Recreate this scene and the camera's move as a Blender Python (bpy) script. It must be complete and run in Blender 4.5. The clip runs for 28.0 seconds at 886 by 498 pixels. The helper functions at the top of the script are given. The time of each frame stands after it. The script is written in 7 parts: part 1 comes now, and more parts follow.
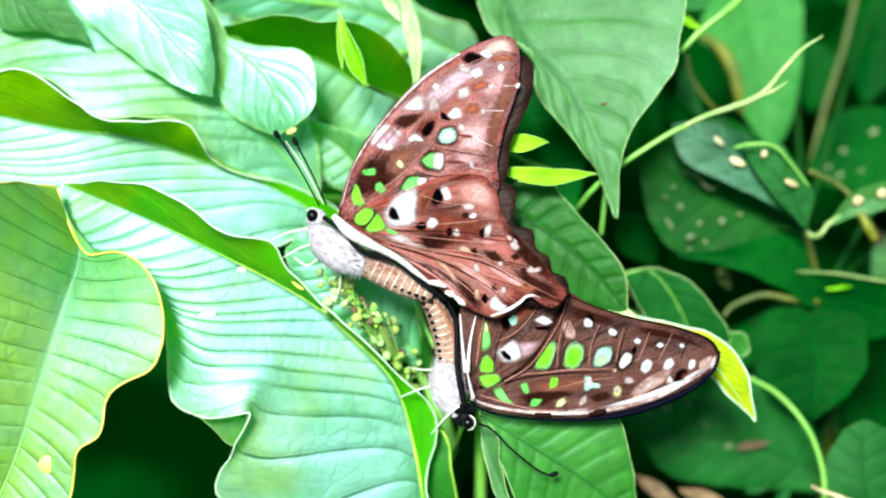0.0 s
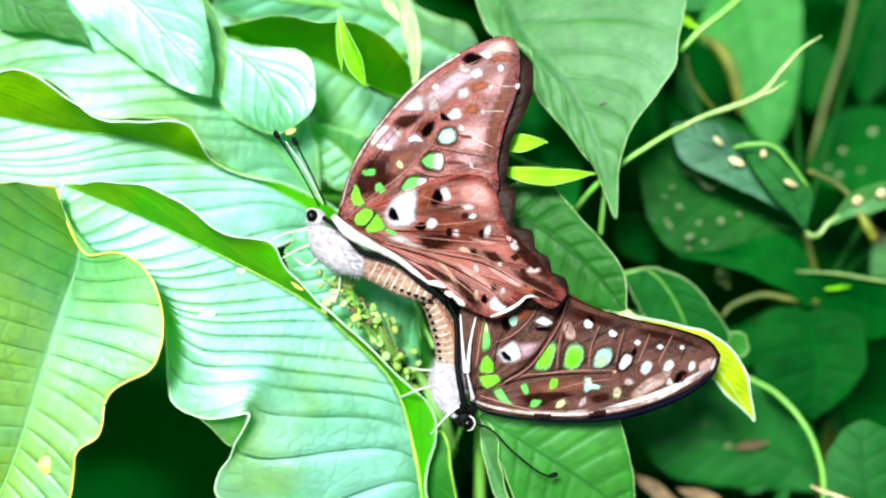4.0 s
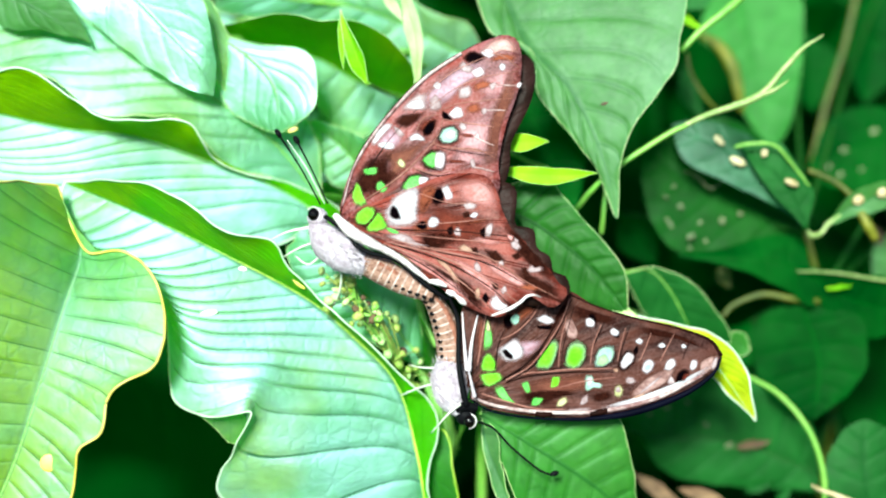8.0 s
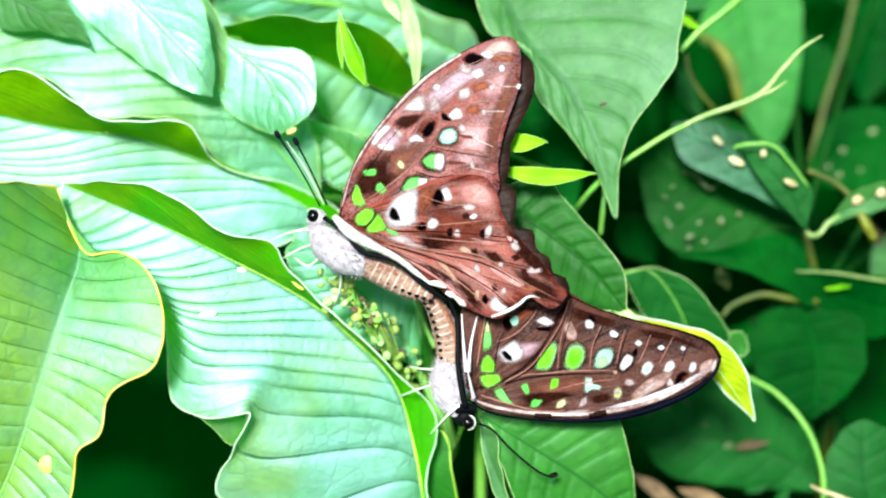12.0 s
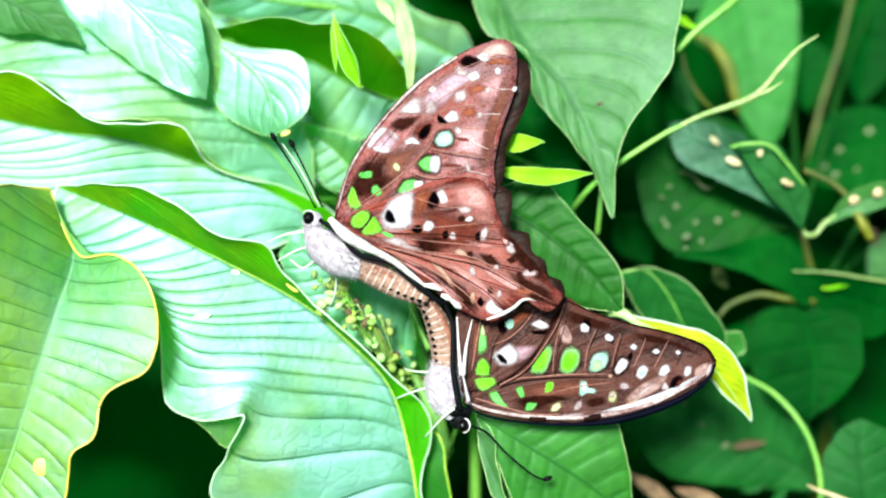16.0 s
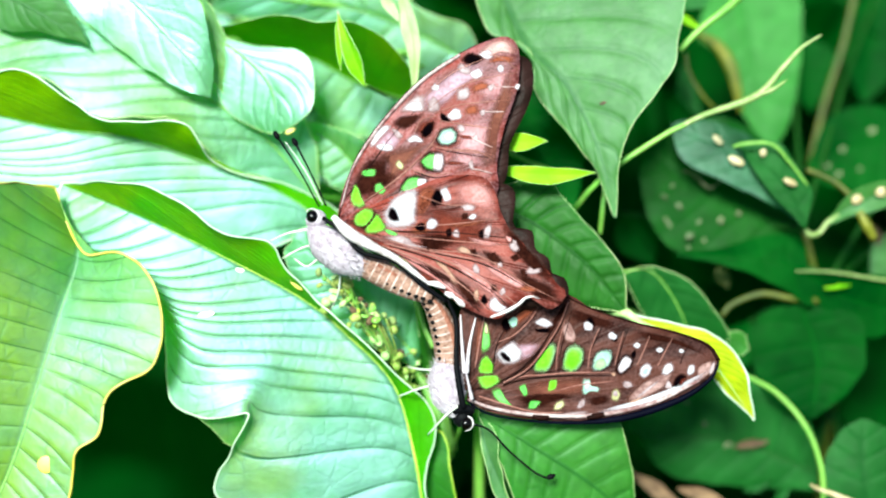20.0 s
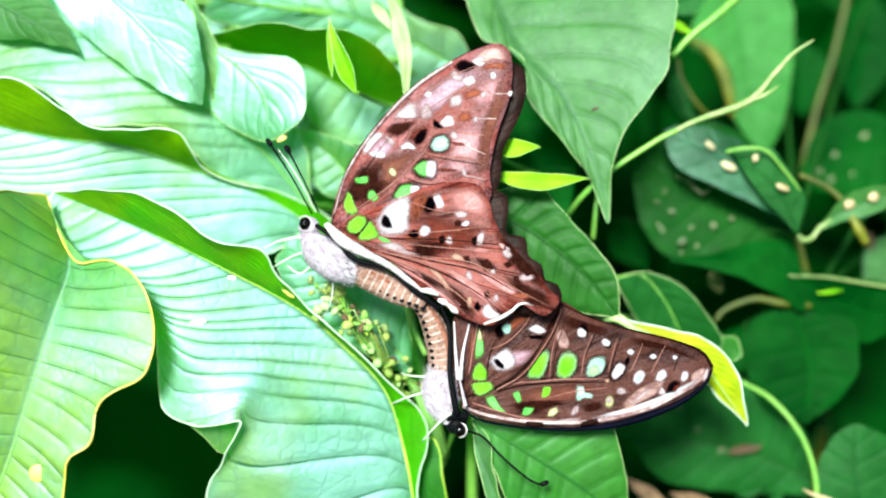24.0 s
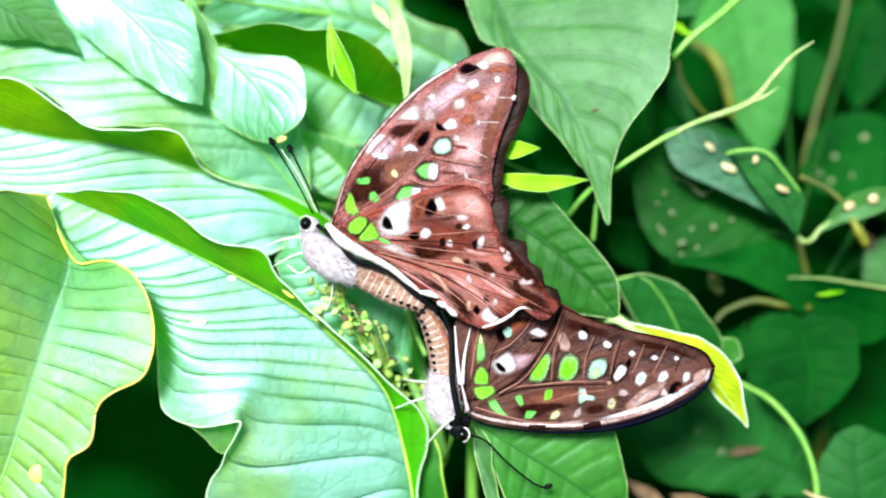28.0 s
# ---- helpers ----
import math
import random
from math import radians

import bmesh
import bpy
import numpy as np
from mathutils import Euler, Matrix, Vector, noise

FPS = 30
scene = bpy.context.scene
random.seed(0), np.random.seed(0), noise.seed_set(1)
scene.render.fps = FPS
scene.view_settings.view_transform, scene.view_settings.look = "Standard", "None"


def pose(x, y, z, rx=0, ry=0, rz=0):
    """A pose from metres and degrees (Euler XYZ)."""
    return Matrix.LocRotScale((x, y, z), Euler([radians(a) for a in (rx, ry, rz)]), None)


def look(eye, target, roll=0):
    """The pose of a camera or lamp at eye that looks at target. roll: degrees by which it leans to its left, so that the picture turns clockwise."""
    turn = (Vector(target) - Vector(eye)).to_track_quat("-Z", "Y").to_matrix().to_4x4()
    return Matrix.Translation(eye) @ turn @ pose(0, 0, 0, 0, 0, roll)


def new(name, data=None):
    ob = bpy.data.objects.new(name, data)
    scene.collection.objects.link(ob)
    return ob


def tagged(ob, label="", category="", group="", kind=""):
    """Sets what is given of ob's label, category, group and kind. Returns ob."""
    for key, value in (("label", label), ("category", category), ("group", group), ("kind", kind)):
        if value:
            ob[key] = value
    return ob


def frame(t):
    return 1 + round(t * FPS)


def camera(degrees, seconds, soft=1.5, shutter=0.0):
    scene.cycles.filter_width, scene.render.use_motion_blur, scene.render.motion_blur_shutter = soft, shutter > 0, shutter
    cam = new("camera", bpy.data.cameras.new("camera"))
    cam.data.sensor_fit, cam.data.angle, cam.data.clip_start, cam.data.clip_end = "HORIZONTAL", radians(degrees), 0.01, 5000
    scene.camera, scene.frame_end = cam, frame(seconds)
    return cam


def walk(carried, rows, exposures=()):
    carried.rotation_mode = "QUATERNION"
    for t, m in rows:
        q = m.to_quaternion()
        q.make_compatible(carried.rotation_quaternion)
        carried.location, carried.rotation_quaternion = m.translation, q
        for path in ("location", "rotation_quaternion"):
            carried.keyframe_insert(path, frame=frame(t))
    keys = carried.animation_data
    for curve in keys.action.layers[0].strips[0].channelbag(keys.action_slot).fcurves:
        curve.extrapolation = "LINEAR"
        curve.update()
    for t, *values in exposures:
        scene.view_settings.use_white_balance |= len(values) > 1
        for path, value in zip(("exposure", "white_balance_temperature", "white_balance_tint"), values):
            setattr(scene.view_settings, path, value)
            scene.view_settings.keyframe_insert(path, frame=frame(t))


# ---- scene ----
# Two mated tailed butterflies on a broad-leaved shrub; lengths in the plan are millimetres in the shrub's own axes:
# x across, y up the slope of the foliage, z out towards the viewer. The origin is 0.75 m above the ground.
SHRUB = pose(0, 0, 0.75, 60, 0, 0)
EYE = SHRUB @ Vector((0, 0, 0.2926))

# ---- camera ----
cam = camera(30, 28.0, soft=2.1)
cam.data.dof.use_dof, cam.data.dof.focus_distance, cam.data.dof.aperture_fstop = True, 0.289, 6.5
CAMERA_ROWS = [(0, -0, 0), (0.5, 0.04, -0.05), (1, 0.08, -0.07), (1.5, 0.11, -0.07), (2, 0.14, -0.05), (2.5, 0.15, -0.03),
    (3, 0.15, -0.02), (3.5, 0.15, 0), (5.5, 0.15, 0), (6, 0.1, -0.05), (6.5, 0.05, -0.07), (7, 0.02, -0.09),
    (7.5, -0.01, -0.11), (8, -0.05, -0.1), (8.5, -0.1, -0.08), (9, -0.13, -0.07), (9.5, -0.13, -0.06), (10, -0.14, -0.05),
    (10.5, -0.1, -0.04), (11, -0.03, -0.05), (11.5, 0.04, -0.04), (12, 0.13, -0.04), (12.5, 0.21, -0.06), (14.5, 0.64, 0.16),
    (15, 0.69, 0.08), (15.5, 0.7, 0.03), (16, 0.69, -0.01), (16.5, 0.66, -0.07), (17, 0.57, -0.13), (17.5, 0.47, -0.16),
    (18, 0.4, -0.18), (18.5, 0.33, -0.2), (19, 0.26, -0.19), (19.5, 0.22, -0.18), (20, 0.2, -0.17), (20.5, 0.17, -0.17),
    (21, 0.15, -0.17), (21.5, 0.15, -0.18), (23.5, 0.24, 0.71), (24, 1.44, 0.89), (24.5, 1.45, 0.93), (25, 1.45, 0.97),
    (25.5, 1.53, 1), (26, 1.68, 1.02), (26.5, 1.71, 1.07), (27, 1.63, 1.14), (27.5, 1.55, 1.17), (28, 1.44, 1.17)]
walk(cam, [(t, look(EYE, SHRUB @ Vector((x / 1000, y / 1000, 0)))) for t, x, y in CAMERA_ROWS],
     exposures=[(0, 1.33, 6050, -12), (15, 1.33, 6050, -11), (24, 1.33, 6050, -7), (28, 1.33, 6050, -5)])

# ---- world and sun ----
TO_SUN = (SHRUB.to_3x3() @ Vector((-0.17, 0.32, 0.9))).normalized()
world = bpy.data.worlds.new("sky")
scene.world = world
world.use_nodes = True
sky = world.node_tree.nodes.new("ShaderNodeTexSky")
sky.sky_type, sky.sun_disc = "NISHITA", False
sky.sun_elevation = math.asin(TO_SUN.z)
sky.sun_rotation = math.atan2(TO_SUN.x, TO_SUN.y)
back = world.node_tree.nodes["Background"]
back.inputs["Strength"].default_value = 0.05
world.node_tree.links.new(sky.outputs[0], back.inputs["Color"])
sun = new("sun", bpy.data.lights.new("sun", "SUN"))
sun.data.energy, sun.data.angle, sun.data.color = 5.0, radians(14), (1, 0.96, 0.9)
sun.matrix_world = look(TO_SUN * 5, (0, 0, 0))


# ---- materials ----
def nodes_of(name):
    m = bpy.data.materials.new(name)
    m.use_nodes = True
    return m, m.node_tree.nodes, m.node_tree.links, m.node_tree.nodes["Principled BSDF"]


def math_node(nt, op, a, b=None, c=None):
    n = nt.nodes.new("ShaderNodeMath")
    n.operation = op
    for i, v in enumerate((a, b, c)):
        if v is None:
            continue
        if isinstance(v, (int, float)):
            n.inputs[i].default_value = v
        else:
            nt.links.new(v, n.inputs[i])
    return n.outputs[0]


def mix_colour(nt, f, a, b):
    n = nt.nodes.new("ShaderNodeMix")
    n.data_type = "RGBA"
    for i, v in ((0, f), (6, a), (7, b)):
        if isinstance(v, (int, float)):
            n.inputs[i].default_value = v
        elif isinstance(v, tuple):
            n.inputs[i].default_value = (*v, 1)
        else:
            nt.links.new(v, n.inputs[i])
    return n.outputs[2]


def noise_node(nt, scale, detail=3, rough=0.55):
    n = nt.nodes.new("ShaderNodeTexNoise")
    co = nt.nodes.new("ShaderNodeTexCoord")
    nt.links.new(co.outputs["Object"], n.inputs["Vector"])
    n.inputs["Scale"].default_value, n.inputs["Detail"].default_value = scale, detail
    n.inputs["Roughness"].default_value = rough
    return n.outputs["Fac"]


def ramp01(nt, v, lo, hi):
    n = nt.nodes.new("ShaderNodeMapRange")
    n.interpolation_type = "SMOOTHSTEP"
    nt.links.new(v, n.inputs[0])
    n.inputs[1].default_value, n.inputs[2].default_value = lo, hi
    return n.outputs[0]


def leaf_material(name, dark, light, through_colour, rough=0.42, gloss=0.5, thin=0.3, vein=(0.2, 0.36, 0.12), vein_f=0.5, waxy=0.0, warm=None, turned=(0.46, 0.6), sheen=(0.56, 0.96, 0.86)):
    """Blade: blotched green, lateral veins and midrib from the blade's own along/across coordinates, light passing through."""
    m, nd, ln, p = nodes_of(name)
    nt = m.node_tree
    uv = nd.new("ShaderNodeUVMap")
    sep = nd.new("ShaderNodeSeparateXYZ")
    ln.new(uv.outputs[0], sep.inputs[0])
    along, across = sep.outputs[0], math_node(nt, "ABSOLUTE", sep.outputs[1])
    near_vein = math_node(nt, "PINGPONG", along, 0.5)
    line = math_node(nt, "SUBTRACT", 1.0, ramp01(nt, near_vein, 0.01, 0.042))
    line = math_node(nt, "MULTIPLY", line, math_node(nt, "MULTIPLY_ADD", ramp01(nt, noise_node(nt, 75, 2), 0.34, 0.6), 0.75, 0.25))
    mid = math_node(nt, "SUBTRACT", 1.0, ramp01(nt, across, 0.015, 0.05))
    marks = math_node(nt, "MAXIMUM", math_node(nt, "MULTIPLY", line, vein_f), math_node(nt, "MULTIPLY", mid, 0.5))
    blotch = ramp01(nt, noise_node(nt, 55, 4), 0.3, 0.7)
    fine = noise_node(nt, 900, 3)
    # fine net of veins between the side veins
    cells = nd.new("ShaderNodeTexVoronoi")
    cells.feature = "DISTANCE_TO_EDGE"
    cells.inputs["Scale"].default_value = 330
    place = nd.new("ShaderNodeTexCoord")
    ln.new(place.outputs["Object"], cells.inputs["Vector"])
    net = math_node(nt, "MULTIPLY", math_node(nt, "SUBTRACT", 1.0, ramp01(nt, cells.outputs["Distance"], 0.02, 0.14)), ramp01(nt, noise_node(nt, 90, 2), 0.38, 0.6))
    info = nd.new("ShaderNodeObjectInfo")
    base = mix_colour(nt, blotch, dark, light)
    if warm:
        base = mix_colour(nt, math_node(nt, "MULTIPLY", ramp01(nt, noise_node(nt, 28, 3), *turned), 0.9), base, warm)
    mottle = math_node(nt, "MULTIPLY_ADD", ramp01(nt, noise_node(nt, 260, 5, 0.65), 0.3, 0.7), 0.35, 0.8)
    tone = math_node(nt, "MULTIPLY", math_node(nt, "MULTIPLY_ADD", info.outputs["Random"], 0.25, 0.87), mottle)
    hsv = nd.new("ShaderNodeHueSaturation")
    ln.new(base, hsv.inputs["Color"])
    ln.new(tone, hsv.inputs["Value"])
    col = mix_colour(nt, marks, hsv.outputs[0], vein)
    col = mix_colour(nt, math_node(nt, "MULTIPLY", ramp01(nt, fine, 0.62, 0.75), 0.25), col, vein)
    col = mix_colour(nt, math_node(nt, "MULTIPLY", net, 0.3 * vein_f), col, vein)
    ln.new(col, p.inputs["Base Color"])
    ln.new(math_node(nt, "MULTIPLY_ADD", fine, 0.2, rough - 0.1), p.inputs["Roughness"])
    p.inputs["Specular IOR Level"].default_value = gloss
    tr = nd.new("ShaderNodeBsdfTranslucent")
    ln.new(mix_colour(nt, math_node(nt, "MULTIPLY", marks, 0.4), through_colour, dark), tr.inputs["Color"])
    crease = math_node(nt, "MULTIPLY", ramp01(nt, noise_node(nt, 330, 2, 0.5), 0.3, 0.7), 0.22)
    height = math_node(nt, "MULTIPLY_ADD", math_node(nt, "MULTIPLY_ADD", net, -0.35, math_node(nt, "ADD", fine, crease)), 0.5, math_node(nt, "MULTIPLY", marks, -0.6))
    bump = nd.new("ShaderNodeBump")
    bump.inputs["Strength"].default_value, bump.inputs["Distance"].default_value = 0.5, 0.0003
    ln.new(height, bump.inputs["Height"])
    ln.new(bump.outputs[0], p.inputs["Normal"])
    wax = nd.new("ShaderNodeBsdfGlossy")
    wax.inputs["Color"].default_value, wax.inputs["Roughness"].default_value = (*sheen, 1), rough + 0.05
    ln.new(bump.outputs[0], wax.inputs["Normal"])
    skin = nd.new("ShaderNodeMixShader")
    ln.new(math_node(nt, "MULTIPLY", math_node(nt, "MULTIPLY_ADD", marks, -0.85, 1.0), math_node(nt, "MULTIPLY_ADD", blotch, 0.95 * waxy, 0.5 * waxy)), skin.inputs[0])
    ln.new(p.outputs[0], skin.inputs[1])
    ln.new(wax.outputs[0], skin.inputs[2])
    mix = nd.new("ShaderNodeMixShader")
    mix.inputs[0].default_value = thin
    ln.new(skin.outputs[0], mix.inputs[1])
    ln.new(tr.outputs[0], mix.inputs[2])
    ln.new(mix.outputs[0], nd["Material Output"].inputs[0])
    return m


def plain_material(name, a, b, scale=400, rough=0.5, gloss=0.5, bump=0.3, sheen=0.0):
    m, nd, ln, p = nodes_of(name)
    nt = m.node_tree
    big, fine = noise_node(nt, scale * 0.2, 3), noise_node(nt, scale * 3, 3)
    col = mix_colour(nt, ramp01(nt, math_node(nt, "MULTIPLY_ADD", fine, 0.5, math_node(nt, "MULTIPLY", big, 0.5)), 0.35, 0.65), a, b)
    ln.new(col, p.inputs["Base Color"])
    p.inputs["Roughness"].default_value, p.inputs["Specular IOR Level"].default_value = rough, gloss
    p.inputs["Sheen Weight"].default_value = sheen
    bp = nd.new("ShaderNodeBump")
    bp.inputs["Strength"].default_value, bp.inputs["Distance"].default_value = bump, 0.0004
    ln.new(fine, bp.inputs["Height"])
    ln.new(bp.outputs[0], p.inputs["Normal"])
    return m


LEAF = leaf_material("broad_leaf", (0.05, 0.2, 0.035), (0.13, 0.32, 0.19), (0.22, 0.74, 0.015), rough=0.55, gloss=0.3, thin=0.45, vein=(0.012, 0.08, 0.03), vein_f=0.95, waxy=0.28, warm=(0.19, 0.32, 0.015), turned=(0.45, 0.63), sheen=(0.62, 0.97, 1.0))
# two sunlit copies of broad_leaf; veins faded in colour for overexposed glare
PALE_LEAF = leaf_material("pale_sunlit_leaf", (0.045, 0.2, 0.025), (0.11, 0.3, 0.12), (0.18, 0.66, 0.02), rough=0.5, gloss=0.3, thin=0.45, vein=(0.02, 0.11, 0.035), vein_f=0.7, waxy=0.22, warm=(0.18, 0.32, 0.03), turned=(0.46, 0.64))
GLARE = leaf_material("glare_leaf", (0.05, 0.2, 0.03), (0.12, 0.31, 0.13), (0.2, 0.68, 0.03), rough=0.45, gloss=0.3, thin=0.42, vein=(0.03, 0.15, 0.05), vein_f=0.25, waxy=0.27, warm=(0.19, 0.33, 0.04), turned=(0.5, 0.68), sheen=(0.6, 0.96, 0.92))
AGEING = leaf_material("yellowing_leaf", (0.05, 0.2, 0.008), (0.11, 0.28, 0.07), (0.32, 0.7, 0.0), rough=0.55, gloss=0.35, thin=0.45, vein=(0.02, 0.10, 0.03), vein_f=0.85, waxy=0.18, warm=(0.19, 0.31, 0.0), turned=(0.32, 0.52))
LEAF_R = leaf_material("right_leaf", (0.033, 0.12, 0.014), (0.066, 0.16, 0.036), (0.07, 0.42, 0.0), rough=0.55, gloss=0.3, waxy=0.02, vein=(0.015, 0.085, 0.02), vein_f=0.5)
SHOOT = leaf_material("pale_shoot", (0.26, 0.38, 0.1), (0.46, 0.52, 0.32), (0.5, 0.7, 0.2), rough=0.6, gloss=0.1, vein=(0.3, 0.42, 0.12), vein_f=0.3)
PALE_YOUNG = leaf_material("pale_yellow_young_leaf", (0.34, 0.42, 0.006), (0.52, 0.52, 0.03), (0.6, 0.72, 0.02), rough=0.6, gloss=0.1, vein=(0.16, 0.3, 0.01), vein_f=1.0)
YOUNG = leaf_material("young_leaf", (0.14, 0.44, 0.002), (0.26, 0.54, 0.01), (0.4, 0.8, 0.0), rough=0.6, gloss=0.12, vein=(0.3, 0.5, 0.02))
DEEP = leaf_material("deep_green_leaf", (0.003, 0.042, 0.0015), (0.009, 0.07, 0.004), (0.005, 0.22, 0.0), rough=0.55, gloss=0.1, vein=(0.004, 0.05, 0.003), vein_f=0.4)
CLEAR = leaf_material("clear_green_leaf", (0.026, 0.13, 0.008), (0.052, 0.18, 0.022), (0.05, 0.42, 0.0), rough=0.55, gloss=0.2, vein=(0.010, 0.075, 0.01), vein_f=0.55, waxy=0.01)
FRESH = leaf_material("fresh_green_leaf", (0.013, 0.082, 0.006), (0.028, 0.118, 0.013), (0.024, 0.3, 0.0), rough=0.55, gloss=0.2, vein=(0.004, 0.045, 0.004), vein_f=0.9)
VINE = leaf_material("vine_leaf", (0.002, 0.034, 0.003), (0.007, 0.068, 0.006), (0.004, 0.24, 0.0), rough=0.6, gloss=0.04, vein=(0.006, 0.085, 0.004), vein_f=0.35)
MIDGREEN = leaf_material("mid_green_leaf", (0.009, 0.07, 0.008), (0.022, 0.106, 0.02), (0.018, 0.28, 0.004), rough=0.55, gloss=0.1, vein=(0.005, 0.05, 0.007), vein_f=0.7)
PALE_BACK = leaf_material("pale_back_leaf", (0.02, 0.13, 0.01), (0.045, 0.18, 0.03), (0.05, 0.42, 0.0), rough=0.55, gloss=0.15, vein=(0.03, 0.16, 0.02), vein_f=0.3)
# vine green turned bluish; the sky's glare is put into the colour
GREYED = leaf_material("sky_glare_green_leaf", (0.009, 0.052, 0.011), (0.018, 0.078, 0.02), (0.008, 0.18, 0.008), rough=0.55, gloss=0.25, vein=(0.03, 0.17, 0.06), vein_f=0.3, waxy=0.035)
# undergrowth green held near black; its colour carries the deep shade
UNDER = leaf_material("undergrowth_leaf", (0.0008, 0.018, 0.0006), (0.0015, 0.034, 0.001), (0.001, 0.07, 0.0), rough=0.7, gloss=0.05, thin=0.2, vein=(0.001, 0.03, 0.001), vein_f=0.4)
UNDERSIDE = leaf_material("leaf_underside", (0.05, 0.27, 0.0), (0.10, 0.34, 0.002), (0.18, 0.62, 0.0), rough=0.55, gloss=0.12, thin=0.42, vein=(0.03, 0.18, 0.002), vein_f=0.4, warm=(0.2, 0.34, 0.0))
PALE_RIM = plain_material("pale_leaf_rim", (0.3, 0.42, 0.26), (0.5, 0.6, 0.46), scale=60, rough=0.5)
RIM = plain_material("leaf_rim", (0.26, 0.46, 0.14), (0.5, 0.6, 0.26), rough=0.5)
YELLOW_RIB = plain_material("yellow_midrib", (0.2, 0.36, 0.02), (0.4, 0.48, 0.05), scale=80, rough=0.5)
STEM = plain_material("green_stem", (0.10, 0.28, 0.03), (0.2, 0.38, 0.06), rough=0.45)
OLIVE = plain_material("olive_stem", (0.026, 0.045, 0.0004), (0.07, 0.08, 0.0008), rough=0.6)
DARK_STALK = plain_material("dark_green_stalk", (0.006, 0.045, 0.003), (0.015, 0.07, 0.006), rough=0.6, gloss=0.2)
TWIG = plain_material("pale_twig", (0.13, 0.22, 0.04), (0.3, 0.36, 0.14), rough=0.5)
DRY = plain_material("dry_leaf", (0.04, 0.022, 0.01), (0.1, 0.06, 0.025), rough=0.8)
FRINGE = plain_material("white_fringe", (0.3, 0.25, 0.29), (0.52, 0.47, 0.5), rough=0.8, gloss=0.1)
SNOW = plain_material("white_scales", (0.3, 0.25, 0.25), (0.62, 0.57, 0.58), rough=0.8, gloss=0.05)
GALL_DIM = plain_material("old_gall", (0.05, 0.08, 0.03), (0.16, 0.17, 0.08), rough=0.7)
S_FLECK = plain_material("white_fleck", (0.7, 0.75, 0.6), (0.85, 0.88, 0.75))
DRY_PALE = plain_material("yellow_blemish", (0.42, 0.34, 0.03), (0.6, 0.52, 0.16), scale=60)
DRY_CURL = plain_material("yellow_brown_curl", (0.06, 0.08, 0.001), (0.2, 0.19, 0.01), rough=0.6)
LITTER = plain_material("dry_leaf_litter", (0.07, 0.035, 0.014), (0.2, 0.12, 0.06), scale=150, rough=0.8)
GALL = plain_material("gall", (0.24, 0.17, 0.06), (0.5, 0.43, 0.26), rough=0.5)
BUD = plain_material("bud", (0.14, 0.24, 0.03), (0.36, 0.4, 0.1), rough=0.5)
# soil darkened to blackish green in place of the shade beneath the foliage
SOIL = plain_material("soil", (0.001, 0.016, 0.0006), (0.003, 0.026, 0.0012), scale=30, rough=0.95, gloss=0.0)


def wing_material(name, dark, mid, pale, pale_f, gloss=0.35, pleat=0.08):
    """Scaled wing underside: streaks and ribs that fan out from the wing's root, fine dusty scales."""
    m, nd, ln, p = nodes_of(name)
    nt = m.node_tree
    uv = nd.new("ShaderNodeUVMap")
    sep = nd.new("ShaderNodeSeparateXYZ")
    ln.new(uv.outputs[0], sep.inputs[0])
    fan = nd.new("ShaderNodeCombineXYZ")
    ln.new(math_node(nt, "MULTIPLY", sep.outputs[0], 9.0), fan.inputs[0])
    ln.new(math_node(nt, "MULTIPLY", sep.outputs[1], 3.5), fan.inputs[1])
    streak = nd.new("ShaderNodeTexNoise")
    streak.inputs["Scale"].default_value, streak.inputs["Detail"].default_value = 1.0, 3
    ln.new(fan.outputs[0], streak.inputs["Vector"])
    fine, big = noise_node(nt, 2200, 2), noise_node(nt, 120, 3)
    rib = math_node(nt, "SUBTRACT", 1.0, ramp01(nt, math_node(nt, "PINGPONG", math_node(nt, "MULTIPLY", sep.outputs[0], 9.0), 0.5), 0.02, 0.1))
    col = mix_colour(nt, ramp01(nt, streak.outputs["Fac"], 0.36, 0.58), dark, mid)
    dust = math_node(nt, "MULTIPLY", ramp01(nt, math_node(nt, "MULTIPLY_ADD", fine, 0.5, math_node(nt, "MULTIPLY", big, 0.6)), 0.45, 0.72), pale_f)
    col = mix_colour(nt, dust, col, pale)
    col = mix_colour(nt, math_node(nt, "MULTIPLY", rib, 0.05), col, dark)
    ln.new(col, p.inputs["Base Color"])
    p.inputs["Roughness"].default_value, p.inputs["Specular IOR Level"].default_value = 0.45, gloss
    bp = nd.new("ShaderNodeBump")
    bp.inputs["Strength"].default_value, bp.inputs["Distance"].default_value = 1.0, 0.0008
    ln.new(math_node(nt, "MULTIPLY_ADD", streak.outputs["Fac"], 1.0, math_node(nt, "MULTIPLY_ADD", rib, pleat, math_node(nt, "MULTIPLY", fine, 0.15))), bp.inputs["Height"])
    ln.new(bp.outputs[0], p.inputs["Normal"])
    return m


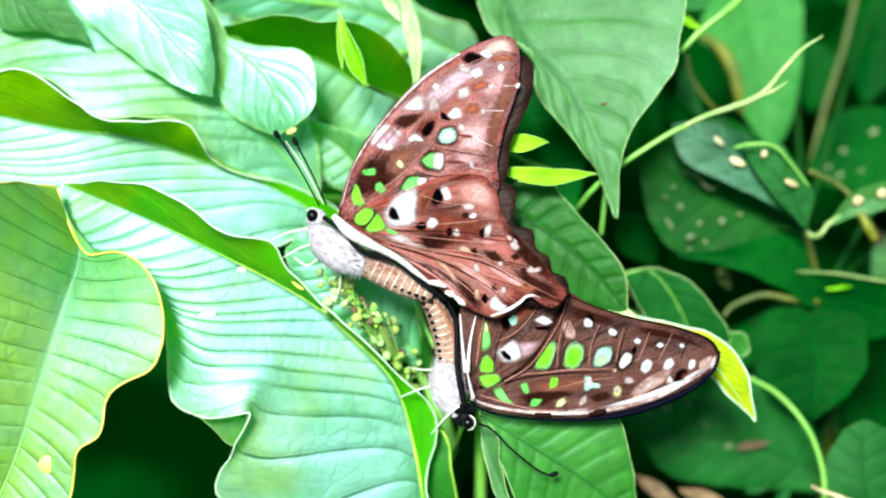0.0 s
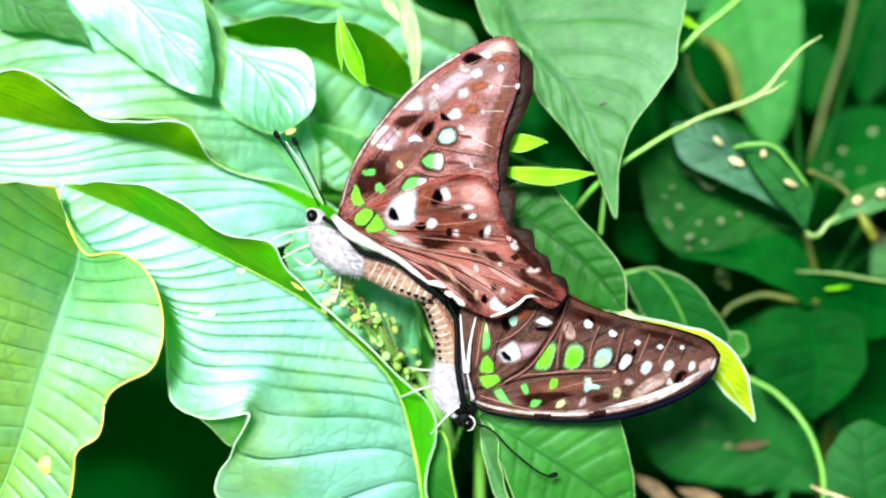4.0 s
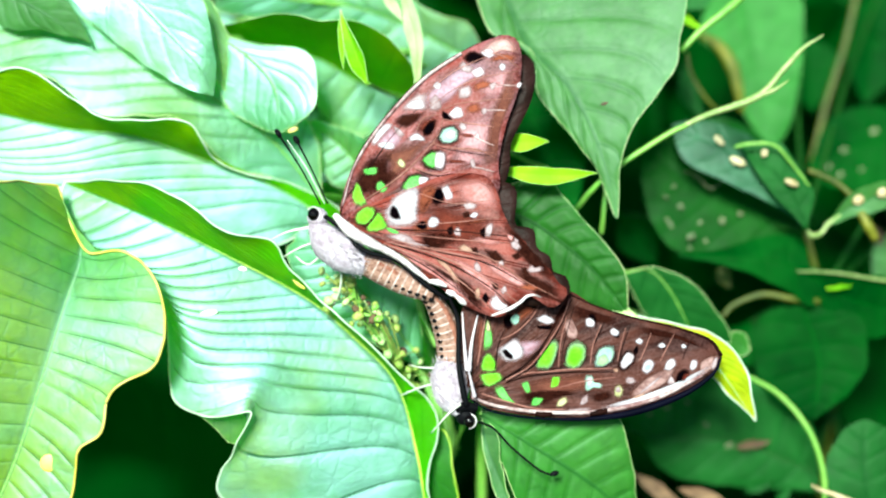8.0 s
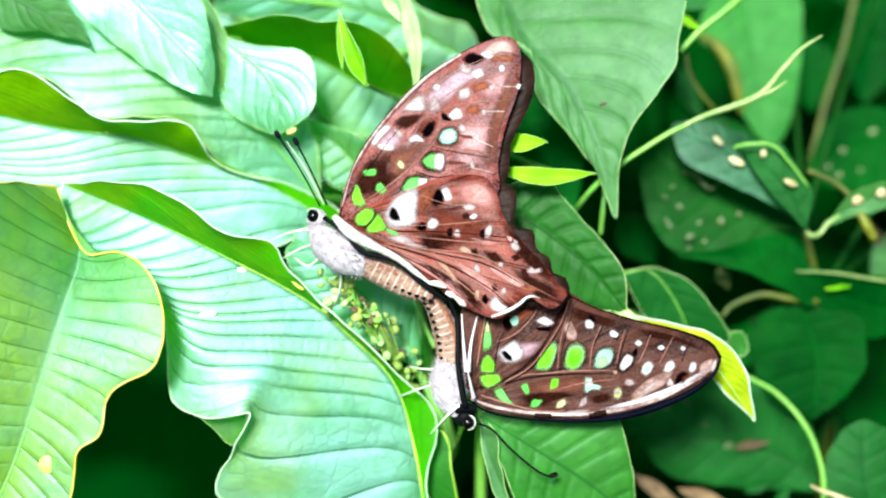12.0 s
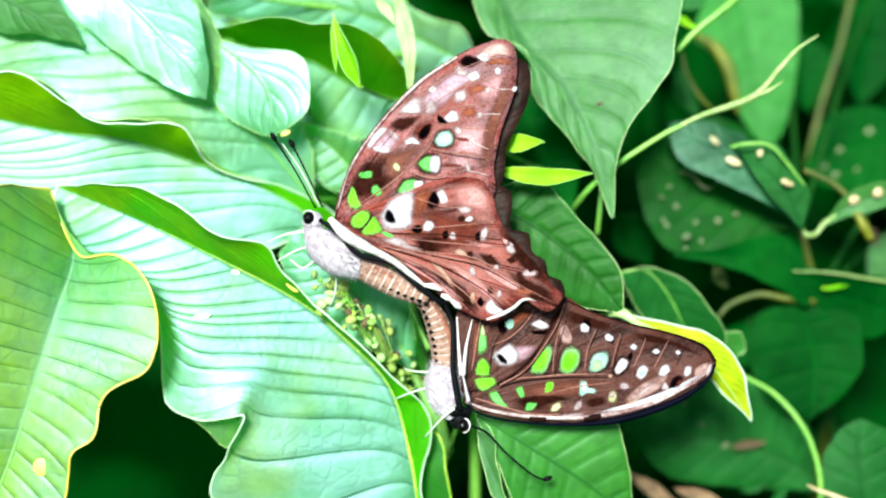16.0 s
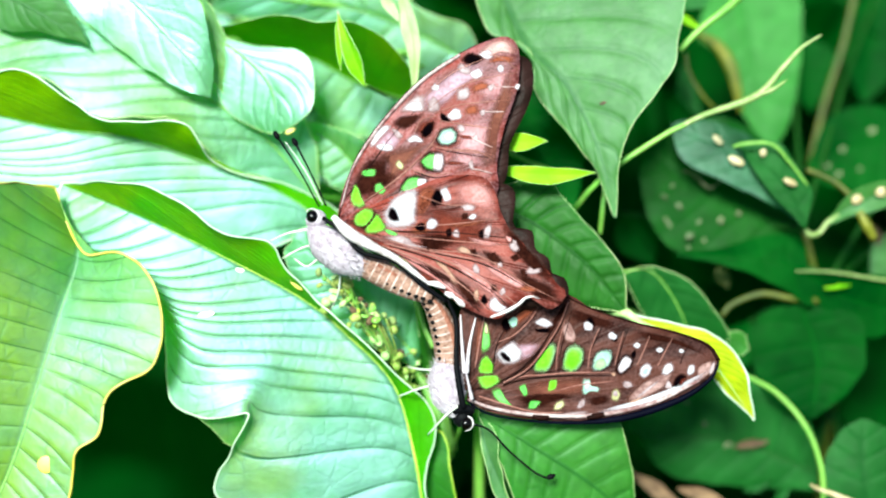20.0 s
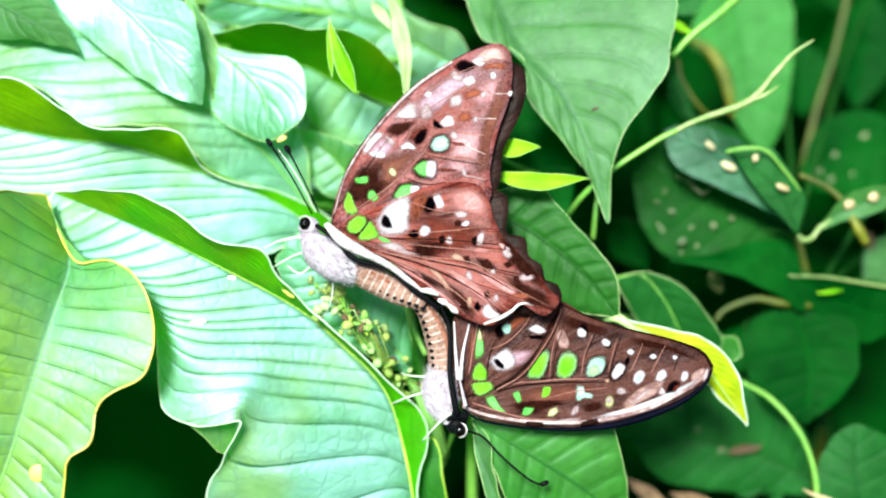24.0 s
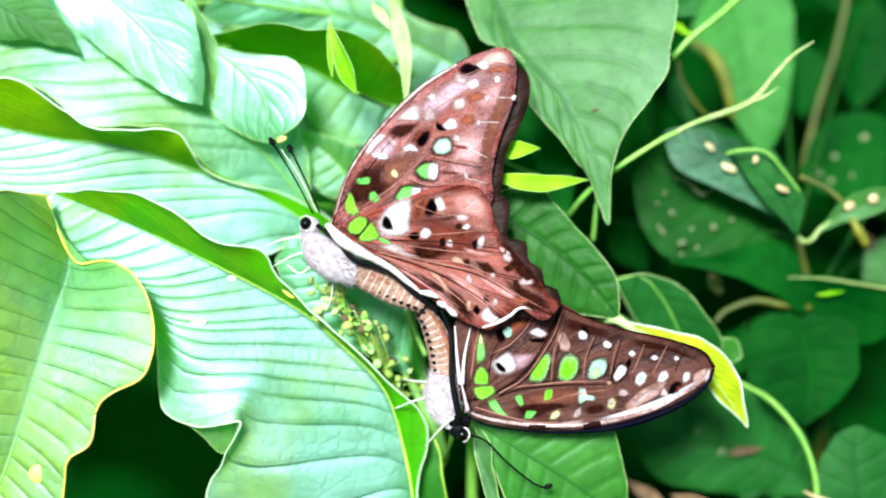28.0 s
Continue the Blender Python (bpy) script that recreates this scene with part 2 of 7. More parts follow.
def spot_material(name, a, b, edge, start=0.85, gloss=0.05):
    """Coloured scales that thin out unevenly towards the patch's edge."""
    m, nd, ln, p = nodes_of(name)
    nt = m.node_tree
    uv = nd.new("ShaderNodeUVMap")
    sep = nd.new("ShaderNodeSeparateXYZ")
    ln.new(uv.outputs[0], sep.inputs[0])
    fine, big = noise_node(nt, 1800, 3), noise_node(nt, 300, 2)
    col = mix_colour(nt, ramp01(nt, math_node(nt, "MULTIPLY_ADD", fine, 0.5, math_node(nt, "MULTIPLY", big, 0.5)), 0.35, 0.65), a, b)
    fade = ramp01(nt, math_node(nt, "MULTIPLY_ADD", fine, 0.4, sep.outputs[0]), start, 1.2)
    ln.new(mix_colour(nt, ramp01(nt, math_node(nt, "MULTIPLY_ADD", big, 0.5, sep.outputs[0]), 0.7, 1.2), col, edge), p.inputs["Base Color"])
    p.inputs["Roughness"].default_value, p.inputs["Specular IOR Level"].default_value = 0.7, gloss
    bare = nd.new("ShaderNodeBsdfTransparent")
    mix = nd.new("ShaderNodeMixShader")
    ln.new(fade, mix.inputs[0])
    ln.new(p.outputs[0], mix.inputs[1])
    ln.new(bare.outputs[0], mix.inputs[2])
    ln.new(mix.outputs[0], nd["Material Output"].inputs[0])
    return m


# sunlit copy of the wing brown, pinkish sheen put into its pale tone
WING_A = wing_material("wing_brown_lit", (0.035, 0.004, 0.003), (0.14, 0.025, 0.019), (0.42, 0.2, 0.225), 0.36, 0.12)
WING_H = wing_material("wing_red_brown", (0.04, 0.004, 0.002), (0.16, 0.026, 0.017), (0.4, 0.16, 0.15), 0.24, 0.12, 0.4)
# darker copy of the wing brown for the lower butterfly's dimmer light
WING_B = wing_material("wing_brown_dim", (0.014, 0.004, 0.003), (0.05, 0.016, 0.011), (0.17, 0.085, 0.08), 0.27, 0.06)
# shaded copy of the wing brown; the far wings' shade is in this colour
WING_SHADE = wing_material("wing_brown_far_shade", (0.008, 0.004, 0.003), (0.018, 0.008, 0.007), (0.03, 0.014, 0.012), 0.2, 0.05)
S_GREEN = spot_material("spot_green", (0.09, 0.31, 0.006), (0.15, 0.4, 0.02), (0.17, 0.36, 0.06), 0.75)
S_MINT = spot_material("spot_mint", (0.17, 0.32, 0.24), (0.28, 0.42, 0.37), (0.22, 0.28, 0.24), 0.75)
S_PALEGREEN = spot_material("spot_pale_green", (0.17, 0.36, 0.09), (0.26, 0.44, 0.2), (0.22, 0.32, 0.17), 0.7)
S_WHITE = spot_material("spot_pinkish_white", (0.18, 0.12, 0.125), (0.33, 0.27, 0.29), (0.25, 0.14, 0.14), 0.6)
S_HAZE = spot_material("scales_dusty_pink", (0.12, 0.06, 0.055), (0.32, 0.2, 0.19), (0.07, 0.025, 0.018))
S_ROSE = spot_material("scales_rose", (0.19, 0.07, 0.075), (0.42, 0.23, 0.25), (0.16, 0.06, 0.06), 0.3)
S_PURE = spot_material("spot_white", (0.27, 0.25, 0.28), (0.42, 0.41, 0.45), (0.34, 0.25, 0.27), 0.72)
S_PINK = spot_material("scales_pink", (0.25, 0.085, 0.078), (0.42, 0.21, 0.21), (0.2, 0.06, 0.05), 0.45)
S_RED = spot_material("spot_rust", (0.05, 0.007, 0.004), (0.10, 0.019, 0.011), (0.08, 0.016, 0.011), 0.4)
S_BLACK = spot_material("spot_black", (0.0006, 0.0004, 0.0008), (0.002, 0.001, 0.0015), (0.012, 0.003, 0.002), 0.75, 0.0)
S_LEAF = spot_material("spot_leaf_green", (0.07, 0.28, 0.04), (0.15, 0.42, 0.1), (0.1, 0.22, 0.05), 0.7)
S_CREAM = spot_material("spot_cream", (0.24, 0.23, 0.1), (0.4, 0.38, 0.22), (0.2, 0.15, 0.08), 0.6)
# lilac gloss of the wing membrane, painted as flat colour
S_LILAC = spot_material("lilac_sheen", (0.2, 0.1, 0.12), (0.36, 0.24, 0.3), (0.22, 0.09, 0.085), 0.4)
S_BROWN = spot_material("scales_brown", (0.07, 0.02, 0.014), (0.13, 0.045, 0.03), (0.10, 0.03, 0.02), 0.4)
S_RUST = spot_material("scales_orange_rust", (0.12, 0.027, 0.012), (0.2, 0.056, 0.03), (0.12, 0.03, 0.02), 0.4)
S_TIP = spot_material("scales_pale_tip", (0.28, 0.13, 0.12), (0.44, 0.28, 0.27), (0.26, 0.1, 0.08), 0.5)
S_DUSK = spot_material("spot_dusky", (0.2, 0.1, 0.07), (0.34, 0.22, 0.17), (0.15, 0.06, 0.045), 0.5)
S_DARK = spot_material("spot_dark_brown", (0.008, 0.002, 0.0015), (0.022, 0.006, 0.004), (0.035, 0.01, 0.007), 0.55, 0.0)
PINKRIB = plain_material("rib_pink_brown", (0.12, 0.045, 0.035), (0.26, 0.12, 0.10), scale=700, rough=0.6, gloss=0.1)
DARKRIB = plain_material("rib_dark", (0.004, 0.0012, 0.001), (0.014, 0.004, 0.003), scale=700, rough=0.6, gloss=0.03)
WHITEBAND = plain_material("pinkish_white_band", (0.14, 0.06, 0.06), (0.42, 0.33, 0.33), scale=350, rough=0.6, gloss=0.05)
NAVY = plain_material("wing_edge", (0.0006, 0.0008, 0.004), (0.0015, 0.0018, 0.007), scale=700, rough=0.5, gloss=0.02)
FUR = plain_material("body_fur", (0.23, 0.18, 0.22), (0.47, 0.42, 0.48), scale=250, rough=0.9, gloss=0.05, bump=0.9, sheen=0.15)
BELLY = plain_material("abdomen", (0.09, 0.036, 0.024), (0.3, 0.18, 0.14), scale=600, rough=0.7, gloss=0.1, bump=0.7)
FLANK = plain_material("abdomen_flank", (0.12, 0.04, 0.025), (0.26, 0.11, 0.075), scale=400, rough=0.7, gloss=0.1, bump=0.7)
RING = plain_material("abdomen_ring", (0.14, 0.07, 0.055), (0.48, 0.38, 0.35), scale=350, rough=0.8, gloss=0.05, bump=0.8)
EYEM = plain_material("eye", (0.0008, 0.0005, 0.0005), (0.002, 0.001, 0.001), rough=0.15, gloss=0.25, bump=0.02)
LIMB = plain_material("leg_white", (0.5, 0.5, 0.45), (0.7, 0.7, 0.62), rough=0.5)
BLACK = plain_material("antenna", (0.001, 0.0012, 0.002), (0.003, 0.003, 0.004), rough=0.6, gloss=0.06)

# ---- builders ----
SPACE, BLADE, STEMS = {}, {}, {}
vine_empty = None


def thing(name, base, label, category, group=""):
    """An empty at base (mm in the shrub's axes, or a world matrix) that carries parts."""
    ob = new(name)
    ob.matrix_world = base
    SPACE[ob.name] = base.inverted() @ SHRUB @ Matrix.Scale(0.001, 4)
    return tagged(ob, label, category, group)


def part(name, verts, faces, material, parent, label="", uvs=None, smooth=True):
    """One mesh from points in the shrub's millimetres, under a thing or a part."""
    space = SPACE[parent.name]
    me = bpy.data.meshes.new(name)
    me.from_pydata([space @ Vector(v) for v in verts], [], faces)
    if uvs is not None:
        layer = me.uv_layers.new(name="UVMap")
        idx = np.empty(len(me.loops), dtype=np.int32)
        me.loops.foreach_get("vertex_index", idx)
        layer.data.foreach_set("uv", np.asarray(uvs, dtype=np.float32)[idx].ravel())
    me.materials.append(material)
    if smooth:
        me.polygons.foreach_set("use_smooth", [True] * len(me.polygons))
    ob = new(name, me)
    ob.parent = parent
    SPACE[ob.name] = space
    return tagged(ob, label)


def spline(points, n):
    """n + 1 points at even steps along a smooth curve through the points."""
    p = np.array(points, dtype=float)
    if len(p) == 2:
        fine = p[0] + (p[1] - p[0]) * np.linspace(0, 1, 40)[:, None]
    else:
        q = np.vstack([2 * p[0] - p[1], p, 2 * p[-1] - p[-2]])
        out = []
        for i in range(1, len(q) - 2):
            u = np.linspace(0, 1, 24, endpoint=False)[:, None]
            a, b, c, d = q[i - 1], q[i], q[i + 1], q[i + 2]
            out.append(0.5 * (2 * b + (c - a) * u + (2 * a - 5 * b + 4 * c - d) * u ** 2 + (3 * b - a - 3 * c + d) * u ** 3))
        fine = np.vstack(out + [p[-1:]])
    length = np.concatenate([[0], np.cumsum(np.linalg.norm(np.diff(fine, axis=0), axis=1))])
    want = np.linspace(0, length[-1], n + 1)
    return np.stack([np.interp(want, length, fine[:, k]) for k in range(fine.shape[1])], 1)


def tube_mesh(points, radii, n=16, sides=8):
    """Points and faces of a round bar along a curve, radii spread evenly along it, ends closed."""
    c = spline(points, n)
    r = np.interp(np.linspace(0, 1, n + 1), np.linspace(0, 1, len(radii)), radii)
    d = np.gradient(c, axis=0)
    d /= np.linalg.norm(d, axis=1)[:, None] + 1e-9
    ref = np.array([0, 0, 1.0]) if abs(d[:, 2]).max() < 0.9 else np.array([0.3, 1, 0.0])
    a = np.cross(d, ref)
    a /= np.linalg.norm(a, axis=1)[:, None] + 1e-9
    b = np.cross(d, a)
    verts, faces = [], []
    for i in range(n + 1):
        for k in range(sides):
            w = 2 * math.pi * k / sides
            verts.append(c[i] + r[i] * (math.cos(w) * a[i] + math.sin(w) * b[i]))
    for i in range(n):
        for k in range(sides):
            k2 = (k + 1) % sides
            faces.append((i * sides + k, i * sides + k2, (i + 1) * sides + k2, (i + 1) * sides + k))
    faces += [tuple(range(sides))[::-1], tuple(range(n * sides, n * sides + sides))]
    return verts, faces


def tube(name, points, radii, material, parent, label="", n=16, sides=8):
    v, f = tube_mesh(points, radii, n, sides)
    if name == "stem" and n >= 40:
        path = spline(points, 80)
        STEMS[parent.name] = np.vstack([STEMS[parent.name], path]) if parent.name in STEMS else path
    return part(name, v, f, material, parent, label)


def ball_mesh(centre, size, turn=0.0, rings=8, sides=12):
    ca, sa = math.cos(radians(turn)), math.sin(radians(turn))
    verts, faces = [], []
    for i in range(rings + 1):
        th = math.pi * i / rings
        for k in range(sides):
            w = 2 * math.pi * k / sides
            x, y, z = size[0] * math.sin(th) * math.cos(w), size[1] * math.sin(th) * math.sin(w), size[2] * math.cos(th)
            verts.append((centre[0] + x * ca - y * sa, centre[1] + x * sa + y * ca, centre[2] + z))
    for i in range(rings):
        for k in range(sides):
            k2 = (k + 1) % sides
            faces.append((i * sides + k, (i + 1) * sides + k, (i + 1) * sides + k2, i * sides + k2))
    return verts, faces


def ball(name, centre, size, material, parent, turn=0.0, label=""):
    v, f = ball_mesh(centre, size, turn)
    return part(name, v, f, material, parent, label)


def eased(edge):
    """The margin's general sweep, without its waves; its ends stay put."""
    n = len(edge)
    out = edge.copy()
    for i in range(n):
        r = min(i, n - 1 - i, n // 6)
        out[i] = edge[i - r:i + r + 1].mean(0)
    return out


def petiole(parent, base):
    """A stalk from a leaf's base back to its plant's nearest stem."""
    path = STEMS[parent.name]
    to = path[np.argmin(((path - base) ** 2).sum(1))]
    if np.linalg.norm(to - base) > 2:
        mid = base + (to - base) * 0.4 + np.array((0, 0, -6.0))
        tube("petiole", [base, mid, to], (0.35, 0.45, 0.55), DARK_STALK if parent.name == "vine" else STEM, parent, n=14, sides=6)


def leaf(parent, material, mid, one, two, veins=12, lean=0.16, lean_tip=None, puff=0.45, bulge=0.0, n=80, m=12, rim=0.06, rib=0.25, ribs=None, ripple=0.0, stalk=True, rough=1.0, curl=(), other=None, rims=None, label=""):
    """A blade lofted from its midrib to its two margins, base to tip, quilted between lateral veins,
    with a raised midrib and a thickened rim as parts of it."""
    n = veins * max(4, 2 * round(n / veins / 2))
    c, e1, e2 = spline(mid, n), spline(one, n), spline(two, n)
    for e in (e1, e2):
        for i in range(2, n - 1):
            e[i] += np.array(noise.noise_vector(Vector(e[i]) * 0.28)) * 0.35 * rough
    s1, s2 = eased(e1), eased(e2)
    ts = np.linspace(-1, 1, 2 * m + 1)
    row = np.linspace(0, 1, n + 1)
    wide = e2 - e1
    nrm = np.cross(np.gradient(c, axis=0), wide)
    nrm /= np.linalg.norm(nrm, axis=1)[:, None] + 1e-9
    nrm[nrm[:, 2] < 0] *= -1
    width = np.linalg.norm(wide, axis=1)
    wander = np.array([noise.noise(Vector((veins * r * 0.45, c[0][0], c[0][1]))) for r in row]) * 0.75 / veins * np.sin(np.pi * row)
    slant = lean + ((lean if lean_tip is None else lean_tip) - lean) * row

    def at(curve, where):
        return np.stack([np.interp(where, row, curve[:, k]) for k in range(3)], axis=1)

    columns = []
    for t in ts:
        a = abs(t)
        e, es = (e1, s1) if t < 0 else (e2, s2)
        # rows run along the side veins, which lean towards the tip
        where = row + (slant * (a - 0.3 * a * a * (1 - a)) + wander * (1 - 0.5 * a)) * (1 - row ** 2.2) * (1 - (1 - row) ** 5)
        where = np.clip(np.maximum.accumulate(where), 0, 1)
        q = (1 - (1 - np.abs(np.sin(np.pi * veins * row))) ** 3) * puff * np.minimum(1, np.interp(where, row, width) / 12) * min(1, a * 6) * min(1, (1 - a) * 4) * (0.35 if other and t > 0 else 1)
        q = q + bulge * math.sin(math.pi * a) * np.sin(np.pi * where) + ripple * a * np.sin(17 * where + 5 * t) * np.sin(np.pi * where)
        if t < 0:
            for lo, hi, depth in curl:
                u = np.clip((where - lo) / (hi - lo), 0, 1)
                q = q - depth * np.sin(np.pi * u) ** 0.7 * max(0, a - 0.7) / 0.3
        pc, pe, ps = at(c, where), at(e, where), at(s1 if t < 0 else s2, where)
        columns.append(pc + (ps - pc) * a + (pe - ps) * a ** 3 + at(nrm, where) * q[:, None])
    grid = np.stack(columns, axis=1).reshape(-1, 3)
    uvs = [(veins * r + 40, t) for r in row for t in ts]
    w = 2 * m + 1
    faces = [(i * w + k, i * w + k + 1, (i + 1) * w + k + 1, (i + 1) * w + k) for i in range(n) for k in range(2 * m)]
    ob = part("leaf", grid, faces, material, parent, label, uvs)
    if other:
        ob.data.materials.append(other)
        for f in ob.data.polygons:
            f.material_index = 1 if f.index % (2 * m) >= m else 0
    BLADE[ob.name] = grid
    g = grid.reshape(n + 1, w, 3)
    if stalk and parent.name in STEMS:
        petiole(parent, c[0])
    if rib:
        tube("midrib", g[::4, m] - np.array([0, 0, rib * 0.4]), (rib, rib * 0.8, rib * 0.3), ribs if ribs else RIM if material is PALE_YOUNG else STEM if material in (LEAF, AGEING, PALE_LEAF, GLARE) else material, ob, n=40, sides=6)
    if rim and material not in (VINE, UNDER, GREYED) and parent is not vine_empty:
        tube("margin", np.vstack([g[::2, 0], g[::-2, -1]]), (rim, rim), rims if rims else RIM, ob, "pale thickened leaf edge", n=2 * n, sides=5)
    return ob


def blemish(host, x, y, size, material, turn=0.0, label="pale fleck on the blade"):
    """A flat fleck on a blade, at its surface."""
    g = BLADE[host.name]
    near = g[np.argmin((g[:, 0] - x) ** 2 + (g[:, 1] - y) ** 2)]
    return ball("blemish", (x, y, near[2] + 0.05), (size[0], size[1], 0.15), material, host, turn, label)


def lance(parent, material, base, tip, width, bow=0.0, drop=0.0, **kw):
    """A leaf of lance shape between two points, as wide as given, bowed sideways and drooping."""
    a, b = np.array(base, float), np.array(tip, float)
    d = b - a
    side = np.cross(d, (0, 0, 1.0))
    side /= np.linalg.norm(side)
    mid = [a + d * u + side * bow * math.sin(math.pi * u) + np.array((0, 0, -drop)) * u * u for u in (0, 0.25, 0.5, 0.75, 1)]
    shape = (0.05, 0.8, 1.0, 0.62, 0.0)
    one = [p + side * width * 0.5 * h + np.array((0, 0, 0.12 * width * h)) for p, h in zip(mid, shape)]
    two = [p - side * width * 0.5 * h + np.array((0, 0, 0.12 * width * h)) for p, h in zip(mid, shape)]
    return leaf(parent, material, mid, one, two, n=40, m=6, **kw)


def to_ground(point):
    """The ground point below a point of the plan, in the shrub's millimetres, set back a little."""
    p = SHRUB @ (Vector(point) / 1000)
    return [v * 1000 for v in SHRUB.inverted() @ Vector((p.x, p.y + 0.03, -0.02))]


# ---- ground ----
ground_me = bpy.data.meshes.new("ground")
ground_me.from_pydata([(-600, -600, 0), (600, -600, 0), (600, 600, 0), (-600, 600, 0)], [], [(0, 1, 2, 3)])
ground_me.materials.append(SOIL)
tagged(new("ground", ground_me), "dark soil with the shade under the shrubs in its colour", "ground", kind="structure")

# ---- broad-leaved shrub that carries the butterflies ----
BASE_1 = Matrix.Translation((0.01, 0.06, 0))
shrub = thing("shrub", BASE_1, "broad-leaved green shrub with wavy sunlit leaves and a small flower cluster", "shrub")
stem = tube("stem", [(-5.2, -21.3, -20.0), (-1.5, -32.4, -24.0), (3.4, -42.6, -28.0), (7.5, -59.0, -40.0), to_ground((8.0, -62.5, -60.0))], (0.8, 1.3, 1.8, 2.5, 4), STEM, shrub, n=40)
tube("stem", [(1.7, -39.2, -27.0), (-4.9, -13.3, -34.0), (-9.4, 9.1, -36.0), (-5.5, 30.8, -34.0), (-7.3, 56.9, -40.0)], (1.4, 1.2, 1.0, 0.8, 0.5), STEM, shrub, n=40)
# the nearest leaf
nearest = leaf(shrub, AGEING, [(-82.3, -53.2, 4.0), (-75.4, -38.4, 4.0), (-70.7, -23.7, 3.0), (-67.2, -10.9, 1.0), (-64.6, -1.4, -1.0), (-66.6, 4.1, -3.0), (-69.3, 11.0, -4.0)],
     [(-83.2, -53.2, 4.0), (-94.4, -34.4, 12.0), (-99.4, -15.1, 16.0), (-90.4, 2.0, 19.0), (-80.0, 9.7, 16.0), (-75.6, 11.3, 10.0), (-72.4, 11.5, 0.0), (-69.3, 11.0, -4.0)],
     [(-80.3, -53.7, 4.0), (-68.2, -51.0, 5.0), (-64.3, -42.0, 6.0), (-63.3, -35.3, 7.0), (-59.4, -32.1, 7.0), (-58.0, -26.3, 7.0), (-55.5, -23.3, 7.0), (-51.1, -21.0, 6.0), (-48.9, -17.5, 6.0), (-48.8, -10.2, 5.0),
      (-50.7, -4.8, 5.0), (-55.8, -0.7, 3.0), (-63.4, -0.6, 0.0), (-67.1, 5.2, -3.0), (-69.3, 10.8, -4.0)], veins=20, lean=-0.1, puff=0.3, n=240, m=18, stalk=False, rim=0.24, rims=DRY_PALE, label="pale sunlit leaf with deep side veins")
tube("petiole", [(-82.3, -53.2, 4.0), (-55.2, -64.0, -10.0), (-20.3, -66.0, -30.0), (7.5, -59.0, -40.0)], (0.6, 0.7, 0.8, 0.9), STEM, shrub, n=24)
# large leaf with its upper half folded up
# its yellow midrib colour stands for sunlight glowing along the fold
broad = leaf(shrub, LEAF, [(-3.3, -48.1, -11.0), (-5.1, -37.1, -10.0), (-8.7, -24.7, -9.5), (-16.9, -15.9, -9.0), (-25.1, -9.1, -8.0), (-39.2, -1.4, -6.0), (-54.5, 6.0, -6.0), (-69.5, 11.9, -10.0)],
     [(-4.6, -48.7, -11.0), (-22.9, -53.1, -7.0), (-40.3, -45.4, -3.0), (-37.5, -36.1, -2.0), (-34.4, -29.1, 0.0), (-41.7, -30.3, -2.0), (-48.2, -28.3, -2.0), (-50.2, -20.0, -2.0), (-51.9, -10.0, -3.0), (-61.2, -4.0, -4.0), (-69.0, 3.2, -7.0), (-70.0, 9.4, -9.0), (-69.5, 11.9, -10.0)],
     [(-2.0, -48.1, -11.0), (-3.0, -44.5, -9.5), (-2.4, -38.0, -9.0), (-0.9, -33.2, -8.5), (-2.9, -27.6, -8.0), (-7.0, -23.8, -6.0), (-14.5, -16.1, -3.0), (-24.6, -6.9, -2.0), (-28.4, -2.1, 0.0), (-30.4, 1.5, 2.0), (-37.9, 2.6, 4.0), (-43.6, 6.8, 5.0), (-49.7, 10.4, 4.0), (-58.4, 11.9, 0.0), (-69.5, 12.1, -10.0)],
     veins=20, lean=0.85, lean_tip=0.1, curl=((0.54, 0.8, 5.0), (0.2, 0.42, 5.0)), puff=0.32, other=UNDERSIDE, n=240, m=18, rib=0.4, ribs=YELLOW_RIB, rim=0.2, rims=PALE_RIM, label="large sunlit leaf folded along its midrib")
leaf(shrub, LEAF, [(-13.3, -3.1, -22.0), (-23.9, 6.5, -19.0), (-32.2, 11.7, -17.0), (-40.5, 14.9, -16.0), (-50.9, 18.8, -15.0), (-59.1, 21.1, -14.0), (-69.6, 22.1, -14.0), (-82.2, 24.8, -14.0), (-96.0, 27.7, -18.0)],
     [(-13.3, -3.7, -22.0), (-19.7, -3.1, -20.0), (-25.3, 2.2, -17.0), (-33.1, 0.1, -16.0), (-51.0, 2.2, -16.0), (-66.7, 5.9, -15.0), (-82.2, 10.6, -14.0), (-91.9, 18.0, -15.0), (-96.0, 27.2, -18.0)],
     [(-12.8, -2.6, -22.0), (-19.7, 7.1, -21.0), (-30.0, 12.2, -16.0), (-40.6, 14.9, -13.0), (-44.3, 20.0, -6.0), (-47.2, 22.9, -5.0), (-60.2, 23.1, -4.0), (-66.3, 26.5, -4.0), (-73.9, 31.5, -4.0), (-79.7, 31.9, -5.0), (-95.3, 28.1, -16.0)],
     veins=13, lean=0.8, lean_tip=0.4, puff=0.2, other=UNDERSIDE, n=156, m=16, rim=0.2, rims=PALE_RIM, label="sunlit leaf with its upper margin rolled up")
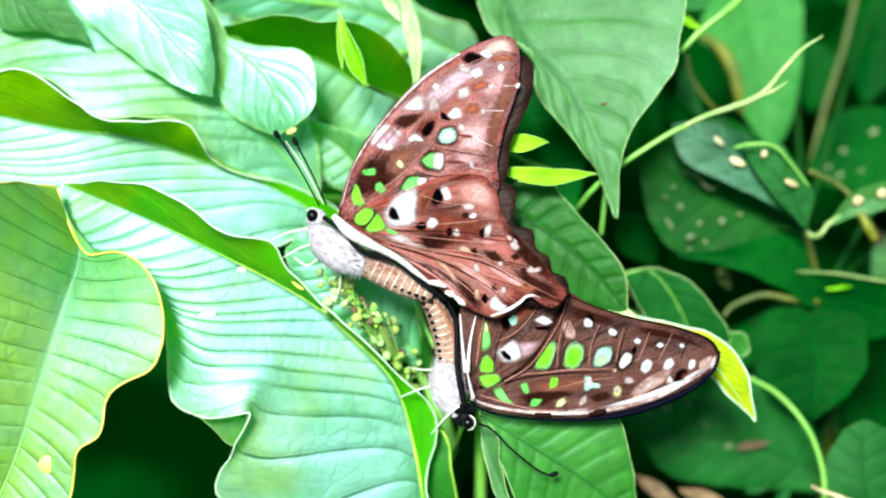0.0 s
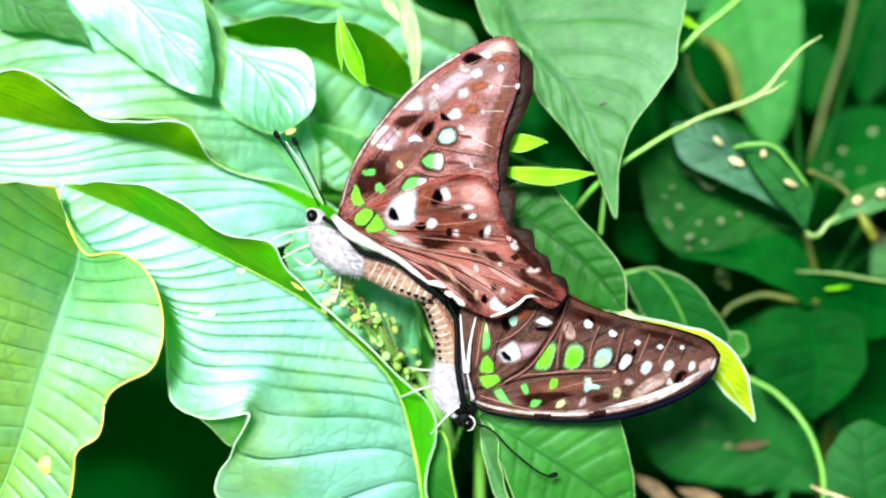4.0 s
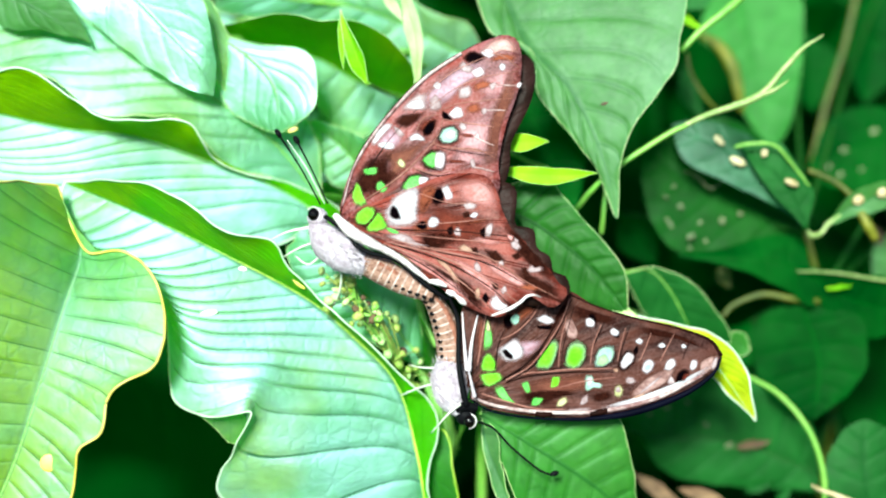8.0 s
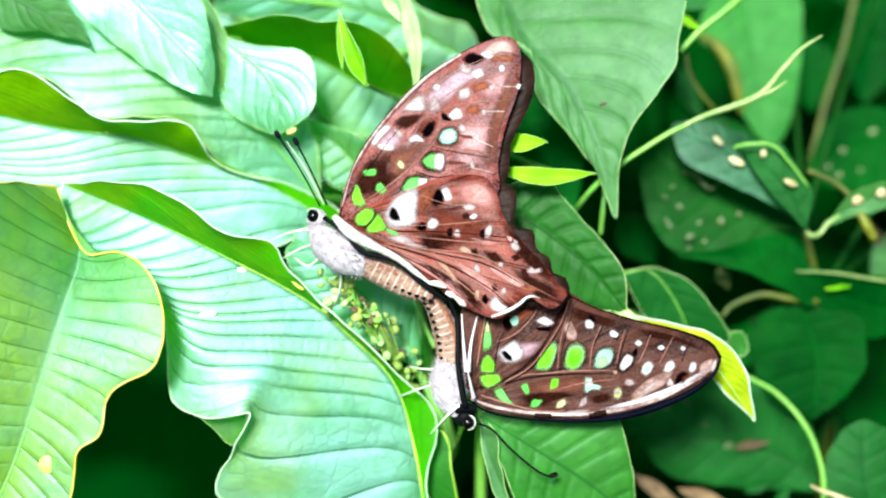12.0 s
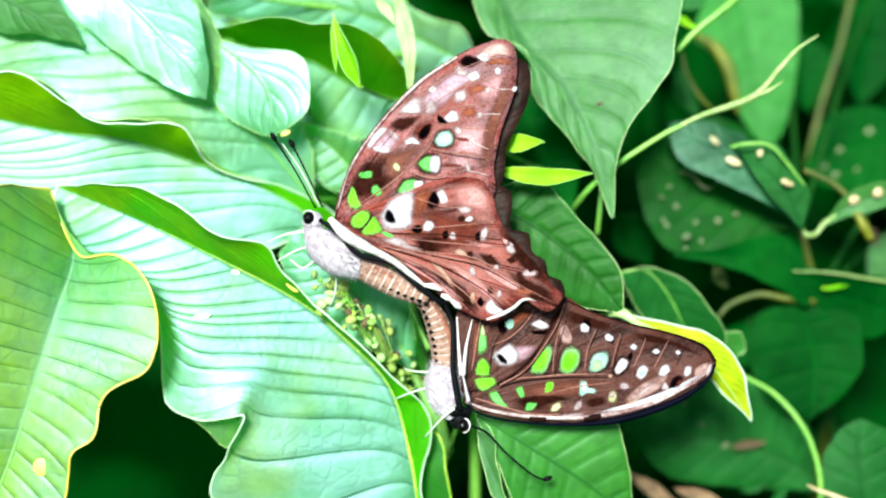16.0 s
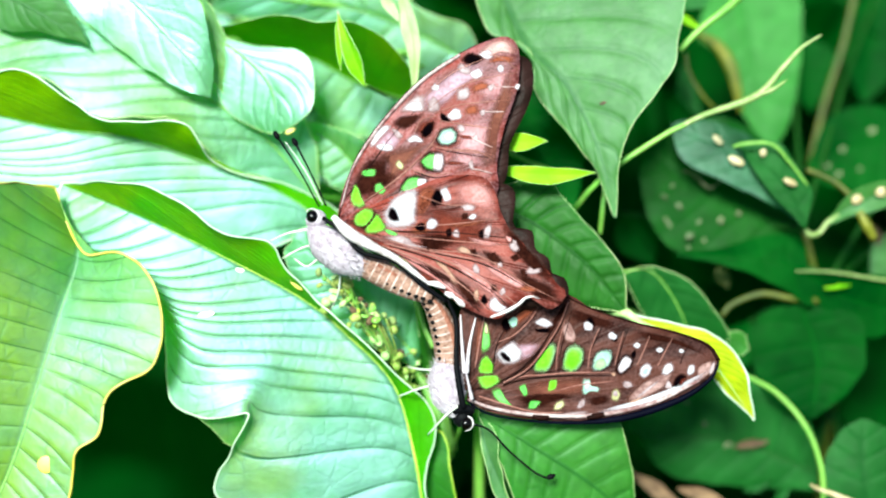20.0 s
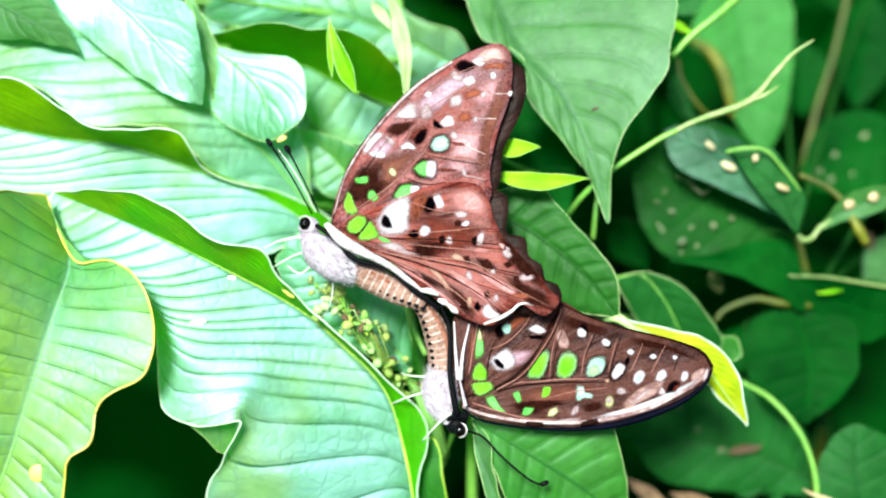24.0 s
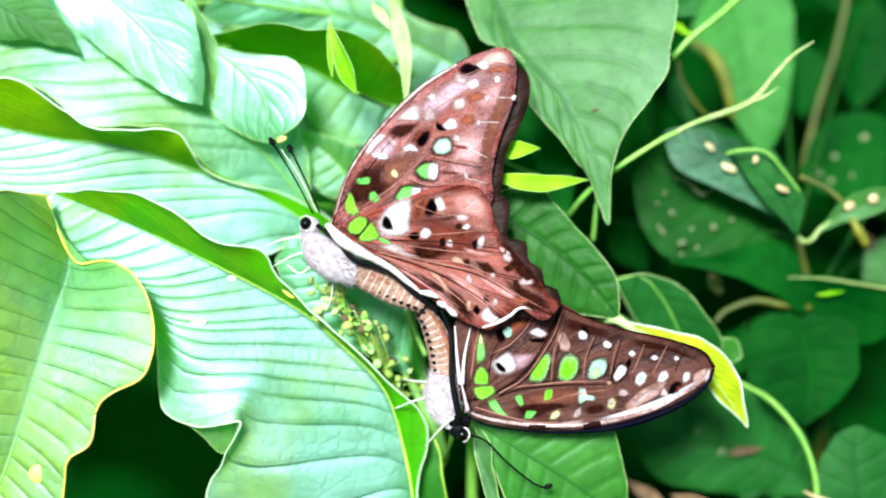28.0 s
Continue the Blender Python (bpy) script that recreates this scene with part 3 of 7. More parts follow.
leaf(shrub, PALE_LEAF, [(-24.2, 10.1, -24.0), (-32.6, 20.3, -21.0), (-40.8, 26.4, -18.0), (-51.2, 32.9, -17.0), (-61.8, 39.3, -17.0), (-74.7, 46.8, -18.0), (-96.7, 57.5, -24.0)],
     [(-24.8, 9.6, -24.0), (-32.6, 13.2, -21.0), (-39.8, 15.0, -19.0), (-44.3, 18.9, -17.0), (-48.8, 23.8, -15.0), (-56.0, 24.6, -14.0), (-64.3, 24.7, -14.0), (-71.7, 30.5, -14.0), (-78.2, 33.2, -15.0), (-87.2, 34.8, -17.0), (-96.6, 45.0, -20.0), (-96.7, 56.9, -24.0)],
     [(-23.6, 10.5, -24.0), (-24.1, 19.5, -22.0), (-28.2, 29.0, -20.0), (-36.6, 37.4, -19.0), (-47.3, 42.7, -19.0), (-60.3, 49.3, -20.0), (-80.0, 56.0, -22.0), (-96.2, 57.7, -24.0)], veins=14, lean=0.26, puff=0.22, n=140, m=14, rim=0.1, label="sunlit leaf with long slanting side veins")
# corner leaf: half shade put in by the darker green of right_leaf
leaf(shrub, LEAF_R, [(-88.7, 51.6, -15.0), (-79.8, 46.6, -13.0), (-72.2, 42.3, -12.0), (-65.2, 37.7, -13.0)], [(-88.9, 51.2, -15.0), (-82.2, 41.2, -14.0), (-73.5, 40.0, -13.0), (-65.2, 37.7, -13.0)], [(-88.2, 52.1, -15.0), (-75.4, 50.6, -12.0), (-69.1, 45.2, -11.0), (-65.2, 37.7, -13.0)], veins=8, lean=0.3, puff=0.2, n=64, m=8, rim=0, label="green leaf with half shade in its colour")
curved = leaf(shrub, GLARE, [(-44.9, 40.3, -17.0), (-38.3, 36.9, -15.0), (-31.9, 30.5, -14.0), (-30.3, 21.3, -14.0)],
     [(-44.9, 40.3, -17.0), (-43.1, 33.9, -16.0), (-40.5, 26.5, -16.0), (-35.2, 22.8, -16.0), (-30.3, 21.3, -14.0)],
     [(-44.9, 40.5, -17.0), (-35.1, 38.0, -15.0), (-25.5, 36.1, -13.0), (-23.3, 29.3, -12.0), (-24.9, 24.6, -12.0), (-30.3, 21.3, -14.0)], veins=6, lean=0.5, puff=0.14)
leaf(shrub, GLARE, [(-66.4, 52.5, -14.0), (-57.5, 46.3, -11.0), (-50.1, 38.9, -10.0), (-44.9, 33.2, -10.0), (-42.5, 28.0, -12.0)],
     [(-67.5, 52.5, -14.0), (-70.4, 49.2, -13.0), (-66.0, 42.8, -12.0), (-59.8, 37.1, -12.0), (-51.3, 31.2, -11.0), (-45.6, 28.6, -11.0), (-42.5, 28.0, -12.0)],
     [(-64.9, 52.5, -14.0), (-49.9, 48.5, -9.0), (-44.4, 45.3, -8.0), (-42.5, 39.3, -9.0), (-41.9, 33.3, -11.0), (-42.5, 28.0, -12.0)], veins=6, lean=0.5, puff=0.08, rim=0, rib=0.1, label="smooth white-lit leaf hanging to a point")
leaf(shrub, AGEING, [(-46.3, 49.7, -16.0), (-43.0, 41.1, -15.0), (-41.2, 33.7, -15.0), (-40.5, 28.4, -16.0)], [(-46.8, 49.7, -16.0), (-44.2, 41.0, -14.0), (-43.2, 33.6, -14.0), (-40.5, 28.4, -16.0)], [(-45.8, 49.7, -16.0), (-41.0, 41.2, -16.0), (-39.0, 34.9, -16.0), (-40.5, 28.2, -16.0)], veins=7, lean=0.3, puff=0.2, n=56, m=6, label="shaded olive-green leaf")
leaf(shrub, LEAF, [(-4.9, 28.8, -30.0), (-15.7, 31.8, -27.0), (-24.3, 36.5, -25.0), (-34.0, 38.5, -24.0), (-43.9, 41.4, -25.0)],
     [(-4.9, 28.2, -30.0), (-10.3, 22.6, -29.0), (-19.1, 22.6, -29.0), (-24.5, 27.5, -28.0), (-26.7, 34.0, -27.0), (-36.5, 36.2, -27.0), (-43.9, 40.8, -25.0)],
     [(-4.3, 29.3, -30.0), (-5.9, 34.1, -18.0), (-9.8, 38.1, -12.0), (-14.8, 41.1, -9.0), (-23.1, 41.5, -9.0), (-29.4, 43.0, -10.0), (-37.1, 42.2, -14.0), (-43.9, 42.4, -25.0)], veins=10, puff=0.3, other=UNDERSIDE)
leaf(shrub, LEAF, [(7.5, 36.3, -38.0), (-9.4, 44.9, -35.0), (-25.0, 49.2, -34.0), (-43.1, 52.9, -36.0)],
     [(7.5, 35.1, -38.0), (-2.7, 31.7, -38.0), (-16.3, 34.0, -38.0), (-32.1, 44.2, -38.0), (-45.6, 47.6, -38.0), (-43.1, 52.3, -36.0)],
     [(7.7, 38.5, -38.0), (5.1, 43.9, -34.0), (-2.7, 46.6, -33.0), (-16.0, 53.5, -33.0), (-43.1, 55.1, -36.0)], veins=9, puff=0.4)
leaf(shrub, LEAF, [(-13.5, 12.1, -26.0), (-20.0, 19.6, -25.0), (-25.9, 23.7, -24.0)],
     [(-14.0, 11.0, -26.0), (-21.1, 12.1, -26.0), (-24.9, 18.6, -26.0), (-25.9, 23.4, -24.0)],
     [(-13.0, 14.3, -26.0), (-13.9, 19.7, -22.0), (-19.8, 22.9, -22.0), (-25.9, 24.5, -24.0)], veins=7, puff=0.4)
leaf(shrub, PALE_LEAF, [(-4.1, -20.9, -15.0), (-15.1, -8.2, -13.0), (-27.5, 2.2, -12.0)],
     [(-5.2, -22.0, -15.0), (-15.1, -16.7, -14.0), (-25.5, -8.2, -13.0), (-29.2, -1.0, -13.0), (-27.5, 1.6, -12.0)],
     [(-4.1, -16.7, -15.0), (-6.1, -8.2, -13.0), (-13.9, -1.0, -12.0), (-23.3, 4.3, -12.0), (-27.5, 2.7, -12.0)], veins=9, puff=0.2)
leaf(shrub, CLEAR, [(-4.4, -34.5, -14.0), (-2.7, -40.8, -14.0), (-0.4, -46.7, -15.0), (1.7, -54.0, -18.0)], [(-4.6, -34.5, -14.0), (-5.3, -41.9, -15.0), (-4.1, -48.4, -16.0), (1.7, -54.0, -18.0)], [(-4.0, -34.3, -14.0), (-0.1, -33.7, -13.0), (1.4, -40.0, -12.0), (2.5, -46.9, -13.0), (1.7, -54.0, -18.0)], veins=7, lean=0.3, puff=0.15, n=56, m=6, rim=0.2, rims=YELLOW_RIB, label="green leaf with a yellow margin")
lance(shrub, SHOOT, (-11.2, 47.0, -11.0), (-7.6, 41.6, -11.0), 2.2, veins=4, puff=0.05, rim=0, rib=0.1, stalk=False, label="pale young shoot")
lance(shrub, YOUNG, (-18.8, 42.3, -7.0), (-18.3, 32.4, -8.0), 1.3, veins=4, puff=0.05, rim=0.03, rib=0.08, stalk=False, label="narrow yellow-green young leaf")
leaf(shrub, YOUNG, [(-13.9, 29.8, -7.0), (-16.2, 35.7, -5.0), (-18.8, 43.2, -6.0)],
     [(-14.2, 29.6, -7.0), (-16.9, 33.0, -5.0), (-18.3, 38.2, -5.0), (-18.8, 43.2, -6.0)],
     [(-13.9, 29.8, -7.0), (-14.6, 34.6, -4.0), (-17.1, 39.6, -4.0), (-18.8, 43.2, -6.0)], n=30, m=5, veins=5, puff=0.1, label="narrow yellow-green young leaf")
leaf(shrub, SHOOT, [(-5.1, 28.7, -12.0), (-5.0, 37.5, -11.0), (-6.8, 44.7, -11.0), (-8.7, 50.1, -12.0)],
     [(-5.3, 28.7, -12.0), (-6.3, 36.5, -12.0), (-7.4, 40.5, -12.0), (-7.6, 45.0, -12.0), (-9.0, 50.1, -12.0)],
     [(-4.8, 28.7, -12.0), (-3.9, 38.4, -10.0), (-5.8, 44.6, -10.0), (-8.5, 50.1, -12.0)], n=30, m=5, veins=5, puff=0.1, label="narrow pale young leaf")

rng = random.Random(11)
blemish(curved, *(-28.0, 21.8), (1.0, 0.45), DRY_PALE, 25, "yellowed leaf tip")
blemish(broad, *(-42.2, -11.7, 0.0)[:2], (1.6, 0.5), S_FLECK, 8)
blemish(broad, *(-36.4, -3.8, 0.0)[:2], (0.8, 0.4), S_FLECK, -10)
# brightest part of the yellow glow on the fold, laid on as a fleck
blemish(broad, -26.0, -6.4, (1.5, 0.5), DRY_PALE, -40, "yellow glow painted on the fold")
blemish(nearest, *(-68.7, -37.4, 8.0)[:2], (1.6, 1.6), DRY_PALE, -30, "yellowed blemish on the blade")
# unseen leaf tiers added under the sunlit ones to shade the gap below
for k in range(30):
    base = np.array((rng.uniform(-105, -8), rng.uniform(10, 50), rng.uniform(-75, -46)))
    lance(shrub, LEAF, base, base + np.array((rng.uniform(-45, 8), rng.uniform(-25, 20), rng.uniform(-8, 8))), rng.uniform(14, 22), drop=4, veins=12, puff=0.4, rim=0)
leaf(shrub, LEAF, [(-34.5, -28.7, -1.0), (-38.9, -29.3, -4.0), (-43.8, -30.0, -4.0)], [(-34.5, -28.7, -1.0), (-36.2, -32.7, -7.0), (-38.3, -36.0, -9.0), (-40.9, -33.2, -7.0), (-43.8, -30.1, -4.0)],
     [(-34.5, -28.6, -1.0), (-38.9, -29.1, -4.0), (-43.8, -29.9, -4.0)], veins=4, puff=0.1, n=24, m=5, rib=0, stalk=False, label="yellow-green margin turned under")
# flower cluster with small buds on thin stalks
cluster = tube("inflorescence", [(-3.4, -29.6, -18.0), (-7.2, -23.3, -12.0), (-12.7, -16.3, -8.0), (-17.8, -9.1, -6.0)], (0.6, 0.5, 0.35, 0.2), BUD, shrub, "open cluster of small yellow-green buds", n=20)
axis = spline([(-5.1, -26.1, -14.0), (-9.7, -19.5, -9.0), (-14.7, -12.1, -6.0), (-19.7, -6.0, -5.0)], 44)
for k, p in enumerate(axis):
    tip = p + np.array((rng.uniform(-4.5, 4), rng.uniform(-2.5, 4), rng.uniform(-2, 2.5)))
    tube("stalk", [p, (p + tip) / 2 + np.array((0, 0.4, 0.5)), tip], (0.16, 0.12, 0.1), BUD if k % 3 else TWIG, cluster, n=6, sides=5)
    r = rng.uniform(0.45, 1.0)
    ball("bud", tip, (r, r * rng.uniform(0.6, 1), r), (BUD, RIM, BUD, RIM, TWIG, DRY)[k % 6], cluster, rng.uniform(0, 180))

# denser knot of opening buds below the thorax
for k in range(26):
    u = rng.uniform(0, 1)
    tip = np.array((-20.5 + 8.5 * u + rng.uniform(-2, 2), -4.5 - 8.5 * u + rng.uniform(-2.5, 2.5), rng.uniform(-5, -1)))
    p = axis[min(44, int(44 * (1 - 0.8 * u)))]
    tube("stalk", [p, (p + tip) / 2 + np.array((0.3, 0, 0.6)), tip], (0.2, 0.16, 0.14), (STEM, BUD, TWIG)[k % 3], cluster, n=6, sides=5)
    r = rng.uniform(0.5, 1.1)
    v, f = ball_mesh(tip, (r, r * rng.uniform(0.5, 0.8), r * 0.8), rng.uniform(0, 180))
    part("bud", [np.array(q) + np.array(noise.noise_vector(Vector(q) * 1.3)) * 0.25 for q in v], f, (BUD, STEM, RIM, YELLOW_RIB, TWIG, DRY)[k % 6], cluster)

# ---- green shrub behind the butterflies ----
BASE_2 = Matrix.Translation((0.06, 0.09, 0))
shrub_2 = thing("shrub", BASE_2, "green shrub with pointed leaves and fresh yellow-green shoots", "shrub")
tube("stem", [(10.5, 63.3, -26.0), (20.0, 43.3, -40.0), (24.6, 12.6, -40.0), (20.2, -18.3, -44.0), (13.4, -41.5, -46.0), (14.0, -62.5, -60.0), to_ground((14.8, -66.1, -80.0))], (0.9, 1.3, 1.5, 1.8, 2.2, 2.8, 4), DARK_STALK, shrub_2, n=50)
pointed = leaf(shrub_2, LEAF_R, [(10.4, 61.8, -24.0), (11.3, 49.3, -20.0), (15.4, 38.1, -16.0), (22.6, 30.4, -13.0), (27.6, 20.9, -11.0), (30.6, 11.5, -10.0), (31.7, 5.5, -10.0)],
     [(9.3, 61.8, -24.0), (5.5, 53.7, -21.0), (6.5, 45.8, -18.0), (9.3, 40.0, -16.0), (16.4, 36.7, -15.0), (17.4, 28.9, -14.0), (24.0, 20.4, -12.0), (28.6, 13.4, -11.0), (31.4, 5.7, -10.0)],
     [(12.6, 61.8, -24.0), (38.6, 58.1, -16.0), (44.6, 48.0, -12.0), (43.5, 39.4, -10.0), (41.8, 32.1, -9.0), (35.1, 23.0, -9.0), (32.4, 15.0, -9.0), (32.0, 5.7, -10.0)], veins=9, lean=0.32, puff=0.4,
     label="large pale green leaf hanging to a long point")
leaf(shrub_2, FRESH, [(7.9, 8.5, -12.0), (17.2, 4.3, -10.5), (26.5, -3.0, -9.5), (33.4, -11.4, -9.5)],
     [(7.9, 6.3, -12.0), (12.1, -4.0, -12.0), (18.3, -8.2, -12.0), (26.5, -10.8, -11.0), (33.2, -11.7, -9.5)],
     [(8.9, 10.5, -12.0), (18.2, 13.4, -11.0), (22.3, 8.9, -9.5), (28.4, 2.1, -8.5), (32.6, -3.2, -8.0), (33.6, -11.1, -9.0)], veins=9, puff=0.7)
# dark blade put in for the shadowed gap between wing and pointed leaf
lance(shrub_2, VINE, (14.0, 34.0, -34.0), (26.0, 6.0, -34.0), 17, veins=7, puff=0.3, label="leaf with the gap's shade in its dark colour")
lance(shrub_2, YOUNG, (9.2, 18.8, -4.0), (18.9, 19.0, -2.0), 3.2, veins=5, puff=0.1, rim=0.03, rib=0.1, label="small bright yellow-green leaf")
lance(shrub_2, YOUNG, (8.7, 14.3, -4.0), (27.8, 13.5, -4.0), 3.2, veins=7, puff=0.1, rim=0.03, rib=0.12, bow=0.8, label="slender bright yellow-green leaf")
leaf(shrub_2, CLEAR, [(6.7, -29.8, -4.0), (15.9, -35.5, -5.0), (27.2, -42.9, -7.0), (36.0, -50.9, -12.0)],
     [(6.7, -30.3, -4.0), (11.8, -41.6, -5.0), (18.1, -53.3, -8.0), (36.0, -51.4, -12.0)],
     [(6.7, -29.3, -4.0), (17.9, -27.9, -5.0), (30.7, -30.0, -6.0), (33.4, -35.7, -7.0), (35.3, -44.4, -10.0), (36.0, -50.9, -12.0)], veins=9, puff=0.4)
leaf(shrub_2, LEAF_R, [(6.7, -30.4, -5.0), (8.2, -36.4, -4.0), (12.3, -46.5, -4.0)], [(6.7, -30.6, -5.0), (7.5, -37.4, -4.0), (9.7, -44.5, -4.0), (12.3, -46.5, -4.0)],
     [(6.7, -30.2, -5.0), (9.7, -33.2, -3.0), (10.2, -38.3, -3.0), (12.3, -46.5, -4.0)], n=40, m=6, veins=6, puff=0.2)
leaf(shrub_2, PALE_YOUNG, [(32.9, -11.9, -12.0), (41.1, -15.5, -11.0), (49.2, -20.6, -10.0), (57.2, -31.7, -10.0)],
     [(32.9, -12.4, -12.0), (41.4, -18.7, -13.0), (49.6, -23.8, -12.0), (53.5, -27.9, -11.0), (57.2, -31.7, -10.0)],
     [(32.9, -11.6, -12.0), (36.9, -12.6, -11.0), (49.1, -15.6, -9.0), (54.6, -21.0, -8.0), (56.1, -26.6, -8.0), (57.2, -31.7, -10.0)], veins=14, lean=0.3, puff=0.2, rim=0.2, rims=PALE_RIM, label="bright yellow young leaf edged with white")
tube("petiole", [(31.4, -12.2, -13.0), (33.2, -11.9, -10.0), (35.1, -12.9, -9.0), (37.7, -14.8, -9.0)], (0.5, 0.8, 0.7, 0.4), RIM, shrub_2, "pale knobbly leaf stalk", n=14)
tube("petiole", [(33.5, -11.1, -10.0), (34.8, -12.3, -9.0), (36.7, -13.8, -9.0)], (0.4, 0.5, 0.3), RIM, shrub_2, n=10)
leaf(shrub_2, MIDGREEN, [(35.0, -4.7, -26.0), (39.7, -4.1, -25.0), (43.9, -8.6, -25.0), (47.3, -15.1, -26.0), (51.1, -22.9, -28.0)],
     [(35.0, -4.9, -26.0), (37.9, -10.8, -28.0), (43.4, -18.5, -28.0), (51.1, -23.1, -28.0)],
     [(35.0, -4.6, -26.0), (40.7, -3.6, -24.0), (47.4, -6.7, -22.0), (51.7, -11.7, -22.0), (55.0, -17.7, -24.0), (51.1, -22.9, -28.0)], veins=7, puff=0.2, n=50, ribs=STEM)
leaf(shrub_2, CLEAR, [(52.4, -17.9, -26.0), (56.0, -17.9, -25.0), (59.0, -19.6, -25.0)], [(52.4, -17.9, -26.0), (55.1, -20.0, -26.0), (57.1, -20.7, -25.0), (59.0, -19.6, -25.0)],
     [(52.4, -17.9, -26.0), (54.4, -16.2, -25.0), (57.5, -16.3, -24.0), (59.0, -19.6, -25.0)], n=24, m=5, veins=5, puff=0.2)
tube("stem", [(25.2, 7.4, -20.0), (28.1, 11.2, -17.0), (33.2, 15.7, -15.0), (41.5, 21.1, -14.0), (45.2, 22.9, -14.0)], (0.5, 0.5, 0.5, 0.5), STEM, shrub_2, "green lower end of the twig", n=24)
twig = tube("twig", [(44.1, 22.4, -14.0), (48.8, 24.7, -14.0), (58.3, 28.2, -14.0), (63.0, 33.1, -14.0), (66.6, 37.0, -14.0), (70.5, 39.6, -14.0)],
            (0.48, 0.55, 0.72, 0.6, 0.45, 0.12), TWIG, shrub_2, "pale green twig with a forked tip", n=50)
tube("spur", [(58.3, 28.2, -14.0), (61.2, 29.3, -13.0), (63.9, 31.1, -13.0)], (0.5, 0.4, 0.1), TWIG, twig)
tube("stem", [(31.0, 11.9, -22.0), (30.5, 6.6, -22.0), (30.3, 2.8, -24.0)], (0.35, 0.4, 0.4), STEM, shrub_2)
tube("stem", [(59.6, -25.0, -30.0), (65.7, -28.6, -30.0), (71.0, -35.1, -29.0), (73.8, -42.8, -29.0), (74.5, -50.6, -30.0)], (0.4, 0.48, 0.5, 0.55), STEM, shrub_2, "arched bright green stem", n=30)

blemish(pointed, *(29.7, 26.6, -11.0)[:2], (0.9, 0.3), DRY, 15, "small dark insect bite")

# ---- climbing vine with pest-marked leaves ----
BASE_3 = Matrix.Translation((0.09, 0.14, 0))
vine = vine_empty = thing("vine", BASE_3, "dark green climbing vine with pest-marked leaves and twisted stems", "vine")
tube("stem", [(71.5, 4.0, -34.0), (74.1, -3.3, -38.0), (78.1, -10.4, -48.0), (85.0, -32.1, -70.0), (85.8, -67.9, -90.0), to_ground((88.6, -66.1, -80.0))], (0.7, 0.8, 0.9, 1.2, 1.6, 3), OLIVE, vine, n=40)
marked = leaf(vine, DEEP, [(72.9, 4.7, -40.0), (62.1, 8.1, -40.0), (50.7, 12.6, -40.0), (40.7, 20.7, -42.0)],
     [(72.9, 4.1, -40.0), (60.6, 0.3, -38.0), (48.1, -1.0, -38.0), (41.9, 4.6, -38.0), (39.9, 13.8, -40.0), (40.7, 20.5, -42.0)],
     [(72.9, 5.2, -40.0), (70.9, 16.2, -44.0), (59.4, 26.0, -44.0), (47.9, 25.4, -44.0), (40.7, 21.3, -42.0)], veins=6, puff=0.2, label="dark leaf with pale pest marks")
teal = leaf(vine, GREYED, [(70.7, 4.5, -30.0), (64.6, 12.2, -30.0), (55.8, 18.9, -30.0), (45.0, 24.0, -32.0)],
     [(70.7, 4.3, -30.0), (64.4, 8.4, -29.0), (55.6, 12.7, -29.0), (47.0, 17.2, -30.0), (45.0, 23.6, -32.0)],
     [(70.7, 4.7, -30.0), (67.0, 15.6, -31.0), (59.5, 22.3, -32.0), (50.6, 25.4, -32.0), (45.0, 24.3, -32.0)], veins=6, puff=0.2, label="green leaf with bluish sky glare in its colour and white galls")
fresh = leaf(vine, MIDGREEN, [(70.1, 3.9, -26.0), (66.0, 12.1, -26.0), (56.9, 20.6, -27.0)],
     [(69.8, 3.9, -26.0), (63.8, 9.9, -26.0), (60.0, 15.4, -26.0), (56.9, 20.4, -27.0)],
     [(70.3, 4.5, -26.0), (71.0, 11.0, -25.0), (66.9, 17.5, -25.0), (64.4, 20.5, -26.0), (56.9, 20.9, -27.0)], veins=6, puff=0.2)
for x, y, z, a, b, turn, host in ((*(53.7, 21.0, -29.0), 1.4, 0.8, -45, teal), (*(57.1, 16.9, -28.0), 1.9, 1.0, -25, teal), (*(61.7, 18.3, -25.0), 0.7, 1.0, -20, fresh),
                                  (*(66.7, 12.6, -24.0), 1.6, 0.8, -25, fresh), (*(49.2, 2.4, -36.0), 1.1, 0.9, 30, marked), (*(55.8, 5.5, -38.0), 0.7, 1.0, 0, marked),
                                  (*(59.4, 6.9, -38.0), 0.7, 0.5, 0, marked), (*(44.5, 10.3, -38.0), 0.8, 0.4, -30, marked), (*(47.6, 8.2, -38.0), 0.7, 0.5, 10, marked), (*(44.7, 5.8, -38.0), 0.5, 0.5, 10, marked)):
    ball("gall", (x, y, z), (a * 0.9, b * 0.8, 0.4), GALL_DIM if host is marked else GALL, host, turn, "pale raised gall")
tube("scar", [(47.9, 15.4, -36.5), (50.4, 14.5, -36.5), (53.1, 12.0, -36.5), (55.6, 13.2, -36.5)], (0.1, 0.35, 0.3, 0.1), GALL_DIM, marked, "silvery scar", n=16)
for x, y, a, b in ((47.4, 8.6, 0.7, 0.4), (45.5, 4.8, 0.5, 0.8), (51.4, 5.2, 0.6, 0.4), (59.5, 6.9, 0.6, 0.5), (49.3, 0.1, 0.4, 0.4), (52.5, 1.5, 0.5, 0.4), (46.3, 12.5, 0.5, 0.3)):
    blemish(marked, x, y, (a, b), GALL_DIM, 35, "pale pest mark")
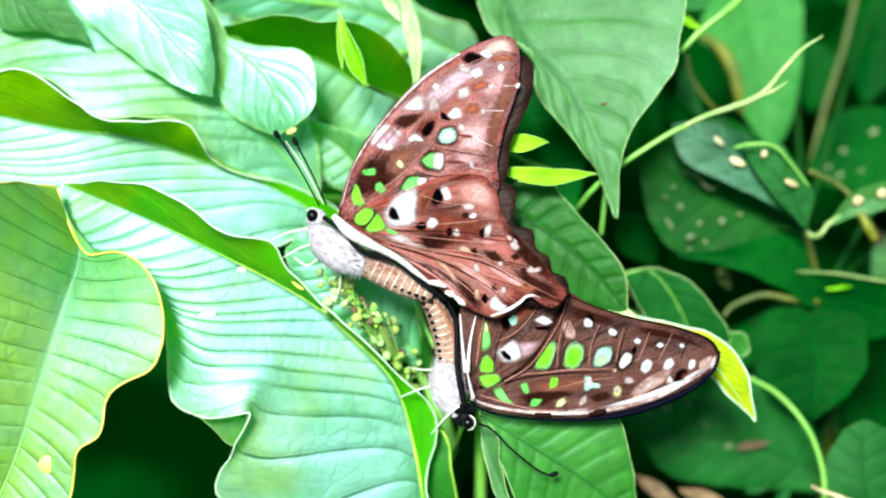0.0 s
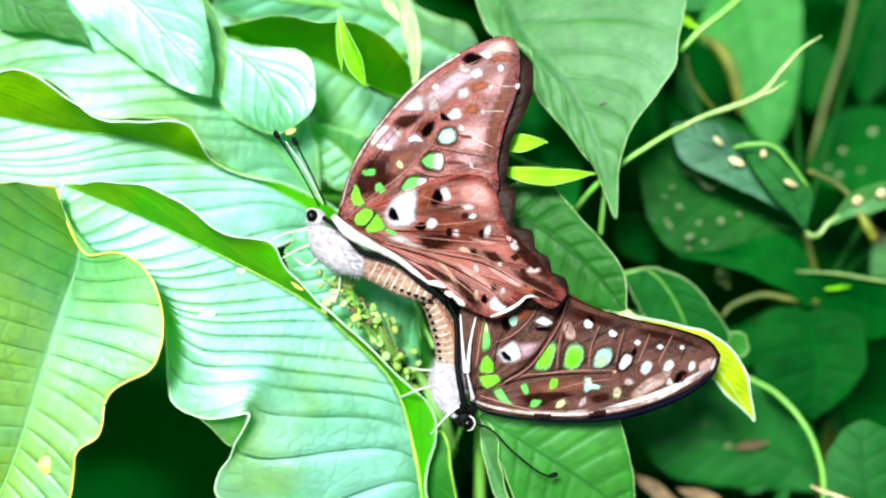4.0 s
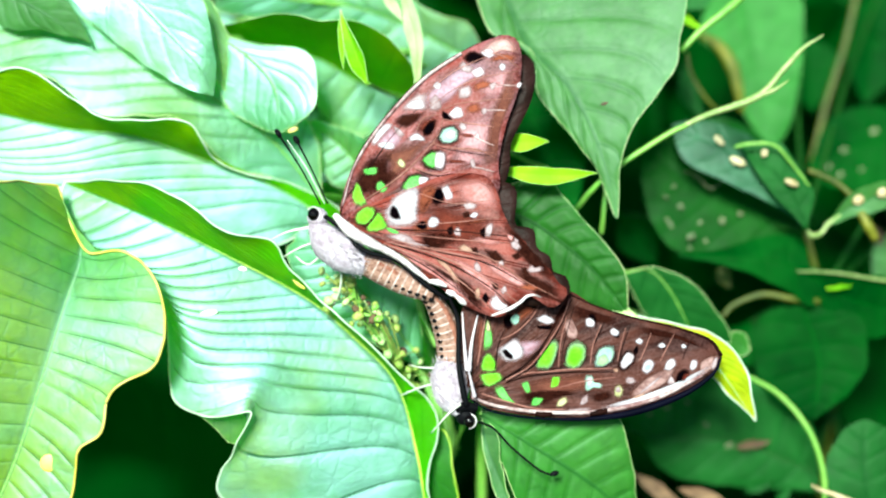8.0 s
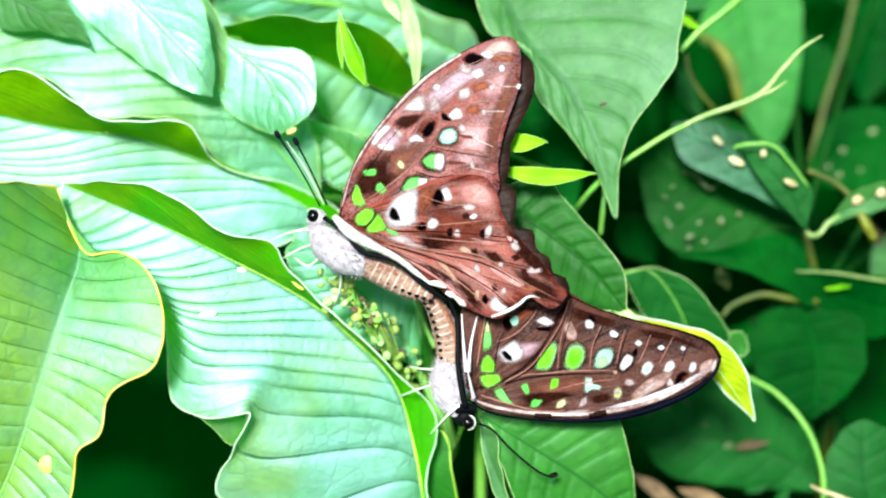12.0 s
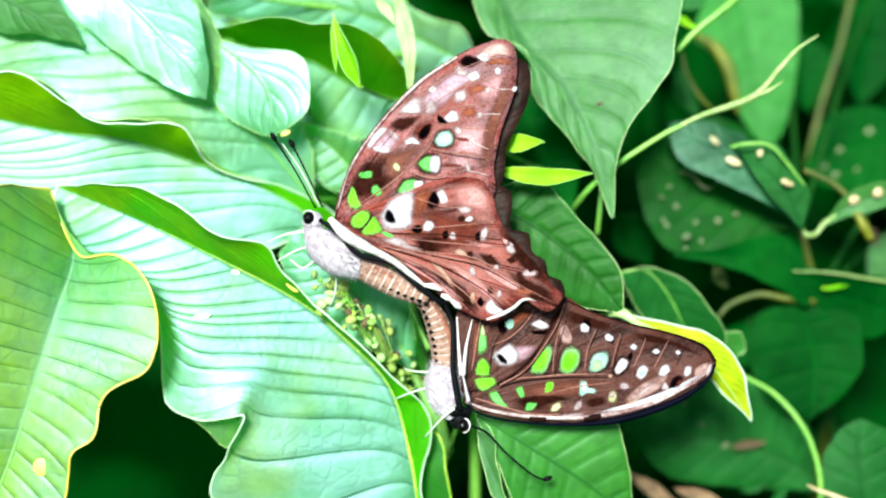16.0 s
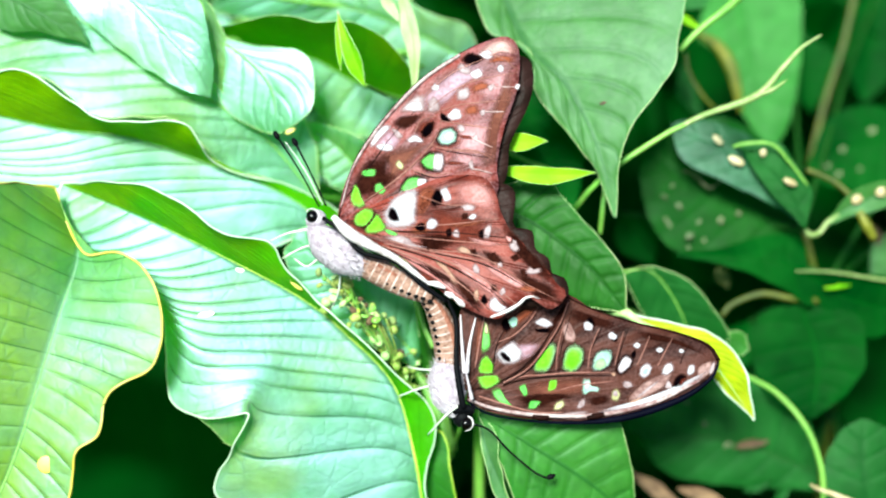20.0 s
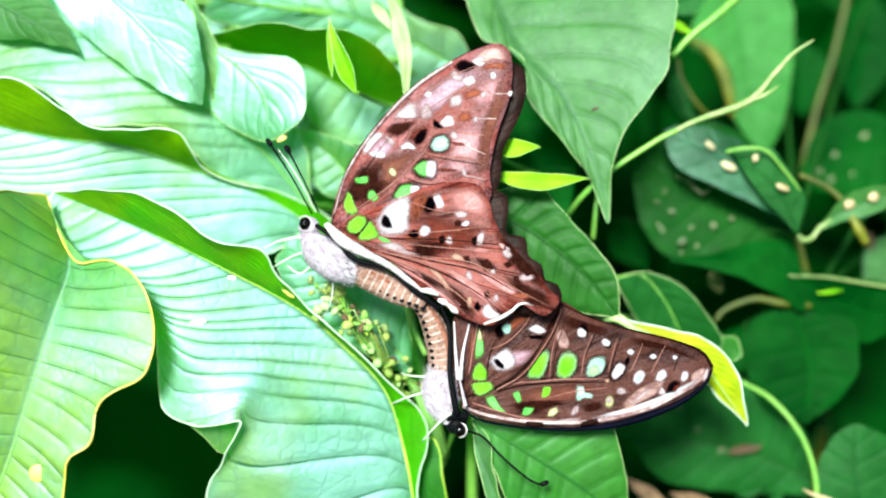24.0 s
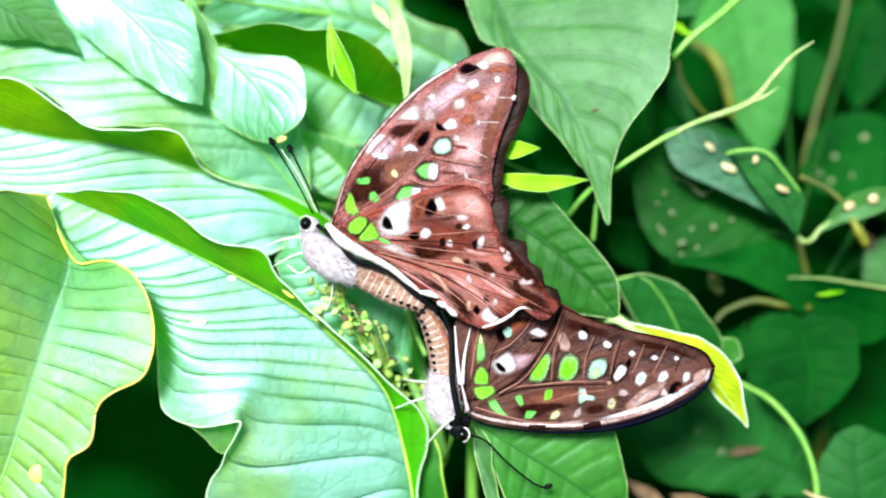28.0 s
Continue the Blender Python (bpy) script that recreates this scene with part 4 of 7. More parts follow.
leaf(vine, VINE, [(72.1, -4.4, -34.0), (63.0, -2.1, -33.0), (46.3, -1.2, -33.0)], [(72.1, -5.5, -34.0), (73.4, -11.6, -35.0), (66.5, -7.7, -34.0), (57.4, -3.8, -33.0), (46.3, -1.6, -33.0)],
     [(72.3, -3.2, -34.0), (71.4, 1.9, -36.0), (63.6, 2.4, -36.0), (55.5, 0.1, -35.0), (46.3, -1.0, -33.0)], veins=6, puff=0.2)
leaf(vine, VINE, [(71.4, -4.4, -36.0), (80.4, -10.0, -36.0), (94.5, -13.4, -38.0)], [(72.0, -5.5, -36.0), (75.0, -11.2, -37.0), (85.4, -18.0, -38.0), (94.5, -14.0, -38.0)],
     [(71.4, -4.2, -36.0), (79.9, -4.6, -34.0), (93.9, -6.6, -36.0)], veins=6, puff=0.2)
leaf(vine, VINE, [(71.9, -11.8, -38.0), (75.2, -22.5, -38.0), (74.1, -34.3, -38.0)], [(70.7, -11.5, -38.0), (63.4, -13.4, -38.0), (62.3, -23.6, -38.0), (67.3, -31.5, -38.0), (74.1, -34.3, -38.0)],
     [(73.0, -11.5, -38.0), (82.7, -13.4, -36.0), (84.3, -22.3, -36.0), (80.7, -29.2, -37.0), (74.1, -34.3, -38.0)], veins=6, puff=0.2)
leaf(vine, MIDGREEN, [(85.6, -59.4, -30.0), (82.0, -46.1, -29.0), (82.2, -33.3, -30.0)], [(84.5, -59.4, -30.0), (75.6, -50.6, -30.0), (74.8, -41.8, -30.0), (77.8, -35.7, -30.0), (82.2, -33.3, -30.0)],
     [(86.7, -59.4, -30.0), (94.4, -50.6, -30.0), (92.2, -38.5, -30.0), (82.2, -33.3, -30.0)], veins=6, puff=0.2)
speckled = leaf(vine, MIDGREEN, [(76.6, -46.0, -44.0), (62.0, -40.0, -44.0), (54.7, -38.7, -44.0), (44.0, -38.4, -45.0), (37.7, -37.5, -46.0)], [(76.6, -49.4, -44.0), (59.7, -48.7, -46.0), (45.8, -45.9, -46.0), (37.7, -34.6, -46.0)],
     [(76.6, -47.1, -44.0), (73.9, -34.2, -42.0), (62.4, -25.6, -42.0), (47.9, -25.2, -44.0), (37.7, -30.0, -46.0)], veins=8, puff=0.3, ribs=DARK_STALK)
for x, y, a, b in ((45.6, -32.3, 0.7, 0.5), (53.4, -35.8, 0.5, 0.5), (42.1, -33.8, 0.4, 0.5), (49.6, -31.2, 0.4, 0.7), (58.2, -40.1, 0.9, 0.5)):
    blemish(speckled, x, y, (a, b), GALL_DIM, 30, "pale pest mark")
leaf(vine, PALE_BACK, [(62.9, 61.1, -64.0), (66.2, 43.7, -62.0), (69.4, 20.6, -60.0)], [(61.7, 61.1, -64.0), (54.7, 46.2, -62.0), (61.3, 40.1, -62.0), (63.7, 30.4, -62.0), (69.4, 20.6, -60.0)],
     [(64.1, 61.1, -64.0), (75.9, 55.9, -62.0), (76.4, 38.7, -60.0), (73.6, 25.4, -60.0), (69.4, 20.6, -60.0)], veins=7, puff=0.2, stalk=False, label="broad pale leaf out of the main foliage")
dim = leaf(vine, VINE, [(103.2, 23.0, -60.0), (88.7, 21.8, -60.0), (77.8, 17.0, -60.0)], [(103.2, 21.8, -60.0), (93.5, 12.2, -60.0), (82.7, 13.4, -60.0), (77.8, 16.8, -60.0)],
     [(103.2, 24.2, -60.0), (93.5, 30.2, -60.0), (82.7, 27.8, -60.0), (77.8, 17.2, -60.0)], veins=6, puff=0.2)
tube("petiole", [(70.7, 3.6, -30.0), (72.0, 2.6, -30.0), (73.4, 2.9, -29.0), (75.0, 4.9, -29.0), (77.2, 6.5, -29.0)], (0.4, 0.5, 0.45, 0.5, 0.35), TWIG, vine, "twisted pale yellow leaf stalk", n=30)
narrow = leaf(vine, LEAF_R, [(74.5, 4.3, -29.0), (78.7, 7.6, -29.0), (85.3, 10.4, -29.0), (94.4, 12.8, -30.0)], [(74.5, 4.1, -29.0), (78.7, 5.8, -29.0), (85.3, 7.6, -29.0), (94.4, 12.2, -30.0)],
     [(74.5, 4.5, -29.0), (78.5, 9.8, -28.0), (85.0, 13.0, -28.0), (94.4, 13.3, -30.0)], n=40, m=6, veins=6, puff=0.15, stalk=False, label="narrow pale leaf with white galls")
for spot_at in ((80.5, 9.4, -28.0), (85.2, 10.8, -28.0)):
    ball("gall", spot_at, (1.2, 1.0, 0.5), GALL, narrow, 20, "pale raised gall")
tube("curl", [(81.1, 7.1, -29.0), (82.5, 4.7, -29.0), (84.3, 1.9, -30.0)], (0.7, 1.1, 0.8), DRY_CURL, vine, "yellow-brown curled leaf edge", n=14)
tube("stem", [(71.7, 15.4, -32.0), (77.2, 12.9, -32.0), (81.6, 8.4, -32.0), (85.2, 1.2, -33.0)], (0.6, 0.6, 0.7, 0.8), OLIVE, vine, n=30)
tube("stem", [(55.7, -13.4, -36.0), (57.9, -11.1, -36.0), (63.6, -9.1, -36.0), (69.2, -10.0, -36.0), (75.0, -10.6, -37.0)], (0.5, 0.6, 0.7, 0.6), OLIVE, vine, n=30)
tube("stem", [(91.2, 58.4, -70.0), (88.1, 44.7, -70.0), (83.8, 31.1, -70.0), (80.2, 17.4, -68.0)], (0.7, 0.7, 0.7, 0.7), OLIVE, vine, n=30)
tube("stem", [(45.0, 37.3, -20.0), (48.7, 41.2, -20.0), (54.1, 45.5, -20.0), (60.9, 51.7, -22.0)], (0.5, 0.7, 0.8, 0.9), STEM, vine, n=30)

tube("stick", [(70.1, -45.1, -22.0), (71.9, -45.9, -21.0), (75.1, -47.1, -21.0), (81.3, -50.4, -22.0), (88.2, -59.0, -40.0)], (0.3, 0.7, 0.8, 0.9, 0.9), GALL, shrub_2, "dry whitish stick", n=20)
for a, b, w in (((38.2, -45.1, -40.0), (48.7, -52.4, -38.0), 3), ((47.3, -48.3, -40.0), (57.5, -51.3, -40.0), 2.5)):
    lance(vine, LITTER, a, b, w, veins=4, puff=0.3, rim=0, rib=0, stalk=False, label="crumpled dry brown leaf")
for a, b, w in (((61.4, -49.6, -44.0), (67.4, -47.1, -43.0), 2.2), ((67.6, -52.6, -44.0), (70.7, -47.8, -43.0), 1.8)):
    lance(vine, MIDGREEN, a, b, w, veins=4, puff=0.1, rim=0, stalk=False)
for a, b, w in (((58.8, -40.0, -41.0), (66.2, -38.7, -41.0), 1.8), ((88.5, 4.8, -50.0), (90.9, 0.1, -50.0), 3)):
    lance(vine, DRY, a, b, w, veins=4, puff=0.1, rim=0, rib=0, stalk=False, label="curled dry brown leaf")

tube("stem", [(69.7, -4.5, -33.0), (76.3, -4.7, -33.0), (83.0, -5.7, -33.0), (91.1, -7.0, -34.0)], (0.12, 0.2, 0.28, 0.35), TWIG, vine, "thin pale green stem", n=20)
lance(vine, YOUNG, (75.4, -7.9, -33.0), (80.8, -7.3, -33.0), 0.8, veins=3, puff=0, stalk=False)
pale = leaf(vine, LEAF_R, [(98.5, 4.8, -52.0), (93.8, -2.2, -50.0), (90.9, -10.4, -50.0)], [(98.5, 4.8, -52.0), (89.7, 1.3, -50.0), (88.8, -5.7, -49.0), (90.9, -10.4, -50.0)], [(98.7, 4.8, -52.0), (100.8, -2.2, -52.0), (97.0, -8.1, -51.0), (90.9, -10.4, -50.0)], veins=5, puff=0.2)
for x, y, a, b in ((*(85.5, 21.0, -57.0)[:2], 0.9, 0.7), (*(82.2, 17.4, -57.0)[:2], 0.8, 0.6), (*(84.6, 15.7, -57.0)[:2], 0.9, 0.7), (*(91.8, 25.0, -57.0)[:2], 1.2, 0.7), (*(89.1, 16.8, -57.0)[:2], 0.6, 0.5)):
    blemish(dim, x, y, (a * 0.8, b * 0.8), GALL_DIM, 20, "pale pest mark")
lance(vine, YOUNG, (45.1, 46.0, -30.0), (50.8, 42.9, -30.0), 1.8, veins=4, puff=0.1, stalk=False, label="small yellowed leaf")
lance(vine, MIDGREEN, (53.4, 52.6, -34.0), (45.5, 47.2, -34.0), 6, veins=6, puff=0.2, stalk=False, label="bright green leaf behind the stem")
lance(vine, OLIVE, (56.5, -3.8, -46.0), (58.8, -8.2, -46.0), 3, veins=4, puff=0.1, rim=0, rib=0, stalk=False)
lance(vine, MIDGREEN, (51.6, 39.7, -58.0), (55.5, 26.9, -56.0), 4, bow=2, veins=5, puff=0.1, stalk=False)
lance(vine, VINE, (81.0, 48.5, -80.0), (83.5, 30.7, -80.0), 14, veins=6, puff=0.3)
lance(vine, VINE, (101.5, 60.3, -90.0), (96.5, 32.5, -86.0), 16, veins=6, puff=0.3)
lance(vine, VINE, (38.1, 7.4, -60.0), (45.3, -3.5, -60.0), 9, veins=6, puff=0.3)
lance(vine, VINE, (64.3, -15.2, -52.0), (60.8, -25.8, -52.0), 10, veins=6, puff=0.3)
tube("stem", [(-5.4, -10.0, -20.0), (-3.8, -13.7, -19.0), (-1.5, -18.5, -18.0)], (0.4, 0.45, 0.5), STEM, shrub, n=16)
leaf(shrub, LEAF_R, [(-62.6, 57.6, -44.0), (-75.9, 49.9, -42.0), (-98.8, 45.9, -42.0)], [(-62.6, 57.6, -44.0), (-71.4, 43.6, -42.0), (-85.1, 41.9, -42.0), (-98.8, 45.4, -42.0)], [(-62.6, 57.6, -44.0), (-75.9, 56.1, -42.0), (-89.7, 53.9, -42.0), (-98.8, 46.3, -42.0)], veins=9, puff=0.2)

tube("fold", [(54.2, 45.4, -58.0), (58.1, 42.9, -57.0), (61.1, 38.4, -57.0), (62.6, 32.4, -57.0), (63.3, 28.9, -58.0)], (0.5, 1.2, 1.4, 1.1, 0.5), DRY_CURL, vine, "yellow-brown rolled leaf edge", n=24)
tube("tendril", [(49.0, 39.3, -40.0), (49.8, 35.4, -40.0), (52.4, 30.8, -40.0), (55.2, 28.0, -41.0)], (0.35, 0.4, 0.4, 0.3), OLIVE, vine, n=20)
tube("tendril", [(55.8, 19.4, -24.0), (58.9, 20.0, -23.0), (63.2, 19.7, -23.0), (66.7, 16.3, -24.0), (70.3, 12.0, -25.0)], (0.3, 0.3, 0.25, 0.2), STEM, vine, "raised bright leaf edge", n=20)

# ---- undergrowth ----
rng = random.Random(5)


def undergrowth(name, count, box, size, label):
    verts, faces, uvs = [], [], []
    for _ in range(count):
        c = Vector([rng.uniform(a, b) for a, b in box])
        if c.x < -30 and c.y < 60 and c.z > -400:
            continue
        L = rng.uniform(*size)
        W = L * rng.uniform(0.3, 0.5)
        turn = Matrix.Rotation(rng.uniform(0, 6.28), 3, "Z") @ Matrix.Rotation(rng.uniform(-0.7, 0.9), 3, "X") @ Matrix.Rotation(rng.uniform(-0.6, 0.6), 3, "Y")
        k0 = len(verts)
        for i in range(9):
            u = i / 8
            h = math.sin(math.pi * u ** 0.8) ** 0.8 * W * 0.5
            for t in (-1, -0.5, 0, 0.5, 1):
                verts.append(c + turn @ Vector((t * h, (u - 0.5) * L, abs(t) * h * 0.3 - 0.2 * L * (u - 0.4) ** 2 + rng.uniform(-0.3, 0.3))))
                uvs.append((7 * (u - 0.15 * abs(t)) + 40, t))
        for i in range(8):
            for k in range(4):
                a = k0 + i * 5 + k
                faces.append((a, a + 1, a + 6, a + 5))
        foot = Vector(to_ground(c))
        top = verts[k0 + 2]
        bend = top.lerp(foot, 0.4) + Vector((rng.uniform(-8, 8), 0, -6))
        k1 = len(verts)
        for p, r in ((top, 0.5), (bend, 0.8), (foot, 1.2)):
            verts += [p + Vector((r, 0, 0)), p + Vector((-r * 0.5, 0, r * 0.87)), p + Vector((-r * 0.5, 0, -r * 0.87))]
            uvs += [(40.5, 0.5)] * 3
        for i in range(2):
            for k in range(3):
                a, b = k1 + i * 3 + k, k1 + i * 3 + (k + 1) % 3
                faces.append((a, b, b + 3, a + 3))
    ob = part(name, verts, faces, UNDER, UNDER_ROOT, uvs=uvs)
    ob.parent = None
    ob.matrix_world = UNDER_ROOT.matrix_world
    return tagged(ob, label, "foliage", kind="stuff")


UNDER_ROOT = bpy.data.objects.new("plan", None)
UNDER_ROOT.matrix_world = SHRUB
SPACE[UNDER_ROOT.name] = Matrix.Scale(0.001, 4)
undergrowth("undergrowth", 330, ((-60, 190), (-150, 120), (-200, -95)), (28, 70), "dense undergrowth leaves with their shade in the dark green")
undergrowth("undergrowth", 700, ((-900, 900), (-450, 700), (-650, -210)), (60, 130), "dense undergrowth further back with its shade in the dark green")

# ---- butterflies ----
UP_PLANE = (4.0, 0.08, -0.12)
LOW_PLANE = (2.5, -0.06, 0.05)


def on_plane(plane, x, y, lift=0.0):
    return (x, y, plane[0] + plane[1] * x + plane[2] * y + lift)


def wing(parent, name, plane, outline, material, lift, camber=0.6, label="", closed=True):
    """A thin wing membrane: the outline shrunk in rings to its middle, slightly cambered, with a back face."""
    loop = spline(list(outline) + [outline[0]], 90)[:-1]
    mid = loop.mean(0)
    verts, faces, uvs, n, rings = [], [], [], len(loop), 7
    root = loop[0] + (loop[0] - mid) * 0.15
    for side in (0.0, -0.12):
        off = len(verts)
        for r in range(rings):
            for p in loop:
                q = mid + (p - mid) * (1 - r / rings)
                uvs.append((math.atan2(q[1] - root[1], q[0] - root[0]), np.linalg.norm(q - root) / 45))
                verts.append(on_plane(plane, q[0], q[1], lift + side + camber * (1 - (1 - r / rings) ** 2)))
        verts.append(on_plane(plane, mid[0], mid[1], lift + side + camber))
        uvs.append((math.atan2(mid[1] - root[1], mid[0] - root[0]), np.linalg.norm(mid - root) / 45))
        for r in range(rings - 1):
            for k in range(n):
                f = (off + r * n + k, off + r * n + (k + 1) % n, off + (r + 1) * n + (k + 1) % n, off + (r + 1) * n + k)
                faces.append(f if side == 0 else f[::-1])
        for k in range(n):
            f = (off + (rings - 1) * n + k, off + (rings - 1) * n + (k + 1) % n, off + rings * n)
            faces.append(f if side == 0 else f[::-1])
    half = rings * n + 1
    faces += [(k, half + k, half + (k + 1) % n, (k + 1) % n) for k in range(n)]
    return part(name, verts, faces, material, parent, label, uvs)


def fill(host, plane, loop, material, lift, name="spot"):
    """A patch of coloured scales within a closed outline, barely proud of the membrane."""
    mid = loop.mean(0)
    n = len(loop)
    loop = mid + (loop - mid) * 1.12
    verts, uvs = [on_plane(plane, *mid, lift)], [(0, 0)]
    for ring, up in ((0.7, 0.0), (1.0, -0.02)):
        for k, p in enumerate(loop):
            verts.append(on_plane(plane, *(mid + (p - mid) * ring), lift + up))
            uvs.append((ring, k / n))
    faces = [(0, 1 + k, 1 + (k + 1) % n) for k in range(n)]
    faces += [(1 + k, 1 + n + k, 1 + n + (k + 1) % n, 1 + (k + 1) % n) for k in range(n)]
    return part(name, verts, faces, material, host, uvs=uvs)


def patch(host, plane, lift, material, *corners):
    """A mark with rounded corners."""
    c = [np.array(p) for p in corners]
    loop = []
    for i, p in enumerate(c):
        q, r = c[i - 1], c[(i + 1) % len(c)]
        loop += [p + (q - p) * 0.3, p + (q + r - 2 * p) * 0.07, p + (r - p) * 0.3]
    return fill(host, plane, spline(loop + [loop[0]], 28)[:-1], material, lift)


def vein_line(host, plane, pts, r, material, lift):
    tube("vein", [on_plane(plane, x, y, lift) for x, y in pts], (r * 0.7, r, r * 0.5), material, host, n=14, sides=6)


def body(parent, head, eye, thorax, abdomen, radii, down, face=FUR):
    """Furry thorax, ringed abdomen with dark side dots, head with an eye. down: which way the belly lies."""
    th = tube("thorax", thorax, (1.2, radii[0] * 0.95, radii[0], radii[0] * 0.62), FUR, parent, "pale grey furry thorax", n=20, sides=14)
    tube("abdomen", abdomen, (radii[1], radii[1] * 1.05, radii[1], radii[1] * 0.85, radii[1] * 0.6), BELLY, parent, "tan abdomen", n=30, sides=14)
    hd = ball("head", head, (1.9, 1.9, 1.9), face, parent)
    ball("eye", eye, (1.05, 1.15, 0.9), EYEM, hd, label="glossy dark eye")
    e = np.array(eye, float)
    tube("eye_ring", [e + np.array((1.25 * math.cos(w), 1.3 * math.sin(w), 0.1)) for w in np.linspace(-1.6, 2.6, 13)], (0.06, 0.16, 0.06), SNOW, hd, "pale ring round the eye", n=24, sides=5)
    line = spline(abdomen, 40)
    width = np.interp(np.linspace(0, 1, 41), (0, 0.25, 0.5, 0.75, 1), (radii[1], radii[1] * 1.05, radii[1], radii[1] * 0.85, radii[1] * 0.6))
    for k in range(4, 38, 4):
        tube("abdomen_ring", [line[k - 1], line[k], line[k + 1] * 0.8 + line[k] * 0.2], (width[k] * 0.97, width[k] * 1.03, width[k] * 0.97), RING, parent, n=4, sides=14)
        p = line[k + 2] + width[k] * np.array((down[0] * 0.62, down[1] * 0.62, 0.78))
        ball("side_dot", p, (0.45, 0.38, 0.2), BLACK, parent)
    tube("flank", [line[k] + width[k] * np.array((-down[0] * 0.5, -down[1] * 0.5, 0.62)) for k in range(2, 40, 3)], (0.4, 0.75, 0.75, 0.6, 0.35), FLANK, parent, "orange-brown flank", n=26)
    hairs = random.Random(3)
    verts, faces = [], []
    spine = spline(thorax, 20)
    size = np.interp(np.linspace(0, 1, 21), np.linspace(0, 1, 4), (1.2, radii[0], radii[0] * 1.05, radii[0] * 0.8))
    for _ in range(420):
        i = hairs.randrange(1, 20)
        d = spine[i] - spine[i - 1]
        d /= np.linalg.norm(d)
        o = np.array([hairs.gauss(0, 1) for _ in range(3)])
        o -= d * o.dot(d)
        o /= np.linalg.norm(o)
        root = spine[i] + o * size[i] * 0.93
        tip = root + (o * 0.5 + d * hairs.uniform(0.4, 1.0)) * hairs.uniform(0.6, 1.5)
        side = np.cross(d, o) * 0.09
        k = len(verts)
        verts += [root + side, root - side, root + o * 0.09, tip]
        faces += [(k, k + 1, k + 3), (k + 1, k + 2, k + 3), (k + 2, k, k + 3)]
    tagged(part("fur", verts, faces, FRINGE, th, "fine pale hairs"), kind="stuff")
    return hd


UP_FEET = SHRUB @ Matrix.Translation(Vector((-19.2, -1.9, 3.0)) / 1000)
upper = thing("butterfly", UP_FEET, "brown tailed butterfly with rosy sunlight in its colour, mint and white spots, wings closed", "butterfly", "mated butterflies")
wing(upper, "forewing", UP_PLANE, [(-14.3, 7.1), (-6.4, 22.0), (6.6, 33.0), (14.1, 34.5), (16.1, 31.4), (15.3, 25.9), (12.0, 18.9), (10.0, 11.0), (-2.4, 7.0)], WING_SHADE, -2.2, 0.3, "far forewing with its shade in the dark colour")
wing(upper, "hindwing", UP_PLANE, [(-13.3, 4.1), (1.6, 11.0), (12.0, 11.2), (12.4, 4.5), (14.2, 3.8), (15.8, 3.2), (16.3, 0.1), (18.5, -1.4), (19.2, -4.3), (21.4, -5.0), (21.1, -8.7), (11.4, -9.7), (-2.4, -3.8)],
     WING_SHADE, -1.6, 0.3, "far hindwing with its shade in the dark colour and scalloped edge")
fore = wing(upper, "forewing", UP_PLANE, [(-18.5, 4.9), (-17.9, 9.1), (-15.8, 15.1), (-10.9, 22.6), (-3.9, 30.1), (4.1, 35.3), (10.1, 37.7), (12.8, 36.8), (13.6, 33.5), (13.0, 27.9),
            (10.8, 21.4), (9.5, 14.9), (9.1, 9.5), (-0.4, 6.0), (-12.3, 3.1)], WING_A, 0.0, 0.15, "brown near forewing with rosy sheen in its colour and pale spots")
hind = wing(upper, "hindwing", UP_PLANE, [(-17.3, 4.1), (-15.0, 6.9), (-12.3, 7.9), (-8.2, 9.7), (-4.8, 10.9), (-1.8, 12.2), (2.5, 13.1), (7.4, 12.6), (9.4, 9.4), (10.0, 7.0), (11.9, 3.1), (14.3, 0.9), (15.3, -1.7), (18.0, -3.3), (19.7, -5.8),
            (21.4, -7.5), (18.7, -10.2), (14.5, -8.1), (11.8, -10.2), (9.2, -11.9), (4.5, -10.3), (-0.4, -7.0), (-4.8, -2.9), (-10.3, 0.5), (-15.3, 2.6)], WING_H, 1.0, 0.15, "rosy-brown near hindwing with white and black marks")
# forewing marks: sheen painted as dusty patches, dark root and bars, pale costal blocks, mint cells, small outer spots
U = UP_PLANE
patch(fore, U, 0.16, S_LILAC, (-7.9, 23.5), (-3.9, 27.5), (1.6, 32.1), (6.6, 34.5), (10.1, 33.2), (7.6, 31.2), (4.1, 29.0), (0.6, 25.0), (-2.4, 24.0))
# rose and brown areas paint the light and dark of the wing's corrugation
patch(fore, U, 0.16, S_ROSE, (0.6, 22.8), (3.6, 23.5), (10.0, 24.9), (9.3, 20.9), (8.7, 15.9), (5.1, 14.8), (0.6, 14.0), (1.4, 17.8), (3.1, 19.2))
patch(fore, U, 0.162, S_ROSE, (6.6, 30.5), (12.1, 33.5), (13.0, 28.9), (11.0, 24.9), (6.6, 26.0), (5.1, 27.5))
patch(fore, U, 0.162, S_BROWN, (-12.9, 17.2), (-8.6, 18.2), (-3.2, 19.2), (-1.9, 20.0), (-4.9, 15.5), (-8.3, 12.0), (-11.1, 10.0), (-9.3, 14.0))
patch(fore, U, 0.164, S_BROWN, (12.1, 34.2), (13.5, 28.9), (11.0, 23.9), (9.5, 18.9), (9.1, 12.8), (6.5, 12.8), (7.0, 18.9), (8.0, 23.9), (10.0, 29.0))
patch(fore, U, 0.161, S_ROSE, (1.6, 17.8), (6.0, 17.1), (8.5, 14.9), (4.6, 14.4), (1.1, 14.8))
